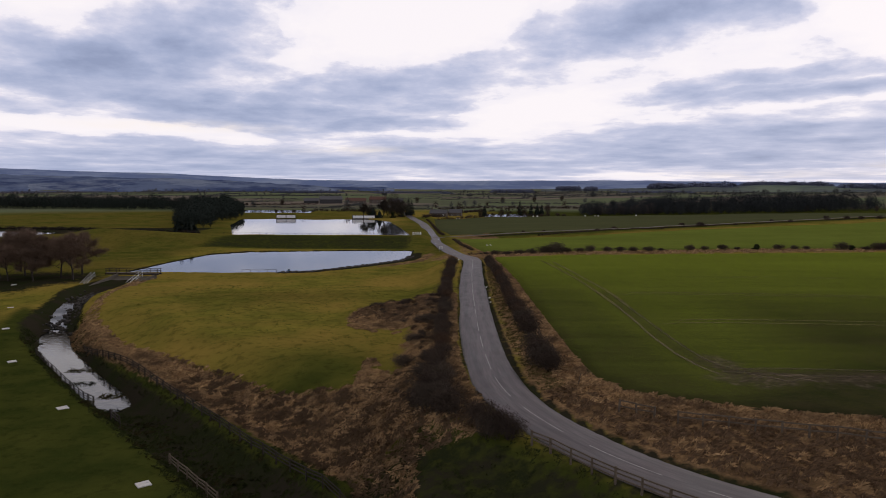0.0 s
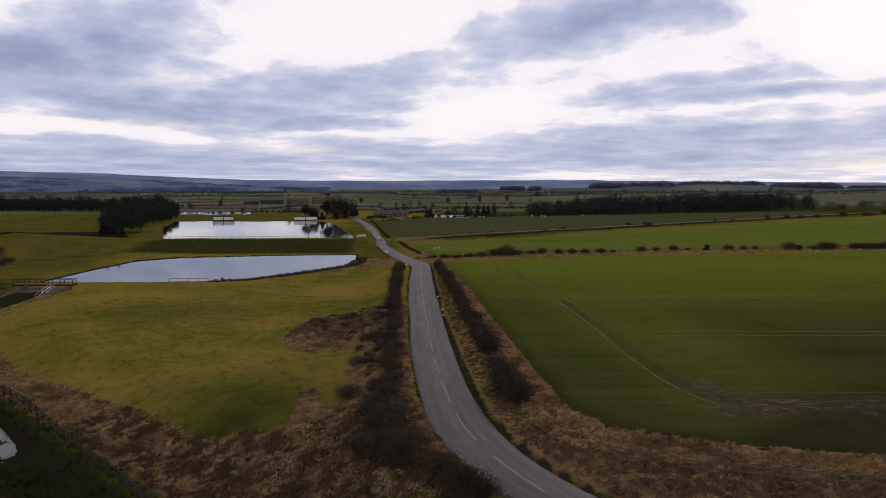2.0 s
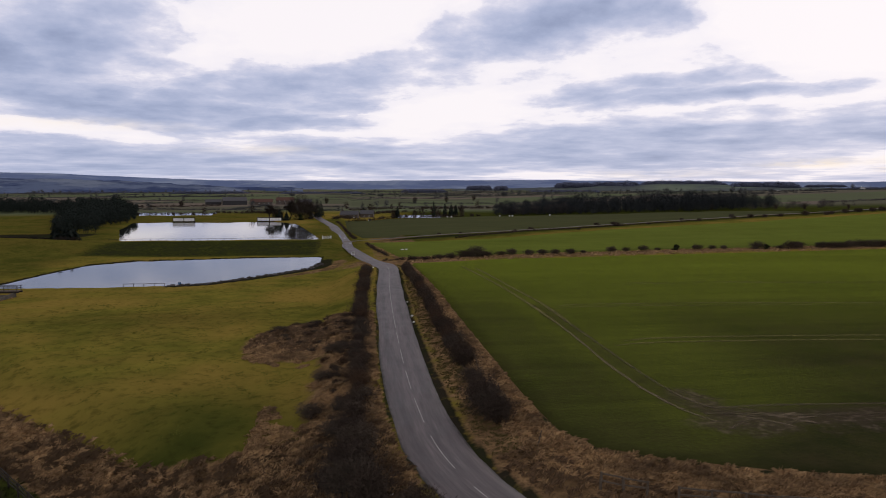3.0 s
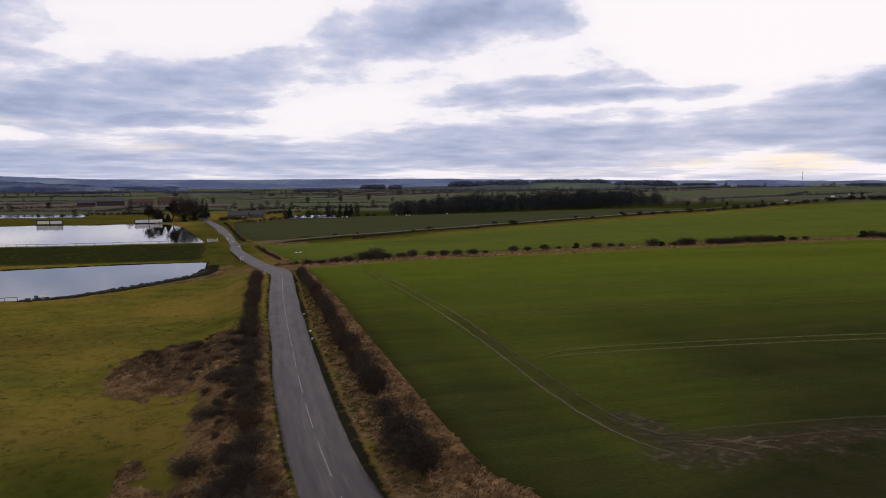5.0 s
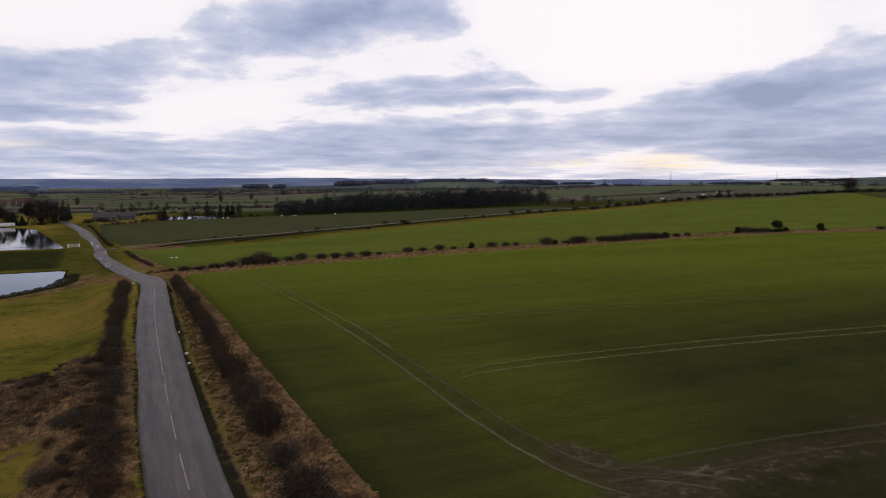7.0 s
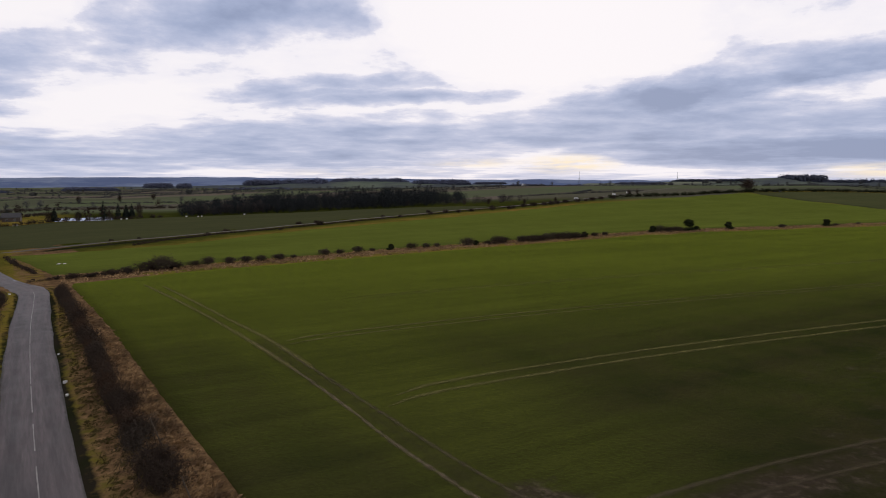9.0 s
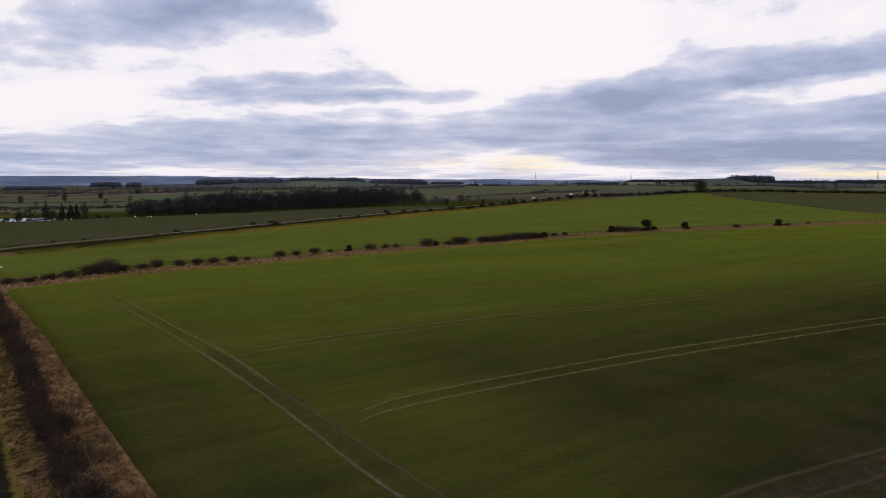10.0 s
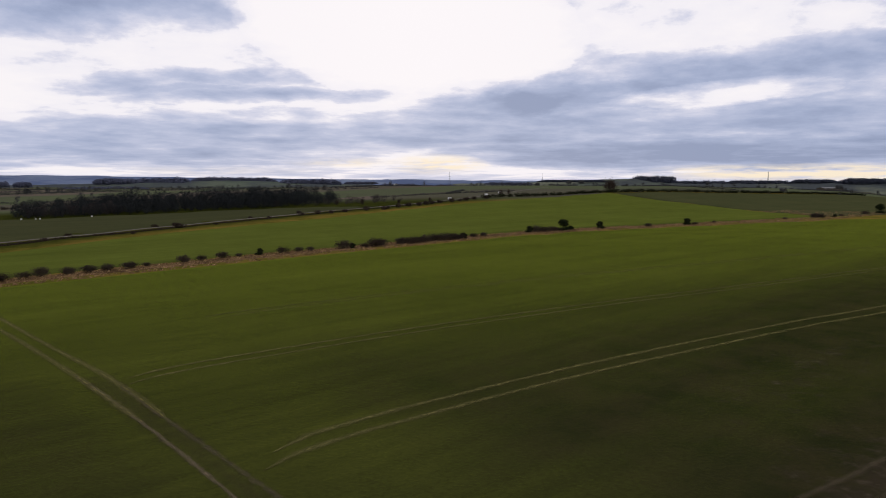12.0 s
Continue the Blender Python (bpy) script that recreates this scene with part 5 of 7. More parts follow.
# ---- grass standing on the verges ----
def blades(name, spots, material, tall, wide, label, seed, per=5, lay=1.0):
    rng = np.random.default_rng(seed)
    n = len(spots)
    spots = np.asarray(spots)
    base = np.repeat(spots, per, axis=0)
    base = base + rng.normal(0, 0.10, base.shape)
    z = ground_height(base[:, 0], base[:, 1]) - 0.03
    m = len(base)
    turn = np.repeat(2.2 * wobble(spots[:, 0], spots[:, 1], 9.0, seed) + rng.normal(0, 0.9, n), per) + rng.normal(0, 0.6, m)
    lean = rng.uniform(0.25, 1.15, m) * lay
    h = tall * np.repeat(rng.uniform(0.45, 1.25, n), per) * rng.uniform(0.6, 1.1, m)
    drift = np.stack([np.cos(turn), np.sin(turn)], 1) * (lean * h)[:, None] + np.array([0.12, -0.05]) * h[:, None]
    side = np.stack([-np.sin(turn), np.cos(turn)], 1) * (wide * rng.uniform(0.6, 1.4, m))[:, None]
    v = np.zeros((m, 4, 3))
    v[:, 0, :2], v[:, 0, 2] = base - side, z
    v[:, 1, :2], v[:, 1, 2] = base + side, z
    v[:, 2, :2], v[:, 2, 2] = base + drift * 0.5 + side * 0.7, z + h * np.maximum(0.2, 0.66 - 0.2 * lean)
    v[:, 3, :2], v[:, 3, 2] = base + drift, z + h * np.maximum(0.15, 1 - 0.62 * lean)
    data = bpy.data.meshes.new(name)
    data.from_pydata(v.reshape(-1, 3).tolist(), [], np.arange(m * 4).reshape(-1, 4)[:, [0, 1, 2, 3]].tolist())
    data.materials.append(material)
    data.update()
    return tagged(new(name, data), label, "grass", kind="stuff")


def scatter(count, x0, x1, y0, y1, keep, seed):
    rng = np.random.default_rng(seed)
    p = np.stack([rng.uniform(x0, x1, count), rng.uniform(y0, y1, count)], 1)
    return p[keep(p[:, 0], p[:, 1])]


def road_gap(x, y):
    return line_distance(x, y, ROAD)[0]


ACROSS = (0.73, 0.68)
clump = lambda x, y, size: wobble(x, y, size, 5.0) + 0.6 * wobble(x, y, size * 0.37, 1.0)
east = scatter(52000, 6, 46, 30, 196, lambda x, y: (road_gap(x, y) > 3.3) & (inside(x, y, FIELD_1) < -0.2) & (x > np.interp(y, [36, 60, 90], [20, 7, 5])) & (road_gap(x, y) < 24) & (clump(x, y, 5) > -0.75), 51)
inner = (east[:, 0] < np.interp(east[:, 1], [56, 66, 100, 185], [14.0, 10.8, 11.2, 12.0]) - 0.2) & (east[:, 1] > 62)
blades("mossy_verge_grass", east[inner], VERGE_BLADES, 0.3, 0.016, "short brown and mossy grass between road and hedge", 69, 7)
east = east[~inner]
bank_low = (east[:, 1] < 63) & (inside(east[:, 0], east[:, 1], FIELD_1) < -4.5 + 1.2 * wobble(east[:, 0], east[:, 1], 6.0)) & (clump(east[:, 0], east[:, 1], 5) > -0.35)
blades("dead_bank_bracken", east[bank_low], BRACKEN, 0.5, 0.018, "dead brown bracken on the bank below a fence", 71, 9)
east = east[~bank_low]
blades("dry_verge_grass", east, STRAW, 0.5, 0.015, "long bleached dry grass on the road verge", 52, 10)
west = scatter(34000, -14, 3.2, 52, 120, lambda x, y: (road_gap(x, y) > 3.0) & ((x > -3.9 + 1.6 * wobble(y, x, 13)) | (((x + 5) / 9) ** 2 + ((y - 60) / 5.5) ** 2 < 1) | (((x + 7.5) / 7.5) ** 2 + ((y - 103) / 8.5) ** 2 + 0.6 * wobble(x, y, 8.0) < 0.9) | ((x > -9) & (y < 82) & (0.73 * x + 0.68 * y < 46 + 3 * wobble(x, y, 9.0)))) & (clump(x, y, 4) > -0.6), 53)
top = (((west[:, 0] + 7.5) / 7.5) ** 2 + ((west[:, 1] - 106.5) / 7.5) ** 2 + 0.5 * wobble(west[:, 0], west[:, 1], 7.0) + 0.45 * wobble(west[:, 0], west[:, 1], 2.6) < 0.75) & (np.random.default_rng(9).uniform(0, 1, len(west)) < 0.75)
blades("dead_bracken", west[top], BRACKEN, 0.5, 0.04, "dead brown bracken on a grassy hummock", 65)
west = west[~top]
brown = (west[:, 1] < 70) & (clump(west[:, 0], west[:, 1], 5) > 0.0)
blades("brown_corner_bracken", west[brown], BRACKEN, 0.45, 0.015, "brown dead bracken in the pasture corner", 72, 9)
west = west[~brown]
blades("dry_field_edge_grass", west, STRAW, 0.42, 0.014, "tangled dry grass along the pasture edge", 54, 8)
bank = scatter(70000, -62, -2, 44, 112, lambda x, y: (0.73 * x + 0.68 * y > 29.2 - 0.4 * wobble(x, y, 8)) & (0.73 * x + 0.68 * y < fringe_top(x) + 0.5 * wobble(x, y, 5) - 1.2 * np.random.default_rng(4).uniform(0, 1, len(x)) ** 2 + 0.6) & (clump(x, y, 6) > -0.7) & (x < -2) & (y < 112), 55)
dull = (clump(bank[:, 0], bank[:, 1], 6) > 0.05) & (bank[:, 0] > -30)
blades("brown_bank_bracken", bank[dull], BRACKEN, 0.5, 0.016, "brown dead bracken along the stream bank", 73, 9)
bank = bank[~dull]
blades("dry_bank_grass", bank, STRAW, 0.5, 0.014, "bleached dry grass along the stream bank", 56, 10)
ring = scatter(30000, -82, -48, 96, 166, lambda x, y: (line_distance(x, y, STREAM)[0] > 3.9) & (line_distance(x, y, STREAM)[0] < 6.6 + 0.8 * wobble(x, y, 6)) & (x > np.interp(y, [90, 178], [-54, -76])), 66)
blades("dry_stream_edge_grass", ring, STRAW, 0.45, 0.024, "thin strip of dry grass round the meadow's edge", 67)
deep = scatter(42000, -66, 6, 30, 118, lambda x, y: (line_distance(x, y, STREAM)[0] < 4.5) & (line_distance(x, y, STREAM)[0] > np.where(y > 72, 2.7, 0.0)) & (clump(x, y, 4) > -0.8), 57)
pick = clump(deep[:, 0], deep[:, 1], 7) > 0.5
blades("cutting_grass", deep[~pick], DARK_BLADES, 0.4, 0.03, "dark damp grass on the sides of the stream cutting", 68)
deep = deep[pick]
blades("bank_rushes", deep, RUSH, 0.5, 0.03, "dark dead rushes and weeds in the stream cutting", 58)
mead = scatter(34000, -52, -3, 58, 150, lambda x, y: (0.73 * x + 0.68 * y > 38) & (clump(x, y, 7) > 0.35), 59)
blades("pasture_tussocks", mead, GREEN_BLADES, 0.16, 0.03, "small green tussocks in the grazed pasture", 60, 4)
hedge_bottom = scatter(26000, 14, 560, 185, 262, lambda x, y: (inside(x, y, FIELD_2) < -0.5) & (inside(x, y, FIELD_1) < -0.5) & (x > 14), 61)
blades("hedge_bottom_grass", hedge_bottom, STRAW, 0.7, 0.055, "tall dead grass along the field hedge", 62, 4)
spill = scatter(5000, -20, 12, 40, 58, lambda x, y: (road_gap(x, y) > 2.9) & (x < np.interp(y, [38, 58], [12, 6])) & (clump(x, y, 4) > -0.1), 63)
blades("dark_paddock_grass", spill, DARK_BLADES, 0.28, 0.03, "rough dark green grass below the road fence", 64)


# ---- fences ----
def fence(points, gap, post, rails, high, material, label, sink=0.0, lean=1.5):
    """A post and rail fence: posts and every rail between two posts are parts."""
    rng = random.Random(int(points[0][0] * 7 + points[0][1]))
    line = resample(points, 0.25)
    run = np.r_[0, np.cumsum(np.linalg.norm(np.diff(line, axis=0), axis=1))]
    n = max(1, int(round(run[-1] / gap)))
    feet = [(float(np.interp(s, run, line[:, 0])), float(np.interp(s, run, line[:, 1]))) for s in np.linspace(0, run[-1], n + 1)]
    feet = [(x, y, at_ground(x, y) - sink) for x, y in feet]
    thing = empty("fence", *feet[0])
    tagged(thing, label, "fence")
    base = Vector(feet[0])
    b = Build()
    b.box((0, 0, high / 2 - 0.15), (post, post, high + 0.3), 0, 0.6)
    post_mesh = b.mesh("post", material)
    for x, y, z in feet:
        ob = part("post", post_mesh, None, thing)
        ob.matrix_basis = pose(x - base.x, y - base.y, z - base.z, rng.uniform(-lean, lean), rng.uniform(-lean, lean), rng.uniform(0, 90))
    for (x0, y0, z0), (x1, y1, z1) in zip(feet[:-1], feet[1:]):
        for k in range(rails):
            h = high * (0.93 - 0.78 * k / max(1, rails))
            b = Build()
            b.beam(Vector((x0, y0, z0 + h + rng.uniform(-0.04, 0.04))) - base, Vector((x1, y1, z1 + h + rng.uniform(-0.04, 0.04))) - base, 0.045, 0.10)
            part("rail", b, material, thing)
    return thing


fence([(-54.6, 91.7), (-46.0, 82.3), (-37.1, 72.1)], 2.0, 0.12, 3, 1.15, TIMBER_DARK, "weathered dark post and rail fence along the stream")
fence([(-33.2, 67.8), (-31.2, 65.4)], 1.5, 0.12, 3, 1.15, TIMBER_DARK, "short length of dark post and rail fence over the stream")
fence([(-22.9, 56.5), (-16.4, 48.9)], 1.9, 0.12, 3, 1.1, TIMBER, "pale lichened post and rail fence on the bank")
fence([(-52, 99), (-49.4, 95.9), (-39.0, 85.1), (-29.9, 74.3), (-18.4, 60.8), (-13.0, 54.7), (-8.8, 50.4), (-3, 44)], 2.2, 0.11, 3, 1.1, TIMBER_DARK, "dark post and rail fence between pasture and stream")
fence([(14.4, 55.2), (17.0, 54.3)], 1.35, 0.13, 2, 1.1, TIMBER, "broken end of a leaning post and rail fence", lean=4)
fence([(18.6, 53.4), (20.3, 52.7), (23.6, 51.4), (27.2, 50.2), (32, 48.8), (38, 47.2)], 1.85, 0.12, 2, 1.1, TIMBER, "sagging grey post and rail fence in dry grass", lean=3)
fence([(6.5, 48.9), (8.5, 46.0), (10.9, 42.6), (12.6, 40.6), (16, 36.8), (22, 31.5)], 1.9, 0.13, 3, 1.15, TIMBER, "grey post and rail fence below the road")
fence([(-92, 290.5), (-52, 290.8), (-14, 291.5)], 3.0, 0.10, 1, 0.8, TIMBER_DARK, "thin dark rail fence along the crest of the dam")
fence([(-52, 178.4), (-48, 178.4), (-43.2, 178.9)], 2.2, 0.09, 1, 0.75, TIMBER_DARK, "dark rail fence beside the lower pond")


# ---- built things by the ponds ----
def footbridge():
    x, y, z = -74.5, 166.0, -2.35
    thing = tagged(empty("footbridge", x, y, z, -3), "timber footbridge with rails over the pond outlet", "footbridge")
    for k in range(24):
        b = Build()
        b.box((-6.2 + k * 0.54, 0, 0), (0.5, 1.7, 0.09))
        part("plank", b, TIMBER, thing)
    for s in (-0.7, 0.7):
        b = Build()
        b.box((0, s, -0.22), (13.2, 0.2, 0.34))
        part("beam", b, TIMBER_DARK, thing)
        for h in (0.55, 1.05):
            b = Build()
            b.box((0, s * 1.12, h), (13.2, 0.06, 0.11))
            part("rail", b, TIMBER_DARK, thing)
        for k in range(6):
            b = Build()
            b.box((-6.3 + k * 2.52, s * 1.12, 0.5), (0.11, 0.11, 1.2))
            part("post", b, TIMBER_DARK, thing)
    return thing


footbridge()


def spillway():
    """Concrete apron between sloping side walls below the bridge."""
    thing = tagged(empty("spillway", -73.5, 152, -3.6), "stained concrete spillway with sloping side walls", "spillway")
    b = Build()
    b.poly((-4.6, 13.5, 0.55), (4.2, 13.0, 0.55), (3.4, -8, -1.5), (-3.0, -10, -1.5))
    b.poly((-3.0, -10, -1.5), (3.4, -8, -1.5), (3.4, -8.3, -2.1), (-3.0, -10.3, -2.1))
    part("apron", b, CONCRETE, thing)
    for s, top in ((-1, 1.5), (1, 1.2)):
        b = Build()
        b.beam((s * 4.6, 13.5, 0.4), (s * 3.4, -9, -0.75), 0.4, top)
        part("side_wall", b, CONCRETE, thing)
    return thing


spillway()


def handrail(x0, y0, z0, x1, y1, z1, label):
    thing = tagged(empty("handrail", x0, y0, z0), label, "handrail")
    a, c = Vector((0, 0, 0.0)), Vector((x1 - x0, y1 - y0, z1 - z0))
    for h in (0.5, 1.05):
        for off in (-0.45, 0.45):
            b = Build()
            b.tube(a + Vector((off, 0, h)), c + Vector((off, 0, h)), 0.035, 0.035, 6)
            part("rail", b, STEEL, thing)
    for f in (0.0, 0.5, 1.0):
        for off in (-0.45, 0.45):
            p = a.lerp(c, f) + Vector((off, 0, 0))
            b = Build()
            b.tube(p - Vector((0, 0, 0.1)), p + Vector((0, 0, 1.07)), 0.045, 0.045, 6)
            part("post", b, STEEL, thing)


handrail(-80.2, 158.0, -2.3, -79.6, 150.5, -4.6, "galvanised handrail down the spillway steps")
handrail(-70.6, 161.0, -2.6, -70.9, 155.0, -4.2, "galvanised handrail beside the pond outlet")


def platform(x, y, z, long, turn, label):
    """Inlet screen on the upper dam: dark frame with pale boards."""
    thing = tagged(empty("inlet_screen", x, y, z, turn), label, "screen")
    b = Build()
    b.box((0, 0, 0.1), (long + 0.6, 1.6, 0.3))
    part("deck", b, TIMBER_DARK, thing)
    for k in range(3):
        b = Build()
        b.box((-long / 2 + k * long / 2, -0.7, 1.1), (0.28, 0.28, 2.3))
        part("post", b, TIMBER_DARK, thing)
    b = Build()
    b.box((0, -0.7, 2.3), (long + 0.4, 0.26, 0.3))
    part("top_rail", b, TIMBER_DARK, thing)
    # white boards stand in for bright water seen through the frame
    for k in (-1, 1):
        b = Build()
        b.box((k * long / 4, -0.72, 1.15), (long / 2 - 0.5, 0.1, 1.7))
        part("board", b, WHITE_PAINT, thing, "pale board standing in for bright water")


platform(-101, 447.5, -1.95, 12.5, 0, "dark framed inlet screen with two pale boards")
platform(-51, 447, -2.0, 14.5, 0, "low inlet screen with pale boards by the pond")


def slab(x, y, turn):
    thing = tagged(empty("cover_slab", x, y, at_ground(x, y), turn), "square pale concrete cover slab set in grass", "cover slab", "cover slabs in the grass")
    b = Build()
    b.box((0, 0, 0.0), (1.0, 0.95, 0.16))
    part("slab", b, PALE_SLAB, thing)
    b = Build()
    b.tube((0.3, 0, 0.07), (0.3, 0, 0.11), 0.09, 0.09, 8)
    part("lifting_ring", b, STEEL, thing)


for x, y, turn in [(-22.5, 50.5, 38), (-38.3, 68.3, 44), (-54.9, 86.9, 40), (-68.5, 107.3, 35), (-79.5, 126.2, 30), (-95.8, 153.8, 20)]:
    slab(x, y, turn)


def cabinet():
    thing = tagged(empty("control_cabinet", -40.4, 181.0, at_ground(-40.4, 181.0), 5), "small faded blue control cabinet beside the pond", "cabinet")
    thing.scale = (0.55, 0.55, 0.55)
    b = Build()
    b.box((0, 0, 0.06), (1.5, 1.0, 0.2))
    part("plinth", b, CONCRETE, thing)
    b = Build()
    b.box((0, 0, 0.95), (1.2, 0.7, 1.6))
    body = part("body", b, BLUE_PAINT, thing)
    for s in (-0.29, 0.29):
        b = Build()
        b.box((s, -0.37, 0.95), (0.54, 0.04, 1.4))
        door = part("door", b, BLUE_PAINT, body)
    b = Build()
    b.box((0, 0, 1.8), (1.35, 0.85, 0.12))
    part("lid", b, STEEL, thing)


cabinet()


def shore_stones():
    """Rough stone pitching along the pond's near shore."""
    rng = random.Random(5)
    b = Build()
    line = resample([(-42, 180.2), (-35.5, 182.2), (-28.2, 189.4), (-19.2, 200.8), (-12.6, 211.8), (-10.0, 224)], 0.5)
    for p in line:
        for k in range(8):
            x, y = p[0] + rng.uniform(-0.8, 1.3), p[1] + rng.uniform(-2.2, 0.7)
            s = 0.16 + 0.55 * rng.random() ** 2.5
            b.box((x, y, -3.8 + rng.uniform(-0.1, 0.15)), (s, s * rng.uniform(0.6, 1), s * 0.5), rng.uniform(0, 180), 0.75, rng.uniform(-14, 14))
    tagged(new("shore_stones", b.mesh("shore_stones", DARK_STONE)), "rough dark stone pitching along the pond shore", "stones", kind="stuff")


shore_stones()


def riffle_stones():
    """Loose stones in the shallow water below the spillway."""
    rng = random.Random(15)
    b = Build()
    for p in resample([(-73, 146), (-71.6, 136), (-68.2, 123.5), (-63.8, 112.6), (-60, 105)], 0.5):
        for k in range(3):
            x, y = p[0] + rng.gauss(0, 1.4), p[1] + rng.uniform(-0.6, 0.6)
            s = rng.uniform(0.2, 0.7)
            b.box((x, y, at_ground(x, y) + 0.14), (s, s * rng.uniform(0.6, 1), s * 0.6), rng.uniform(0, 180), 0.75, rng.uniform(-14, 14))
    tagged(new("riffle_stones", b.mesh("riffle_stones", DARK_STONE)), "dark stones scattered in the shallow stream", "stones", kind="stuff")


riffle_stones()


def drift_debris(x, y, wide, deep, label, seed):
    rng = random.Random(seed)
    b = Build()
    for k in range(60):
        a, r = rng.uniform(0, 6.28), math.sqrt(rng.random())
        p = Vector((x + math.cos(a) * r * wide, y + math.sin(a) * r * deep, -5.3))
        q = p + Vector((rng.uniform(-0.8, 0.8), rng.uniform(-0.8, 0.8), rng.uniform(0.0, 0.35)))
        b.tube(p, q, 0.06, 0.02, 4)
    tagged(new("reed_raft", b.mesh("reed_raft", RUSH)), label, "reeds", kind="stuff")


drift_debris(-46.6, 87.6, 1.9, 0.9, "raft of dead reeds lying in the stream", 1)
drift_debris(-37.6, 76.5, 1.2, 0.8, "clump of dead reeds lying in the stream", 2)


# ---- small things by the road ----
def stone_marker(x, y, size, seed):
    rng = random.Random(seed)
    thing = tagged(empty("white_stone", x, y, at_ground(x, y)), "small whitewashed stone at the road edge", "stone", "whitewashed stones")
    b = Build()
    for k in range(3):
        b.box((rng.uniform(-0.08, 0.08), rng.uniform(-0.08, 0.08), size * 0.35), (size, size * 0.8, size * 0.75), rng.uniform(0, 90), 0.6, rng.uniform(-12, 12))
    part("stone", b, WHITE_PAINT, thing)


for k, (x, y, s) in enumerate([(7.85, 115.6, 0.3), (7.75, 111.0, 0.22), (8.1, 128, 0.18), (1.75, 56.4, 0.2), (4.3, 190.5, 0.3)]):
    stone_marker(x, y, s, k)


def marker_stake(x, y, high, lean):
    thing = tagged(empty("marker_stake", x, y, at_ground(x, y)), "pale leaning wooden stake in the hedge", "stake", "stakes in the hedge")
    b = Build()
    b.tube((0, 0, -0.1), (lean, -0.2 * lean, high), 0.05, 0.035, 6)
    part("shaft", b, TIMBER, thing)


for x, y, h, l in [(12.3, 93.2, 2.3, -0.8), (11.9, 82.0, 2.2, -0.7), (12.4, 62.6, 1.3, 0.3)]:
    marker_stake(x, y, h, l)


def sign_board():
    x, y = -0.7, 232.0
    thing = tagged(empty("road_sign", x, y, at_ground(x, y), 12), "pale board sign on two posts at the junction", "sign")
    thing.scale = (0.7, 0.7, 0.7)
    for s in (-0.55, 0.55):
        b = Build()
        b.tube((s, 0.06, -0.2), (s, 0.06, 2.3), 0.05, 0.05, 6)
        part("post", b, STEEL, thing)
    b = Build()
    b.box((0, 0, 1.65), (1.7, 0.06, 1.25))
    board = part("board", b, PALE_SLAB, thing, "pale grey board")
    for k in range(3):
        b = Build()
        b.box((0, -0.045, 2.0 - k * 0.33), (1.2 - 0.2 * k, 0.02, 0.12))
        part("lettering_bar", b, BARN_SIDE, board)


sign_board()


def feed_sack(x, y, turn, seed):
    rng = random.Random(seed)
    z = at_ground(x, y) + 0.15
    thing = tagged(empty("plastic_sack", x, y, z, turn), "torn white plastic sack lying on pasture", "sack", "white sacks on the pasture")
    thing.scale = (0.6, 0.6, 0.6)
    b = Build()
    rows = []
    for i in range(7):
        for j in range(5):
            u, v = i / 3 - 1, j / 2 - 1
            rows.append((u * 0.95 + rng.uniform(-0.08, 0.08), v * 0.5 + rng.uniform(-0.06, 0.06), 0.32 * (1 - u * u) * (1 - v * v) + rng.uniform(0.01, 0.1)))
    b.v = rows
    b.f = [(i * 5 + j, i * 5 + j + 1, i * 5 + j + 6, i * 5 + j + 5) for i in range(6) for j in range(4)]
    part("sheet", b, WHITE_PAINT, thing)


for x, y, turn, seed in [(15.8, 248.5, 20, 1), (17.2, 248.9, 70, 2)]:
    feed_sack(x, y, turn, seed)


def puddles():
    """Thin rain puddles lying on the carriageway: place along the road, metres off its middle, width, length."""
    step = np.r_[0, np.cumsum(np.linalg.norm(np.diff(road_line, axis=0), axis=1))]
    for north, off, wide, long in [(300, -0.9, 1.0, 6.0), (306, 0.9, 0.7, 5.0), (316, -0.4, 0.8, 7.0), (285, 1.6, 0.7, 4.0), (262, -1.5, 0.5, 5.0), (216, 1.5, 0.5, 2.0), (332, 0.8, 0.5, 6.0)]:
        b = Build()
        s0 = step[np.argmin(np.abs(road_line[:, 1] - north) + 1e3 * (road_line[:, 0] > 12))]
        pts = []
        for k in range(18):
            a = 2 * math.pi * k / 18
            r = 1 + 0.2 * math.sin(3 * a + north) + 0.12 * math.sin(5 * a + off)
            at, side = s0 + long / 2 * r * math.sin(a), off + wide / 2 * r * math.cos(a)
            p = np.array([np.interp(at, step, road_line[:, 0]), np.interp(at, step, road_line[:, 1])])
            q = np.array([np.interp(at + 1, step, road_line[:, 0]), np.interp(at + 1, step, road_line[:, 1])])
            t = (q - p) / np.linalg.norm(q - p)
            pts.append((p[0] + t[1] * side, p[1] - t[0] * side, float(np.interp(at, step, road_mid)) + 0.058))
        b.poly(*pts)
        tagged(new("puddle", b.mesh("puddle", WATER_STILL)), "rain puddle shining on the road", "puddle", "puddles on the road", "structure")


puddles()


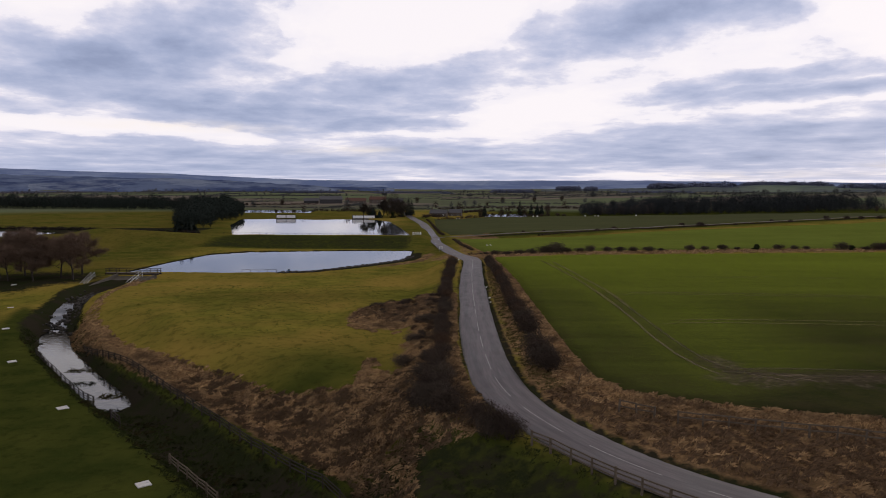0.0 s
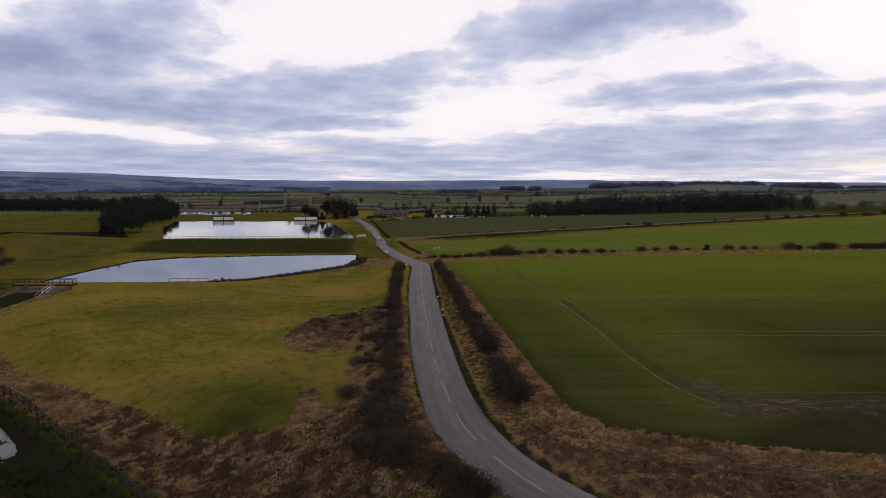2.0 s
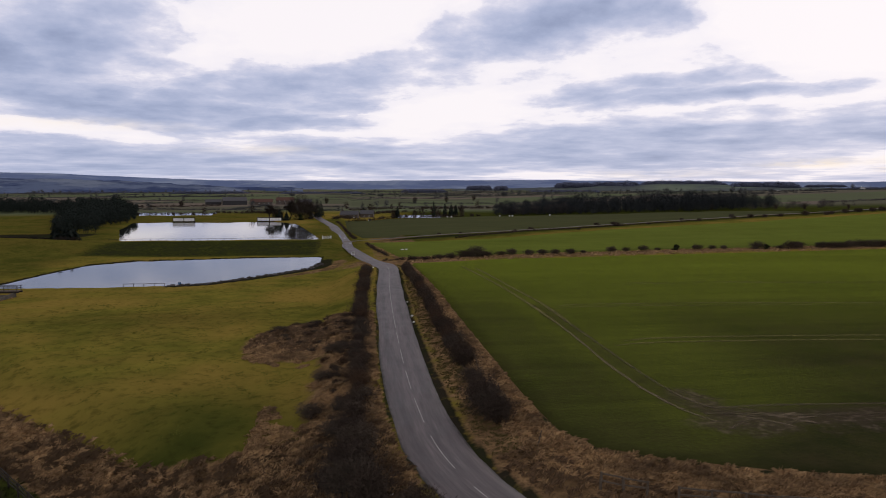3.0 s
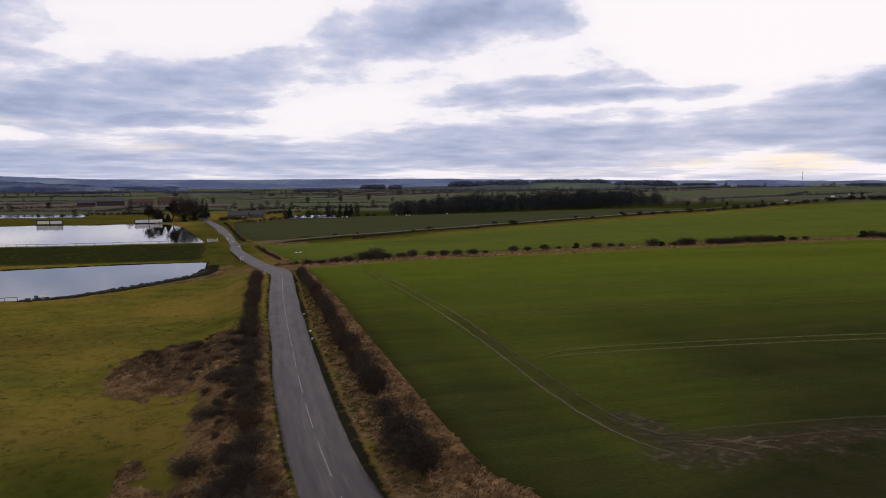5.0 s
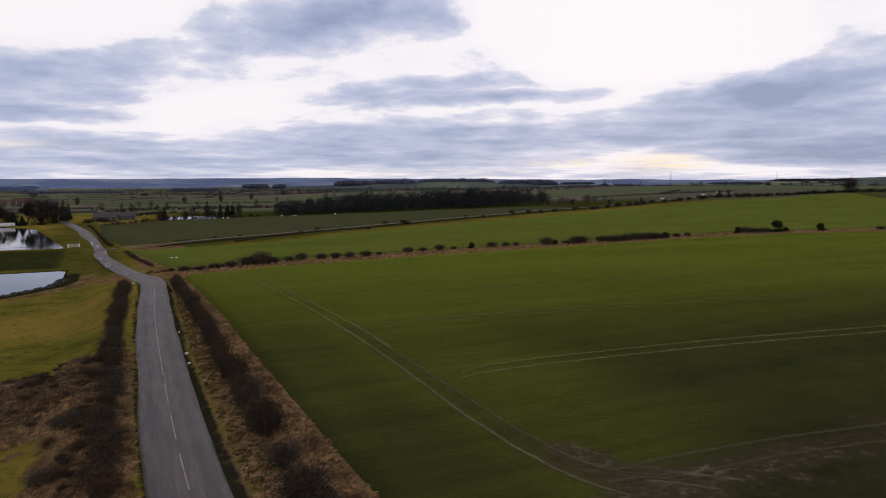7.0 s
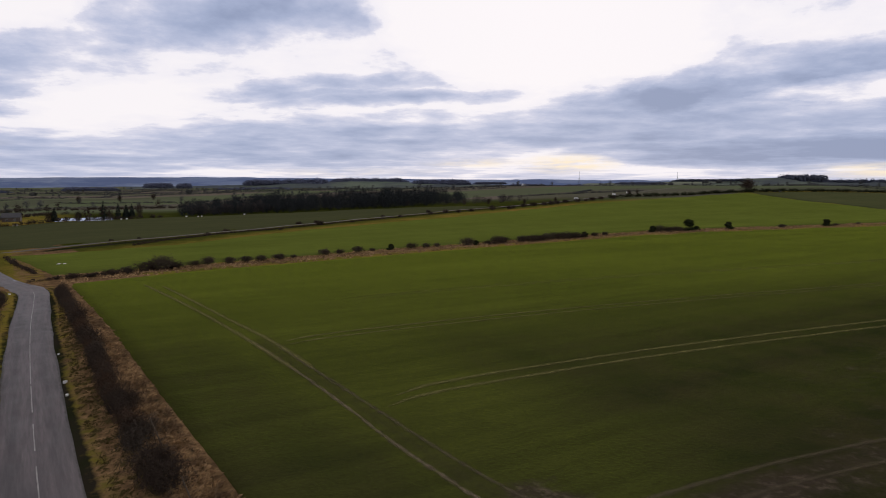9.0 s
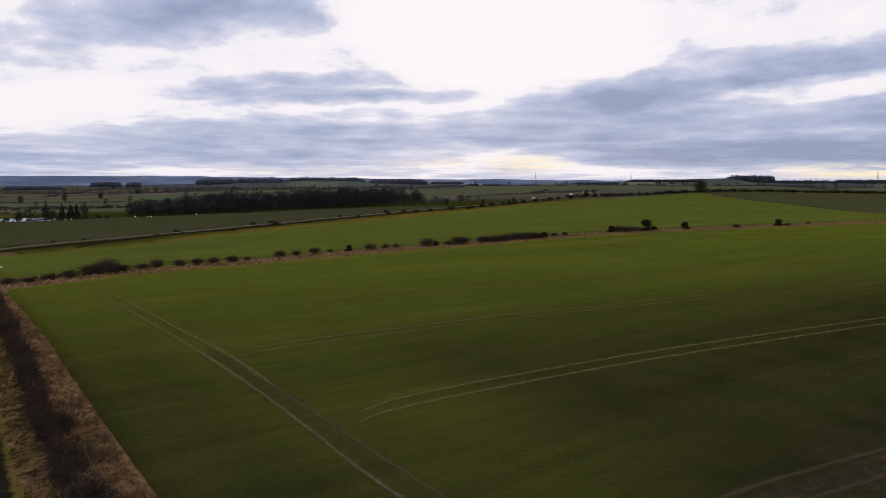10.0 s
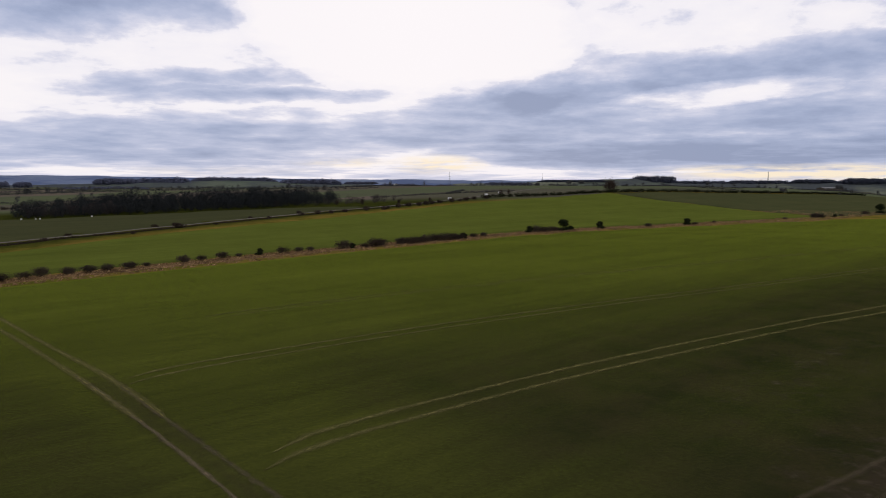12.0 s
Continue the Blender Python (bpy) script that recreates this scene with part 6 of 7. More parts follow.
# ---- trees ----
OAK = (tree_meshes("oak", 201, 9.0, 1.05, 0.42, 10)[0], shrub_mesh(210, 12.5, 11.0, 36, 110, TWIG, 0.11))
TALL = tree_meshes("tall", 202, 15.0, 0.85, 0.5, 7000, twig_material=TWIG_DARK, twig_width=0.07, rise=0.7)
POND_TREE = (tree_meshes("pond_tree", 207, 12.0, 1.0, 0.5, 10)[0], shrub_mesh(211, 14.5, 15.0, 36, 150, TWIG_DARK, 0.07))
ALDER = tree_meshes("alder", 203, 10.5, 1.0, 0.24, 12000, twig_material=ALDER_TWIG, twig_width=0.018, twig_len=0.15)
SMALL = (tree_meshes("small", 204, 6.0, 0.9, 0.16, 10, kids=(6, 4, 2), twig_material=TWIG_DARK)[0], shrub_mesh(206, 4.2, 6.2, 26, 60, TWIG, 0.06))


def bare_tree(meshes, x, y, size, turn, label, group=""):
    thing = tagged(empty("bare_tree", x, y, at_ground(x, y), turn), label, "tree", group)
    thing.scale = (size, size, size)
    part("trunk", meshes[0], None, thing)
    part("crown", meshes[1], None, thing)
    return thing


for x, y, s, t in [(-97, 163, 1.0, 10), (-92, 166, 0.95, 130), (-86.8, 161.5, 1.0, 250), (-103, 170, 1.05, 70), (-109, 178, 1.0, 200), (-101, 160, 0.8, 300), (-94, 158, 0.7, 40), (-106, 165, 0.95, 15), (-90, 172, 1.0, 95)]:
    bare_tree(ALDER, x, y, s, t, "bare reddish alder standing near the stream", "alders by the stream")
bare_tree(OAK, 558.7, 416.2, 1.0, 40, "round-headed bare oak on the skyline hedge")
for x, y, s, t in [(-33.5, 455, 1.0, 0), (-28, 462, 0.85, 110), (-48, 455, 0.55, 200)]:
    bare_tree(POND_TREE, x, y, s, t, "broad dense bare tree at the pond's end", "bare trees by the upper pond")
for x, y, s, t in [(-40, 458, 0.75, 20), (-53, 460, 0.6, 80)]:
    bare_tree(TALL, x, y, s, t, "tall bare tree crowding the pond's end", "tall trees by the upper pond")
for x, y, s, t in [(38.8, 461, 1.3, 0), (25, 463, 1.35, 30), (56, 480, 1.4, 60), (77, 512, 1.6, 190), (236, 508, 1.2, 20), (282, 452, 0.9, 30), (296, 442, 0.95, 40), (317, 428, 0.8, 50),
                   (346, 428, 0.8, 60), (440, 444, 1.1, 70), (452, 446, 0.9, 110), (248, 474, 1.0, 80), (-160, 692, 1.5, 0), (-30, 800, 1.6, 50), (70, 820, 1.7, 100), (110, 840, 1.6, 190), (150, 880, 1.7, 20)]:
    bare_tree(SMALL, x, y, s * 0.72, t, "small bare hedgerow tree", "hedgerow trees")


for x, y, s, t in [(-47, 452, 0.9, 0), (-33, 453, 0.95, 140), (-28, 466, 1.0, 250)]:
    bush("evergreen_bush", EVERGREEN[1], x, y, s, t, "dense dark evergreen crowded under bare trees", "evergreens by the upper pond")


def conifer(x, y, high, wide, seed, label, group=""):
    rng = np.random.default_rng(seed)
    thing = tagged(empty("conifer", x, y, at_ground(x, y), float(rng.uniform(0, 360))), label, "tree", group)
    b = Build()
    b.tube((0, 0, -0.2), (0, 0, high * 0.9), 0.22, 0.05, 7)
    part("trunk", b, BARK, thing)
    part("crown", conifer_points(rng, high, wide, 22, 15, 0.1, 0.75), NEEDLE, thing)


for k, (x, y, h, w) in enumerate([(50.9, 461, 11, 4.5), (27.5, 460, 7.5, 5), (60.7, 480, 9, 5), (66, 487, 8, 5), (69, 486, 8, 4.5), (-23.5, 470, 13, 6), (-21.5, 477, 11, 5.5), (7, 531, 6, 6),
                                  (-109, 299, 7.6, 8.5), (-114, 301, 8.6, 9), (-45, 449, 7, 6), (-41, 448, 5, 5)]):
    conifer(x, y, h, w, 300 + k, "dark evergreen conifer with drooping sprays", "dark conifers")


def within(x, y, poly):
    odd = False
    for (ax, ay), (bx, by) in zip(poly, poly[1:] + poly[:1]):
        if (ay > y) != (by > y) and x < (bx - ax) * (y - ay) / (by - ay) + ax:
            odd = not odd
    return odd


def wood(name, poly, gap, high, material, label, seed, low=0.3, wide=0.5, flake=0.085):
    """A wood far off: every tree its own crown of small clumps, all joined."""
    rng = np.random.default_rng(seed)
    shapes = [flakes(seed + k, int(1.15 / flake ** 2) + 60, dome(wide * (0.8 + 0.1 * k), low, 1.0, 0.62), flake) for k in range(5)]
    stem = Build()
    stem.tube((0, 0, -0.02), (0, 0, 0.6), 0.014, 0.01, 3)
    stem_q = np.array([[stem.v[i] for i in f] for f in stem.f if len(f) == 4])
    b = Batch()
    xs, ys = [p[0] for p in poly], [p[1] for p in poly]
    for gx in np.arange(min(xs), max(xs), gap):
        for gy in np.arange(min(ys), max(ys), gap):
            x, y = gx + rng.uniform(-0.45, 0.45) * gap, gy + rng.uniform(-0.45, 0.45) * gap
            if not within(x, y, poly):
                continue
            s = high * rng.uniform(0.7, 1.15) * (1 + 0.28 * float(wobble(x, y, 67.0, seed)) + 0.2 * float(wobble(x, y, 29.0, seed)))
            s *= 0.66 + 0.34 * float(smooth(inside(x, y, poly), 0, 16))
            z, turn = at_ground(x, y), rng.uniform(0, 6.28)
            b.stamp(shapes[int(rng.integers(5))], x, y, z, (s * rng.uniform(0.9, 1.25), s), turn)
            b.stamp(stem_q, x, y, z, (s, s), turn)
    return tagged(new(name, b.mesh(name, material)), label, "wood", kind="stuff")


wood("pine_plantation", [(-113, 336), (-121, 331), (-131, 338), (-160, 415), (-212, 555), (-390, 568), (-610, 585), (-610, 630), (-180, 625), (-140, 490), (-129, 440), (-127, 410), (-121, 370)], 5.4, 9.8, NEEDLE,
     "dense dark pine plantation behind the ponds", 401, 0.10, 0.58)
wood("mixed_wood", [(96, 484), (124, 486), (190, 476), (225, 462), (250, 455), (290, 468), (312, 490), (300, 525), (250, 545), (150, 560), (106, 530)], 6.6, 10.5, WOOD_MID,
     "dark mixed wood beyond the stubble field", 402, 0.0, 0.72, 0.062)
wood("mixed_wood_edge", [(100, 490), (150, 492), (165, 510), (110, 515)], 4.5, 8.5, WOOD_BROWN, "bare brown trees along the edge of a wood", 403, 0.06, 0.55, 0.055)
wood("lane_copse", [(262, 455), (330, 438), (345, 455), (300, 480)], 9, 6, WOOD_BROWN, "scattered scrub trees beyond the lane", 404, 0.0, 0.8, 0.06)


def scrub_line(name, lines, high, material, label, seed, gap=1.6, trees=0.03, wide=1.0, keep_out=None):
    """Joined far hedges: small ragged clumps in rows, with a few taller trees."""
    rng = np.random.default_rng(seed)
    shapes = [flakes(seed + 50 + k, 60, dome(1.7, 0.0, 1.05, 0.3), 0.30) for k in range(4)]
    tall = [flakes(seed + 60 + k, 120, dome(0.75, -0.05, 1.0, 0.2), 0.12) for k in range(2)]
    b = Batch()
    for pts in lines:
        for p in resample(pts, gap * high):
            if rng.uniform() < 0.08 or (keep_out and within(p[0], p[1], keep_out)):
                continue
            s = high * rng.uniform(0.6, 1.25)
            x, y = p[0] + rng.normal(0, 0.3 * high), p[1] + rng.normal(0, 0.3 * high)
            b.stamp(shapes[int(rng.integers(4))], x, y, at_ground(x, y) - 0.1, (s * wide, s), rng.uniform(0, 6.28))
            if rng.uniform() < trees:
                h = rng.uniform(5, 9)
                b.stamp(tall[int(rng.integers(2))], x, y, at_ground(x, y) - 0.1, (h, h), rng.uniform(0, 6.28))
    return tagged(new(name, b.mesh(name, material)), label, "hedge", kind="stuff")


scrub_line("skyline_hedge", [[(398, 424), (430, 417), (467, 410), (505, 410), (540, 407), (600, 398), (640, 391)], [(640, 391), (720, 372), (809, 353), (960, 321)]], 2.8, LEAF, "thick dark hedge along the top of the rise", 501, 0.55, 0.0)
scrub_line("roadside_scrub", [[(8, 212), (20, 217), (40, 224)], [(10, 228), (7, 250), (4, 276)], [(0, 303), (-3, 345), (-6, 385), (-10, 420)]], 0.9, TWIG,
           "low dark scrub along the road and lane banks", 502, 1.0, 0.0)
scrub_line("village_hedges", [[(-2, 446), (25, 458), (43, 459), (83, 476)], [(-12, 452), (-4, 480), (5, 530), (40, 560)], [(-10, 640), (60, 630), (140, 640), (230, 660)], [(-170, 560), (-90, 548), (-50, 520)],
                              [(-250, 700), (-180, 690), (-130, 720)]], 2.2, TWIG, "dark hedges round the village fields", 503, 0.8, 0.05)


scrub_line("bank_hedge", [[(40, 290), (56, 306), (90, 327), (140, 357), (190, 377)]], 0.8, TWIG, "low dark hedge along a far bank", 505, 0.9, 0.0)


scrub_line("dark_bank_hedge", [[(-100, 284), (-120, 284), (-165, 313), (-260, 330), (-400, 342)]], 1.5, TWIG_DARK, "dark hedge along the bank of a reservoir", 506, 0.6, 0.0)


def far_lines():
    rng = np.random.default_rng(7)
    out = []
    for r0, n in ((720, 6), (860, 8), (1040, 9), (1250, 10), (1500, 10), (1850, 10)):
        for k in range(n):
            a = math.radians(-36 + 122 * (k + rng.uniform(-0.4, 0.4)) / n)
            r = r0 * rng.uniform(0.86, 1.14)
            x, y = r * math.sin(a), r * math.cos(a)
            turn = a + math.pi / 2 + rng.normal(0, 0.35)
            l = rng.uniform(0.10, 0.24) * r
            out.append([(x - l * math.sin(turn), y - l * math.cos(turn)), (x, y), (x + l * math.sin(turn), y + l * math.cos(turn))])
            if rng.uniform() < 0.5:
                out.append([(x, y), (x + l * math.sin(a + 0.3), y + l * math.cos(a + 0.3))])
    return out


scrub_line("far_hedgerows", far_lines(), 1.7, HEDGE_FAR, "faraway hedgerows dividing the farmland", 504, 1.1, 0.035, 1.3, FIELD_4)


# ---- farm and village ----
def house(x, y, long, deep, eaves, ridge_h, turn, wall, roof, label, windows=3, name="house", chimneys=1):
    thing = tagged(empty(name, x, y, at_ground(x, y) - 0.2, turn), label, "building")
    b = Build()
    l, d = long / 2, deep / 2
    for s in (-1, 1):
        b.box((0, s * (d - 0.15), eaves / 2), (long, 0.3, eaves))
        k = s * (l - 0.15)
        b.poly((k - 0.15, -d, 0), (k - 0.15, d, 0), (k - 0.15, d, eaves), (k - 0.15, 0, ridge_h), (k - 0.15, -d, eaves))
        b.poly((k + 0.15, -d, 0), (k + 0.15, d, 0), (k + 0.15, d, eaves), (k + 0.15, 0, ridge_h), (k + 0.15, -d, eaves))
    part("wall", b, wall, thing)
    b = Build()
    for s in (-1, 1):
        o = 0.35
        fall = (ridge_h - eaves) / d
        for h in (0.0, 0.18):
            pts = [(-l - o, s * (d + o), eaves - o * fall + h), (l + o, s * (d + o), eaves - o * fall + h), (l + o, 0, ridge_h + h), (-l - o, 0, ridge_h + h)]
            b.poly(*pts)
        b.poly((-l - o, s * (d + o), eaves - o * fall), (l + o, s * (d + o), eaves - o * fall), (l + o, s * (d + o), eaves - o * fall + 0.18), (-l - o, s * (d + o), eaves - o * fall + 0.18))
    roof_ob = part("roof", b, roof, thing)
    for k in range(chimneys):
        b = Build()
        b.box((-l * 0.8 + k * l * 1.6, 0, ridge_h + 0.5), (0.7, 0.7, 1.6))
        part("chimney", b, wall, roof_ob)
    for k in range(windows):
        for h in ([1.3] if eaves < 3.5 else [1.3, 3.7]):
            b = Build()
            b.box((-l + long * (k + 0.7) / (windows + 0.4), -d - 0.02, h), (0.95, 0.1, 1.2))
            window = part("window", b, WHITE_PAINT, thing, "white window frame")
            b = Build()
            b.box((-l + long * (k + 0.7) / (windows + 0.4), -d - 0.06, h), (0.78, 0.06, 1.0))
            part("pane", b, GLASS_DARK, window)
    return thing


house(-123, 762, 24, 16, 4.5, 8.0, 12, BARN_SIDE, SLATE, "large dark barn with a grey sheet roof", 0, "barn", 0)
house(-146, 770, 16, 9, 3.0, 5.5, 12, BARN_SIDE, SLATE, "long low dark farm shed", 0, "farm_shed", 0)
house(-96, 765, 22, 8, 3.2, 6.0, 5, STONE_WALL, RED_ROOF, "red-roofed stone farm range", 4, "farmhouse", 1)
house(-72, 770, 18, 8, 4.6, 7.6, -4, STONE_WALL, RED_ROOF, "stone farmhouse with a red tiled roof", 3, "farmhouse", 2)
house(-52, 775, 14, 8, 3.0, 5.6, 8, STONE_WALL, SLATE, "small slate-roofed stone cottage", 3, "cottage", 1)
house(-3, 494, 12, 7, 2.7, 5.0, -10, STONE_WALL, SLATE, "low stone cottage with a slate roof", 3, "cottage", 1)
house(9, 500, 9, 6, 2.8, 5.0, -10, STONE_WALL, SLATE, "stone outbuilding beside a cottage", 2, "outbuilding", 0)
house(1317, 474, 48, 16, 4.0, 6.0, -20, CONCRETE, SHEET, "long pale farm sheds on the far side", 0, "farm_shed", 0)
house(690, 1080, 11, 7, 3, 4.6, 20, STONE_WALL, SHEET, "small grey farm shed in the distance", 0, "farm_shed", 0)
house(700, 900, 14, 9, 4, 7, 40, WHITE_PAINT, SLATE, "white farmhouse in the distance", 3, "farmhouse", 1)


def van(x, y, turn):
    z = at_ground(x, y) + 0.2
    thing = tagged(empty("white_van", x, y, z, turn), "white panel van standing on the lane", "van", "white vans on the lane")
    thing.scale = (0.82, 0.82, 0.82)
    b = Build()
    side = [(-2.6, 0.45), (2.5, 0.45), (2.6, 0.95), (1.9, 1.15), (1.25, 2.05), (-2.55, 2.15)]
    for s in (-0.95, 0.95):
        b.poly(*[(px, s, pz) for px, pz in side])
    for k in range(len(side)):
        (ax, az), (bx, bz) = side[k], side[(k + 1) % len(side)]
        b.poly((ax, -0.95, az), (ax, 0.95, az), (bx, 0.95, bz), (bx, -0.95, bz))
    body = part("body", b, WHITE_PAINT, thing)
    b = Build()
    b.poly((1.88, -0.8, 1.2), (1.88, 0.8, 1.2), (1.30, 0.75, 1.98), (1.30, -0.75, 1.98))
    part("windscreen", b, GLASS_DARK, body)
    for s in (-0.965, 0.965):
        b = Build()
        b.poly((0.5, s, 1.2), (1.6, s, 1.2), (1.15, s, 1.9), (0.5, s, 1.9))
        part("side_window", b, GLASS_DARK, body)
        for wx in (-1.7, 1.6):
            b = Build()
            b.tube((wx, s * 0.85, 0.34), (wx, s * 1.02, 0.34), 0.34, 0.34, 12)
            part("wheel", b, RUBBER, thing)


for x, y, turn in [(369, 430.6, 15), (425, 446, 19), (452, 456, 20)]:
    van(x, y, turn)


def silage_bale(x, y, turn):
    thing = tagged(empty("silage_bale", x, y, at_ground(x, y), turn), "round silage bale wrapped in white plastic", "bale", "white bales at the wood's edge")
    thing.scale = (0.62, 0.62, 0.62)
    b = Build()
    b.tube((-0.6, 0, 0.62), (-0.52, 0, 0.62), 0.5, 0.62, 14)
    b.tube((-0.52, 0, 0.62), (0.52, 0, 0.62), 0.62, 0.62, 14)
    b.tube((0.52, 0, 0.62), (0.6, 0, 0.62), 0.62, 0.5, 14)
    part("wrapped_bale", b, WHITE_PAINT, thing)


for x, y, t in [(9, 452, 10), (10.5, 452, 80), (97, 474, 30), (104, 475, 80), (106, 475, 10), (132, 475, 20), (60, 463, 100), (63, 465, 20)]:
    silage_bale(x, y, t)


def gate(x, y, turn, long, label):
    z = at_ground(x, y)
    thing = tagged(empty("field_gate", x, y, z, turn), label, "gate")
    for s in (-long / 2, long / 2):
        b = Build()
        b.box((s, 0, 0.6), (0.2, 0.2, 1.5))
        part("post", b, WHITE_PAINT, thing)
    for k in range(4):
        b = Build()
        b.box((0, 0, 0.3 + 0.28 * k), (long, 0.06, 0.1))
        part("bar", b, WHITE_PAINT, thing)


gate(-11.0, 292.5, 25, 3.6, "pale painted gate at the end of the dam")


def pylon(x, y, high):
    z = at_ground(x, y)
    thing = tagged(empty("pylon", x, y, z, 35), "steel lattice electricity pylon on the skyline", "pylon", "pylons on the skyline")
    b = Build()
    w, t = 3.6, 0.7
    for sx in (-1, 1):
        for sy in (-1, 1):
            b.tube((sx * w, sy * w, 0), (sx * t, sy * t, high * 0.7), 0.17, 0.13, 4)
            b.tube((sx * t, sy * t, high * 0.7), (0, 0, high), 0.13, 0.09, 4)
    for k in range(7):
        f0, f1 = k / 7, (k + 1) / 7
        a, c = w + (t - w) * f0, w + (t - w) * f1
        for s in (-1, 1):
            b.tube((-a, s * a, f0 * high * 0.7), (c, s * c, f1 * high * 0.7), 0.08, 0.08, 3)
            b.tube((s * a, -a, f0 * high * 0.7), (s * c, c, f1 * high * 0.7), 0.14, 0.14, 3)
    part("tower", b, PYLON_GREY, thing)
    for h, l in ((0.68, 7.5), (0.80, 9), (0.92, 6.5)):
        b = Build()
        b.tube((-l, 0, h * high), (l, 0, h * high), 0.2, 0.2, 4)
        b.tube((-l, 0, h * high), (0, 0, h * high + 2.2), 0.12, 0.12, 3)
        b.tube((l, 0, h * high), (0, 0, h * high + 2.2), 0.12, 0.12, 3)
        part("cross_arm", b, PYLON_GREY, thing)


for x, y, h in [(1380, 1490, 46), (1560, 1300, 42), (1866, 800, 43)]:
    pylon(x, y, h)


# ---- the distance ----
def far_hills(name, inner, outer, crest, material, label, ragged, seed, steps=260):
    """Rising ground from inner to outer, its crest given in (degrees round, metres high)."""
    az = np.radians(np.linspace(crest[0][0], crest[-1][0], steps))
    top = np.interp(np.degrees(az), [c[0] for c in crest], [c[1] for c in crest])
    rng = np.random.default_rng(seed)
    jag = np.convolve(rng.normal(0, 1, steps), np.ones(3) / 3, "same") * ragged
    slow = np.convolve(rng.normal(0, 1, steps + 20), np.ones(21) / 21, "valid") * ragged * 3
    f = np.linspace(0, 1, 14)
    r = inner + (outer - inner) * f[:, None] + 0 * az[None, :]
    x, y = r * np.sin(az)[None, :], r * np.cos(az)[None, :]
    bumps = 9 * ragged * wobble(x, y, 900.0, seed) + 4 * ragged * wobble(x, y, 370.0, seed + 2)
    z = 2 + (top[None, :] - 2) * (f[:, None] ** 1.25) + bumps * np.sin(math.pi * np.minimum(f[:, None], 0.97)) + (slow[None, :] + jag[None, :] * (f[:, None] > 0.9)) * f[:, None]
    return tagged(new(name, grid_mesh(name, x, y, z, material)), label, "hills", kind="structure")


def crest(distance, rows):
    """Crest heights for a skyline given as (degrees round, rise in thousandths of the distance)."""
    return [(a, 18.5 + e * distance / 1000) for a, e in rows]


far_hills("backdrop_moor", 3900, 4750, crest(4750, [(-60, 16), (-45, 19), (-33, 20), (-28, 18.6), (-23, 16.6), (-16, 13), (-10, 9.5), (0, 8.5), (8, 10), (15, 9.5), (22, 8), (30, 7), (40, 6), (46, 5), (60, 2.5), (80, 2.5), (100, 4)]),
          HILL_FAR, "long moorland hills on the horizon, tinted blue for haze", 2.0, 601)
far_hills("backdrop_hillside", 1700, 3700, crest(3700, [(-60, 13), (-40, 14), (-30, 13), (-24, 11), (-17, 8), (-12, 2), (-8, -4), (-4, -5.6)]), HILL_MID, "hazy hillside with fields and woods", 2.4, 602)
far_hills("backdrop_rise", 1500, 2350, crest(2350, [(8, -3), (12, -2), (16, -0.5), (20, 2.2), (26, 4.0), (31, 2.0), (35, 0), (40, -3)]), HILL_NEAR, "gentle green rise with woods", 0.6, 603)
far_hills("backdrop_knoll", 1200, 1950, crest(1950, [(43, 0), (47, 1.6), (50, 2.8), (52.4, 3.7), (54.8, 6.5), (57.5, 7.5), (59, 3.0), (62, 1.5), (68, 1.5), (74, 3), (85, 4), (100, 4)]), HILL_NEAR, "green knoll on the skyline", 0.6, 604)


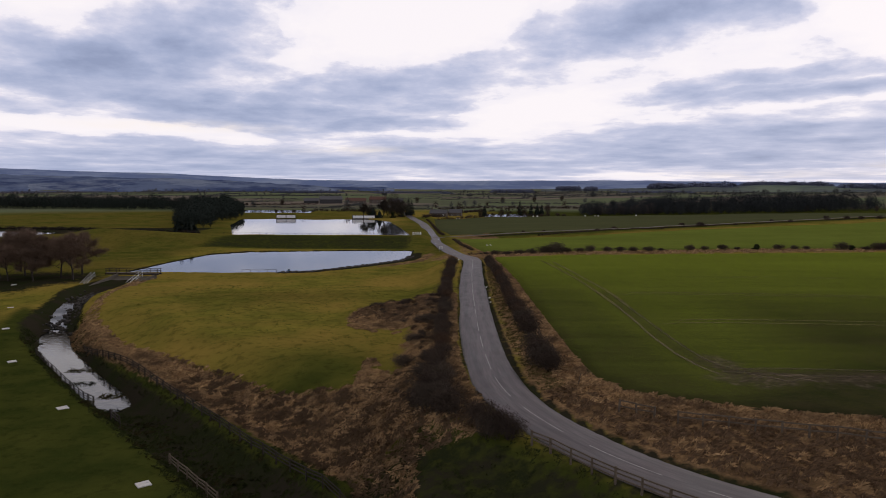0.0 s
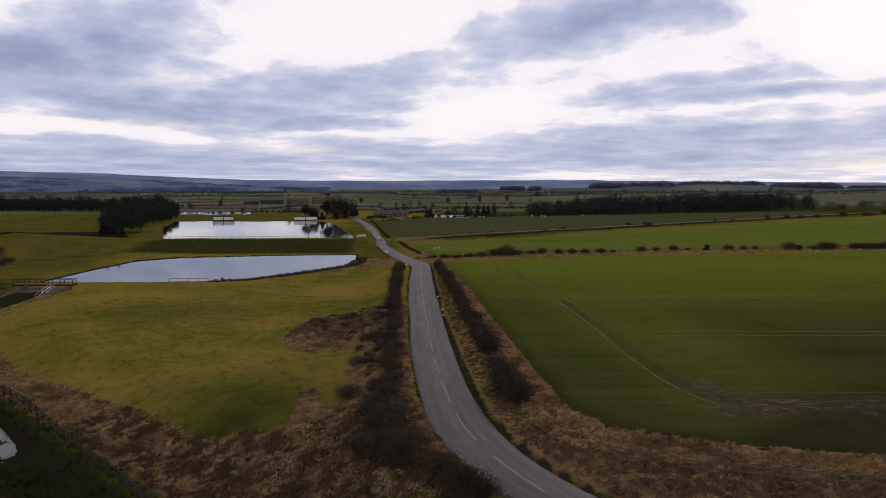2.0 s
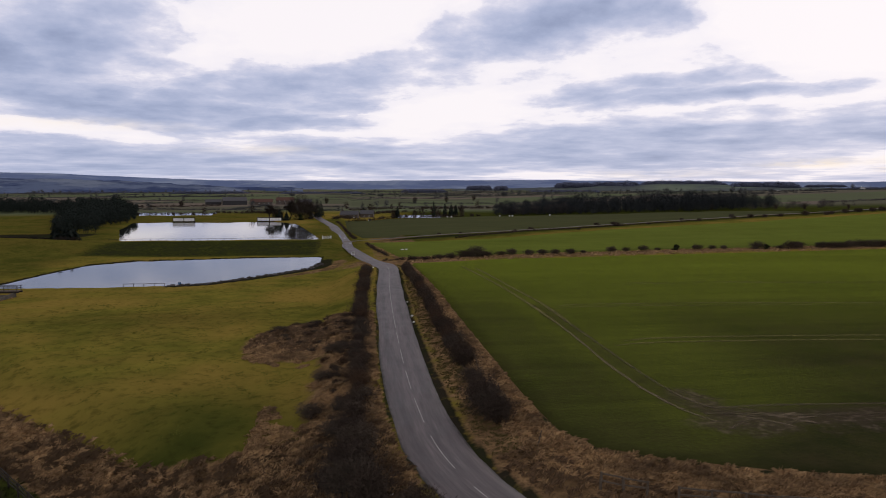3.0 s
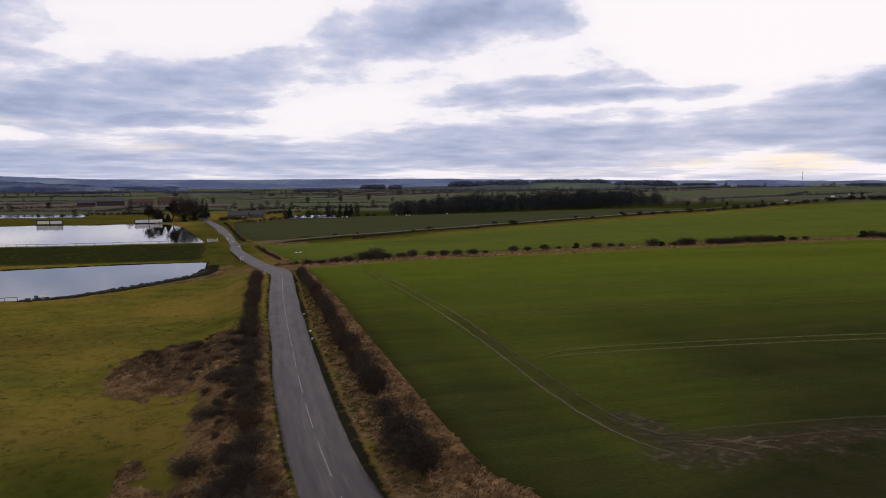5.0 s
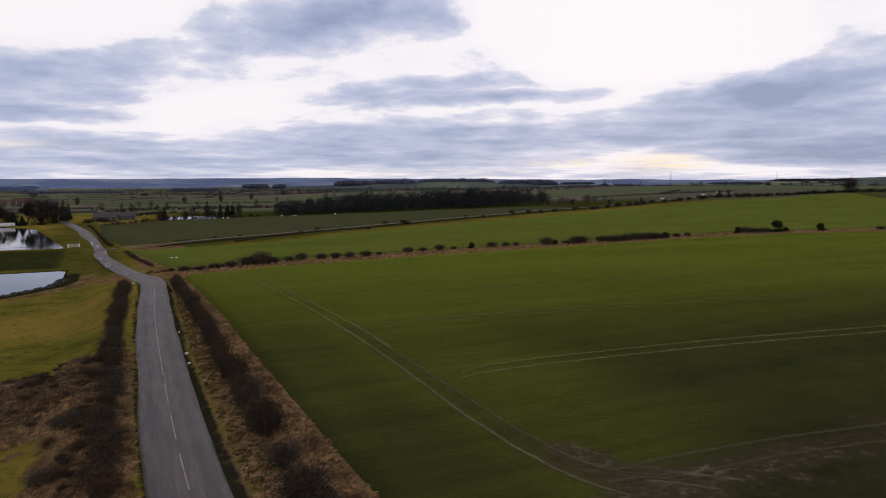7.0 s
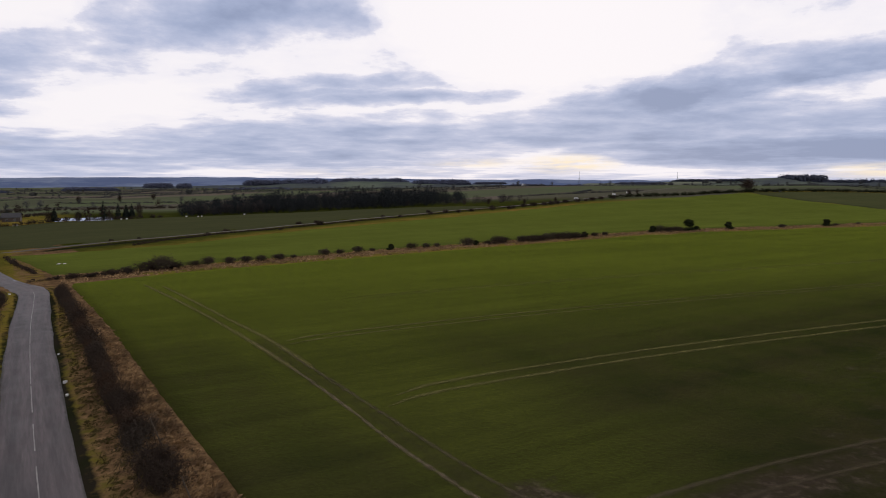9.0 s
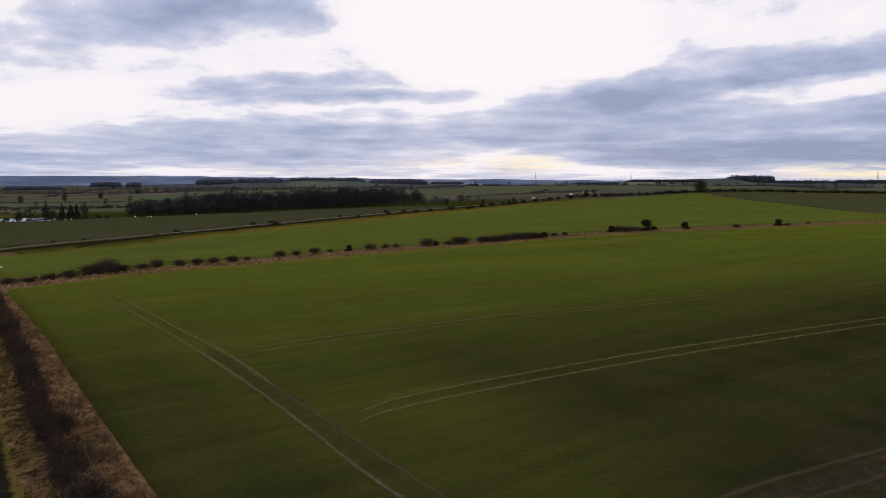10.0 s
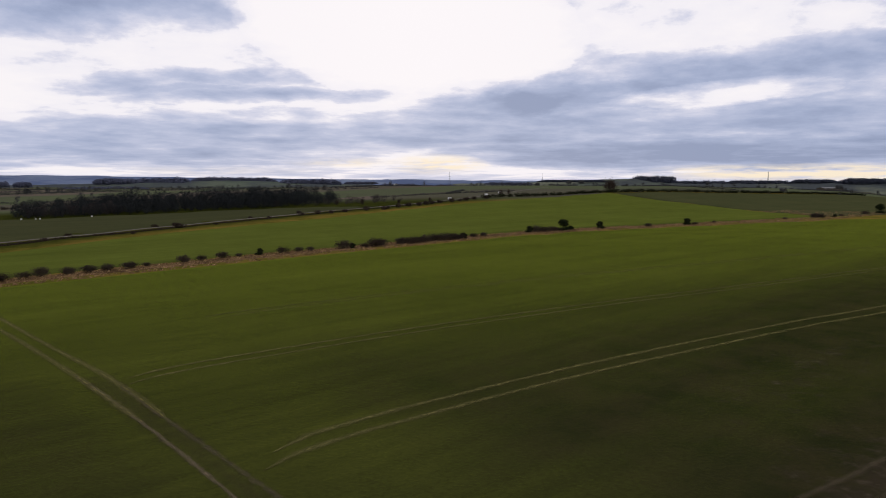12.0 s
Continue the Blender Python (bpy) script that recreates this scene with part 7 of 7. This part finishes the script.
def far_woods(name, rows, label, seed, material=WOOD_FAR, close=0.22):
    """Belts of trees far off: (degrees from, degrees to, distance, foot, height in thousandths)."""
    rng = np.random.default_rng(seed)
    shapes = [flakes(seed + 9 + k, 190, dome(0.9, -0.1, 1.0, 0.1), 0.20) for k in range(4)]
    b = Batch()
    for a0, a1, dist, foot, high in rows:
        tall = high * dist / 1000
        n = max(3, int(math.radians(a1 - a0) * dist / (tall * close)))
        for i in range(n):
            f = (i + rng.uniform(0, 1)) / n
            a = math.radians(a0 + (a1 - a0) * f)
            d = dist * rng.uniform(0.985, 1.03)
            end = min(1.0, 6 * min(f, 1 - f) + 0.35)
            s = tall * rng.uniform(0.8, 1.05) * end
            b.stamp(shapes[int(rng.integers(4))], d * math.sin(a), d * math.cos(a), 18.5 + foot * dist / 1000 - 0.1 * s, (s * 1.2, s), rng.uniform(0, 6.28))
    return tagged(new(name, b.mesh(name, material)), label, "wood", kind="stuff")


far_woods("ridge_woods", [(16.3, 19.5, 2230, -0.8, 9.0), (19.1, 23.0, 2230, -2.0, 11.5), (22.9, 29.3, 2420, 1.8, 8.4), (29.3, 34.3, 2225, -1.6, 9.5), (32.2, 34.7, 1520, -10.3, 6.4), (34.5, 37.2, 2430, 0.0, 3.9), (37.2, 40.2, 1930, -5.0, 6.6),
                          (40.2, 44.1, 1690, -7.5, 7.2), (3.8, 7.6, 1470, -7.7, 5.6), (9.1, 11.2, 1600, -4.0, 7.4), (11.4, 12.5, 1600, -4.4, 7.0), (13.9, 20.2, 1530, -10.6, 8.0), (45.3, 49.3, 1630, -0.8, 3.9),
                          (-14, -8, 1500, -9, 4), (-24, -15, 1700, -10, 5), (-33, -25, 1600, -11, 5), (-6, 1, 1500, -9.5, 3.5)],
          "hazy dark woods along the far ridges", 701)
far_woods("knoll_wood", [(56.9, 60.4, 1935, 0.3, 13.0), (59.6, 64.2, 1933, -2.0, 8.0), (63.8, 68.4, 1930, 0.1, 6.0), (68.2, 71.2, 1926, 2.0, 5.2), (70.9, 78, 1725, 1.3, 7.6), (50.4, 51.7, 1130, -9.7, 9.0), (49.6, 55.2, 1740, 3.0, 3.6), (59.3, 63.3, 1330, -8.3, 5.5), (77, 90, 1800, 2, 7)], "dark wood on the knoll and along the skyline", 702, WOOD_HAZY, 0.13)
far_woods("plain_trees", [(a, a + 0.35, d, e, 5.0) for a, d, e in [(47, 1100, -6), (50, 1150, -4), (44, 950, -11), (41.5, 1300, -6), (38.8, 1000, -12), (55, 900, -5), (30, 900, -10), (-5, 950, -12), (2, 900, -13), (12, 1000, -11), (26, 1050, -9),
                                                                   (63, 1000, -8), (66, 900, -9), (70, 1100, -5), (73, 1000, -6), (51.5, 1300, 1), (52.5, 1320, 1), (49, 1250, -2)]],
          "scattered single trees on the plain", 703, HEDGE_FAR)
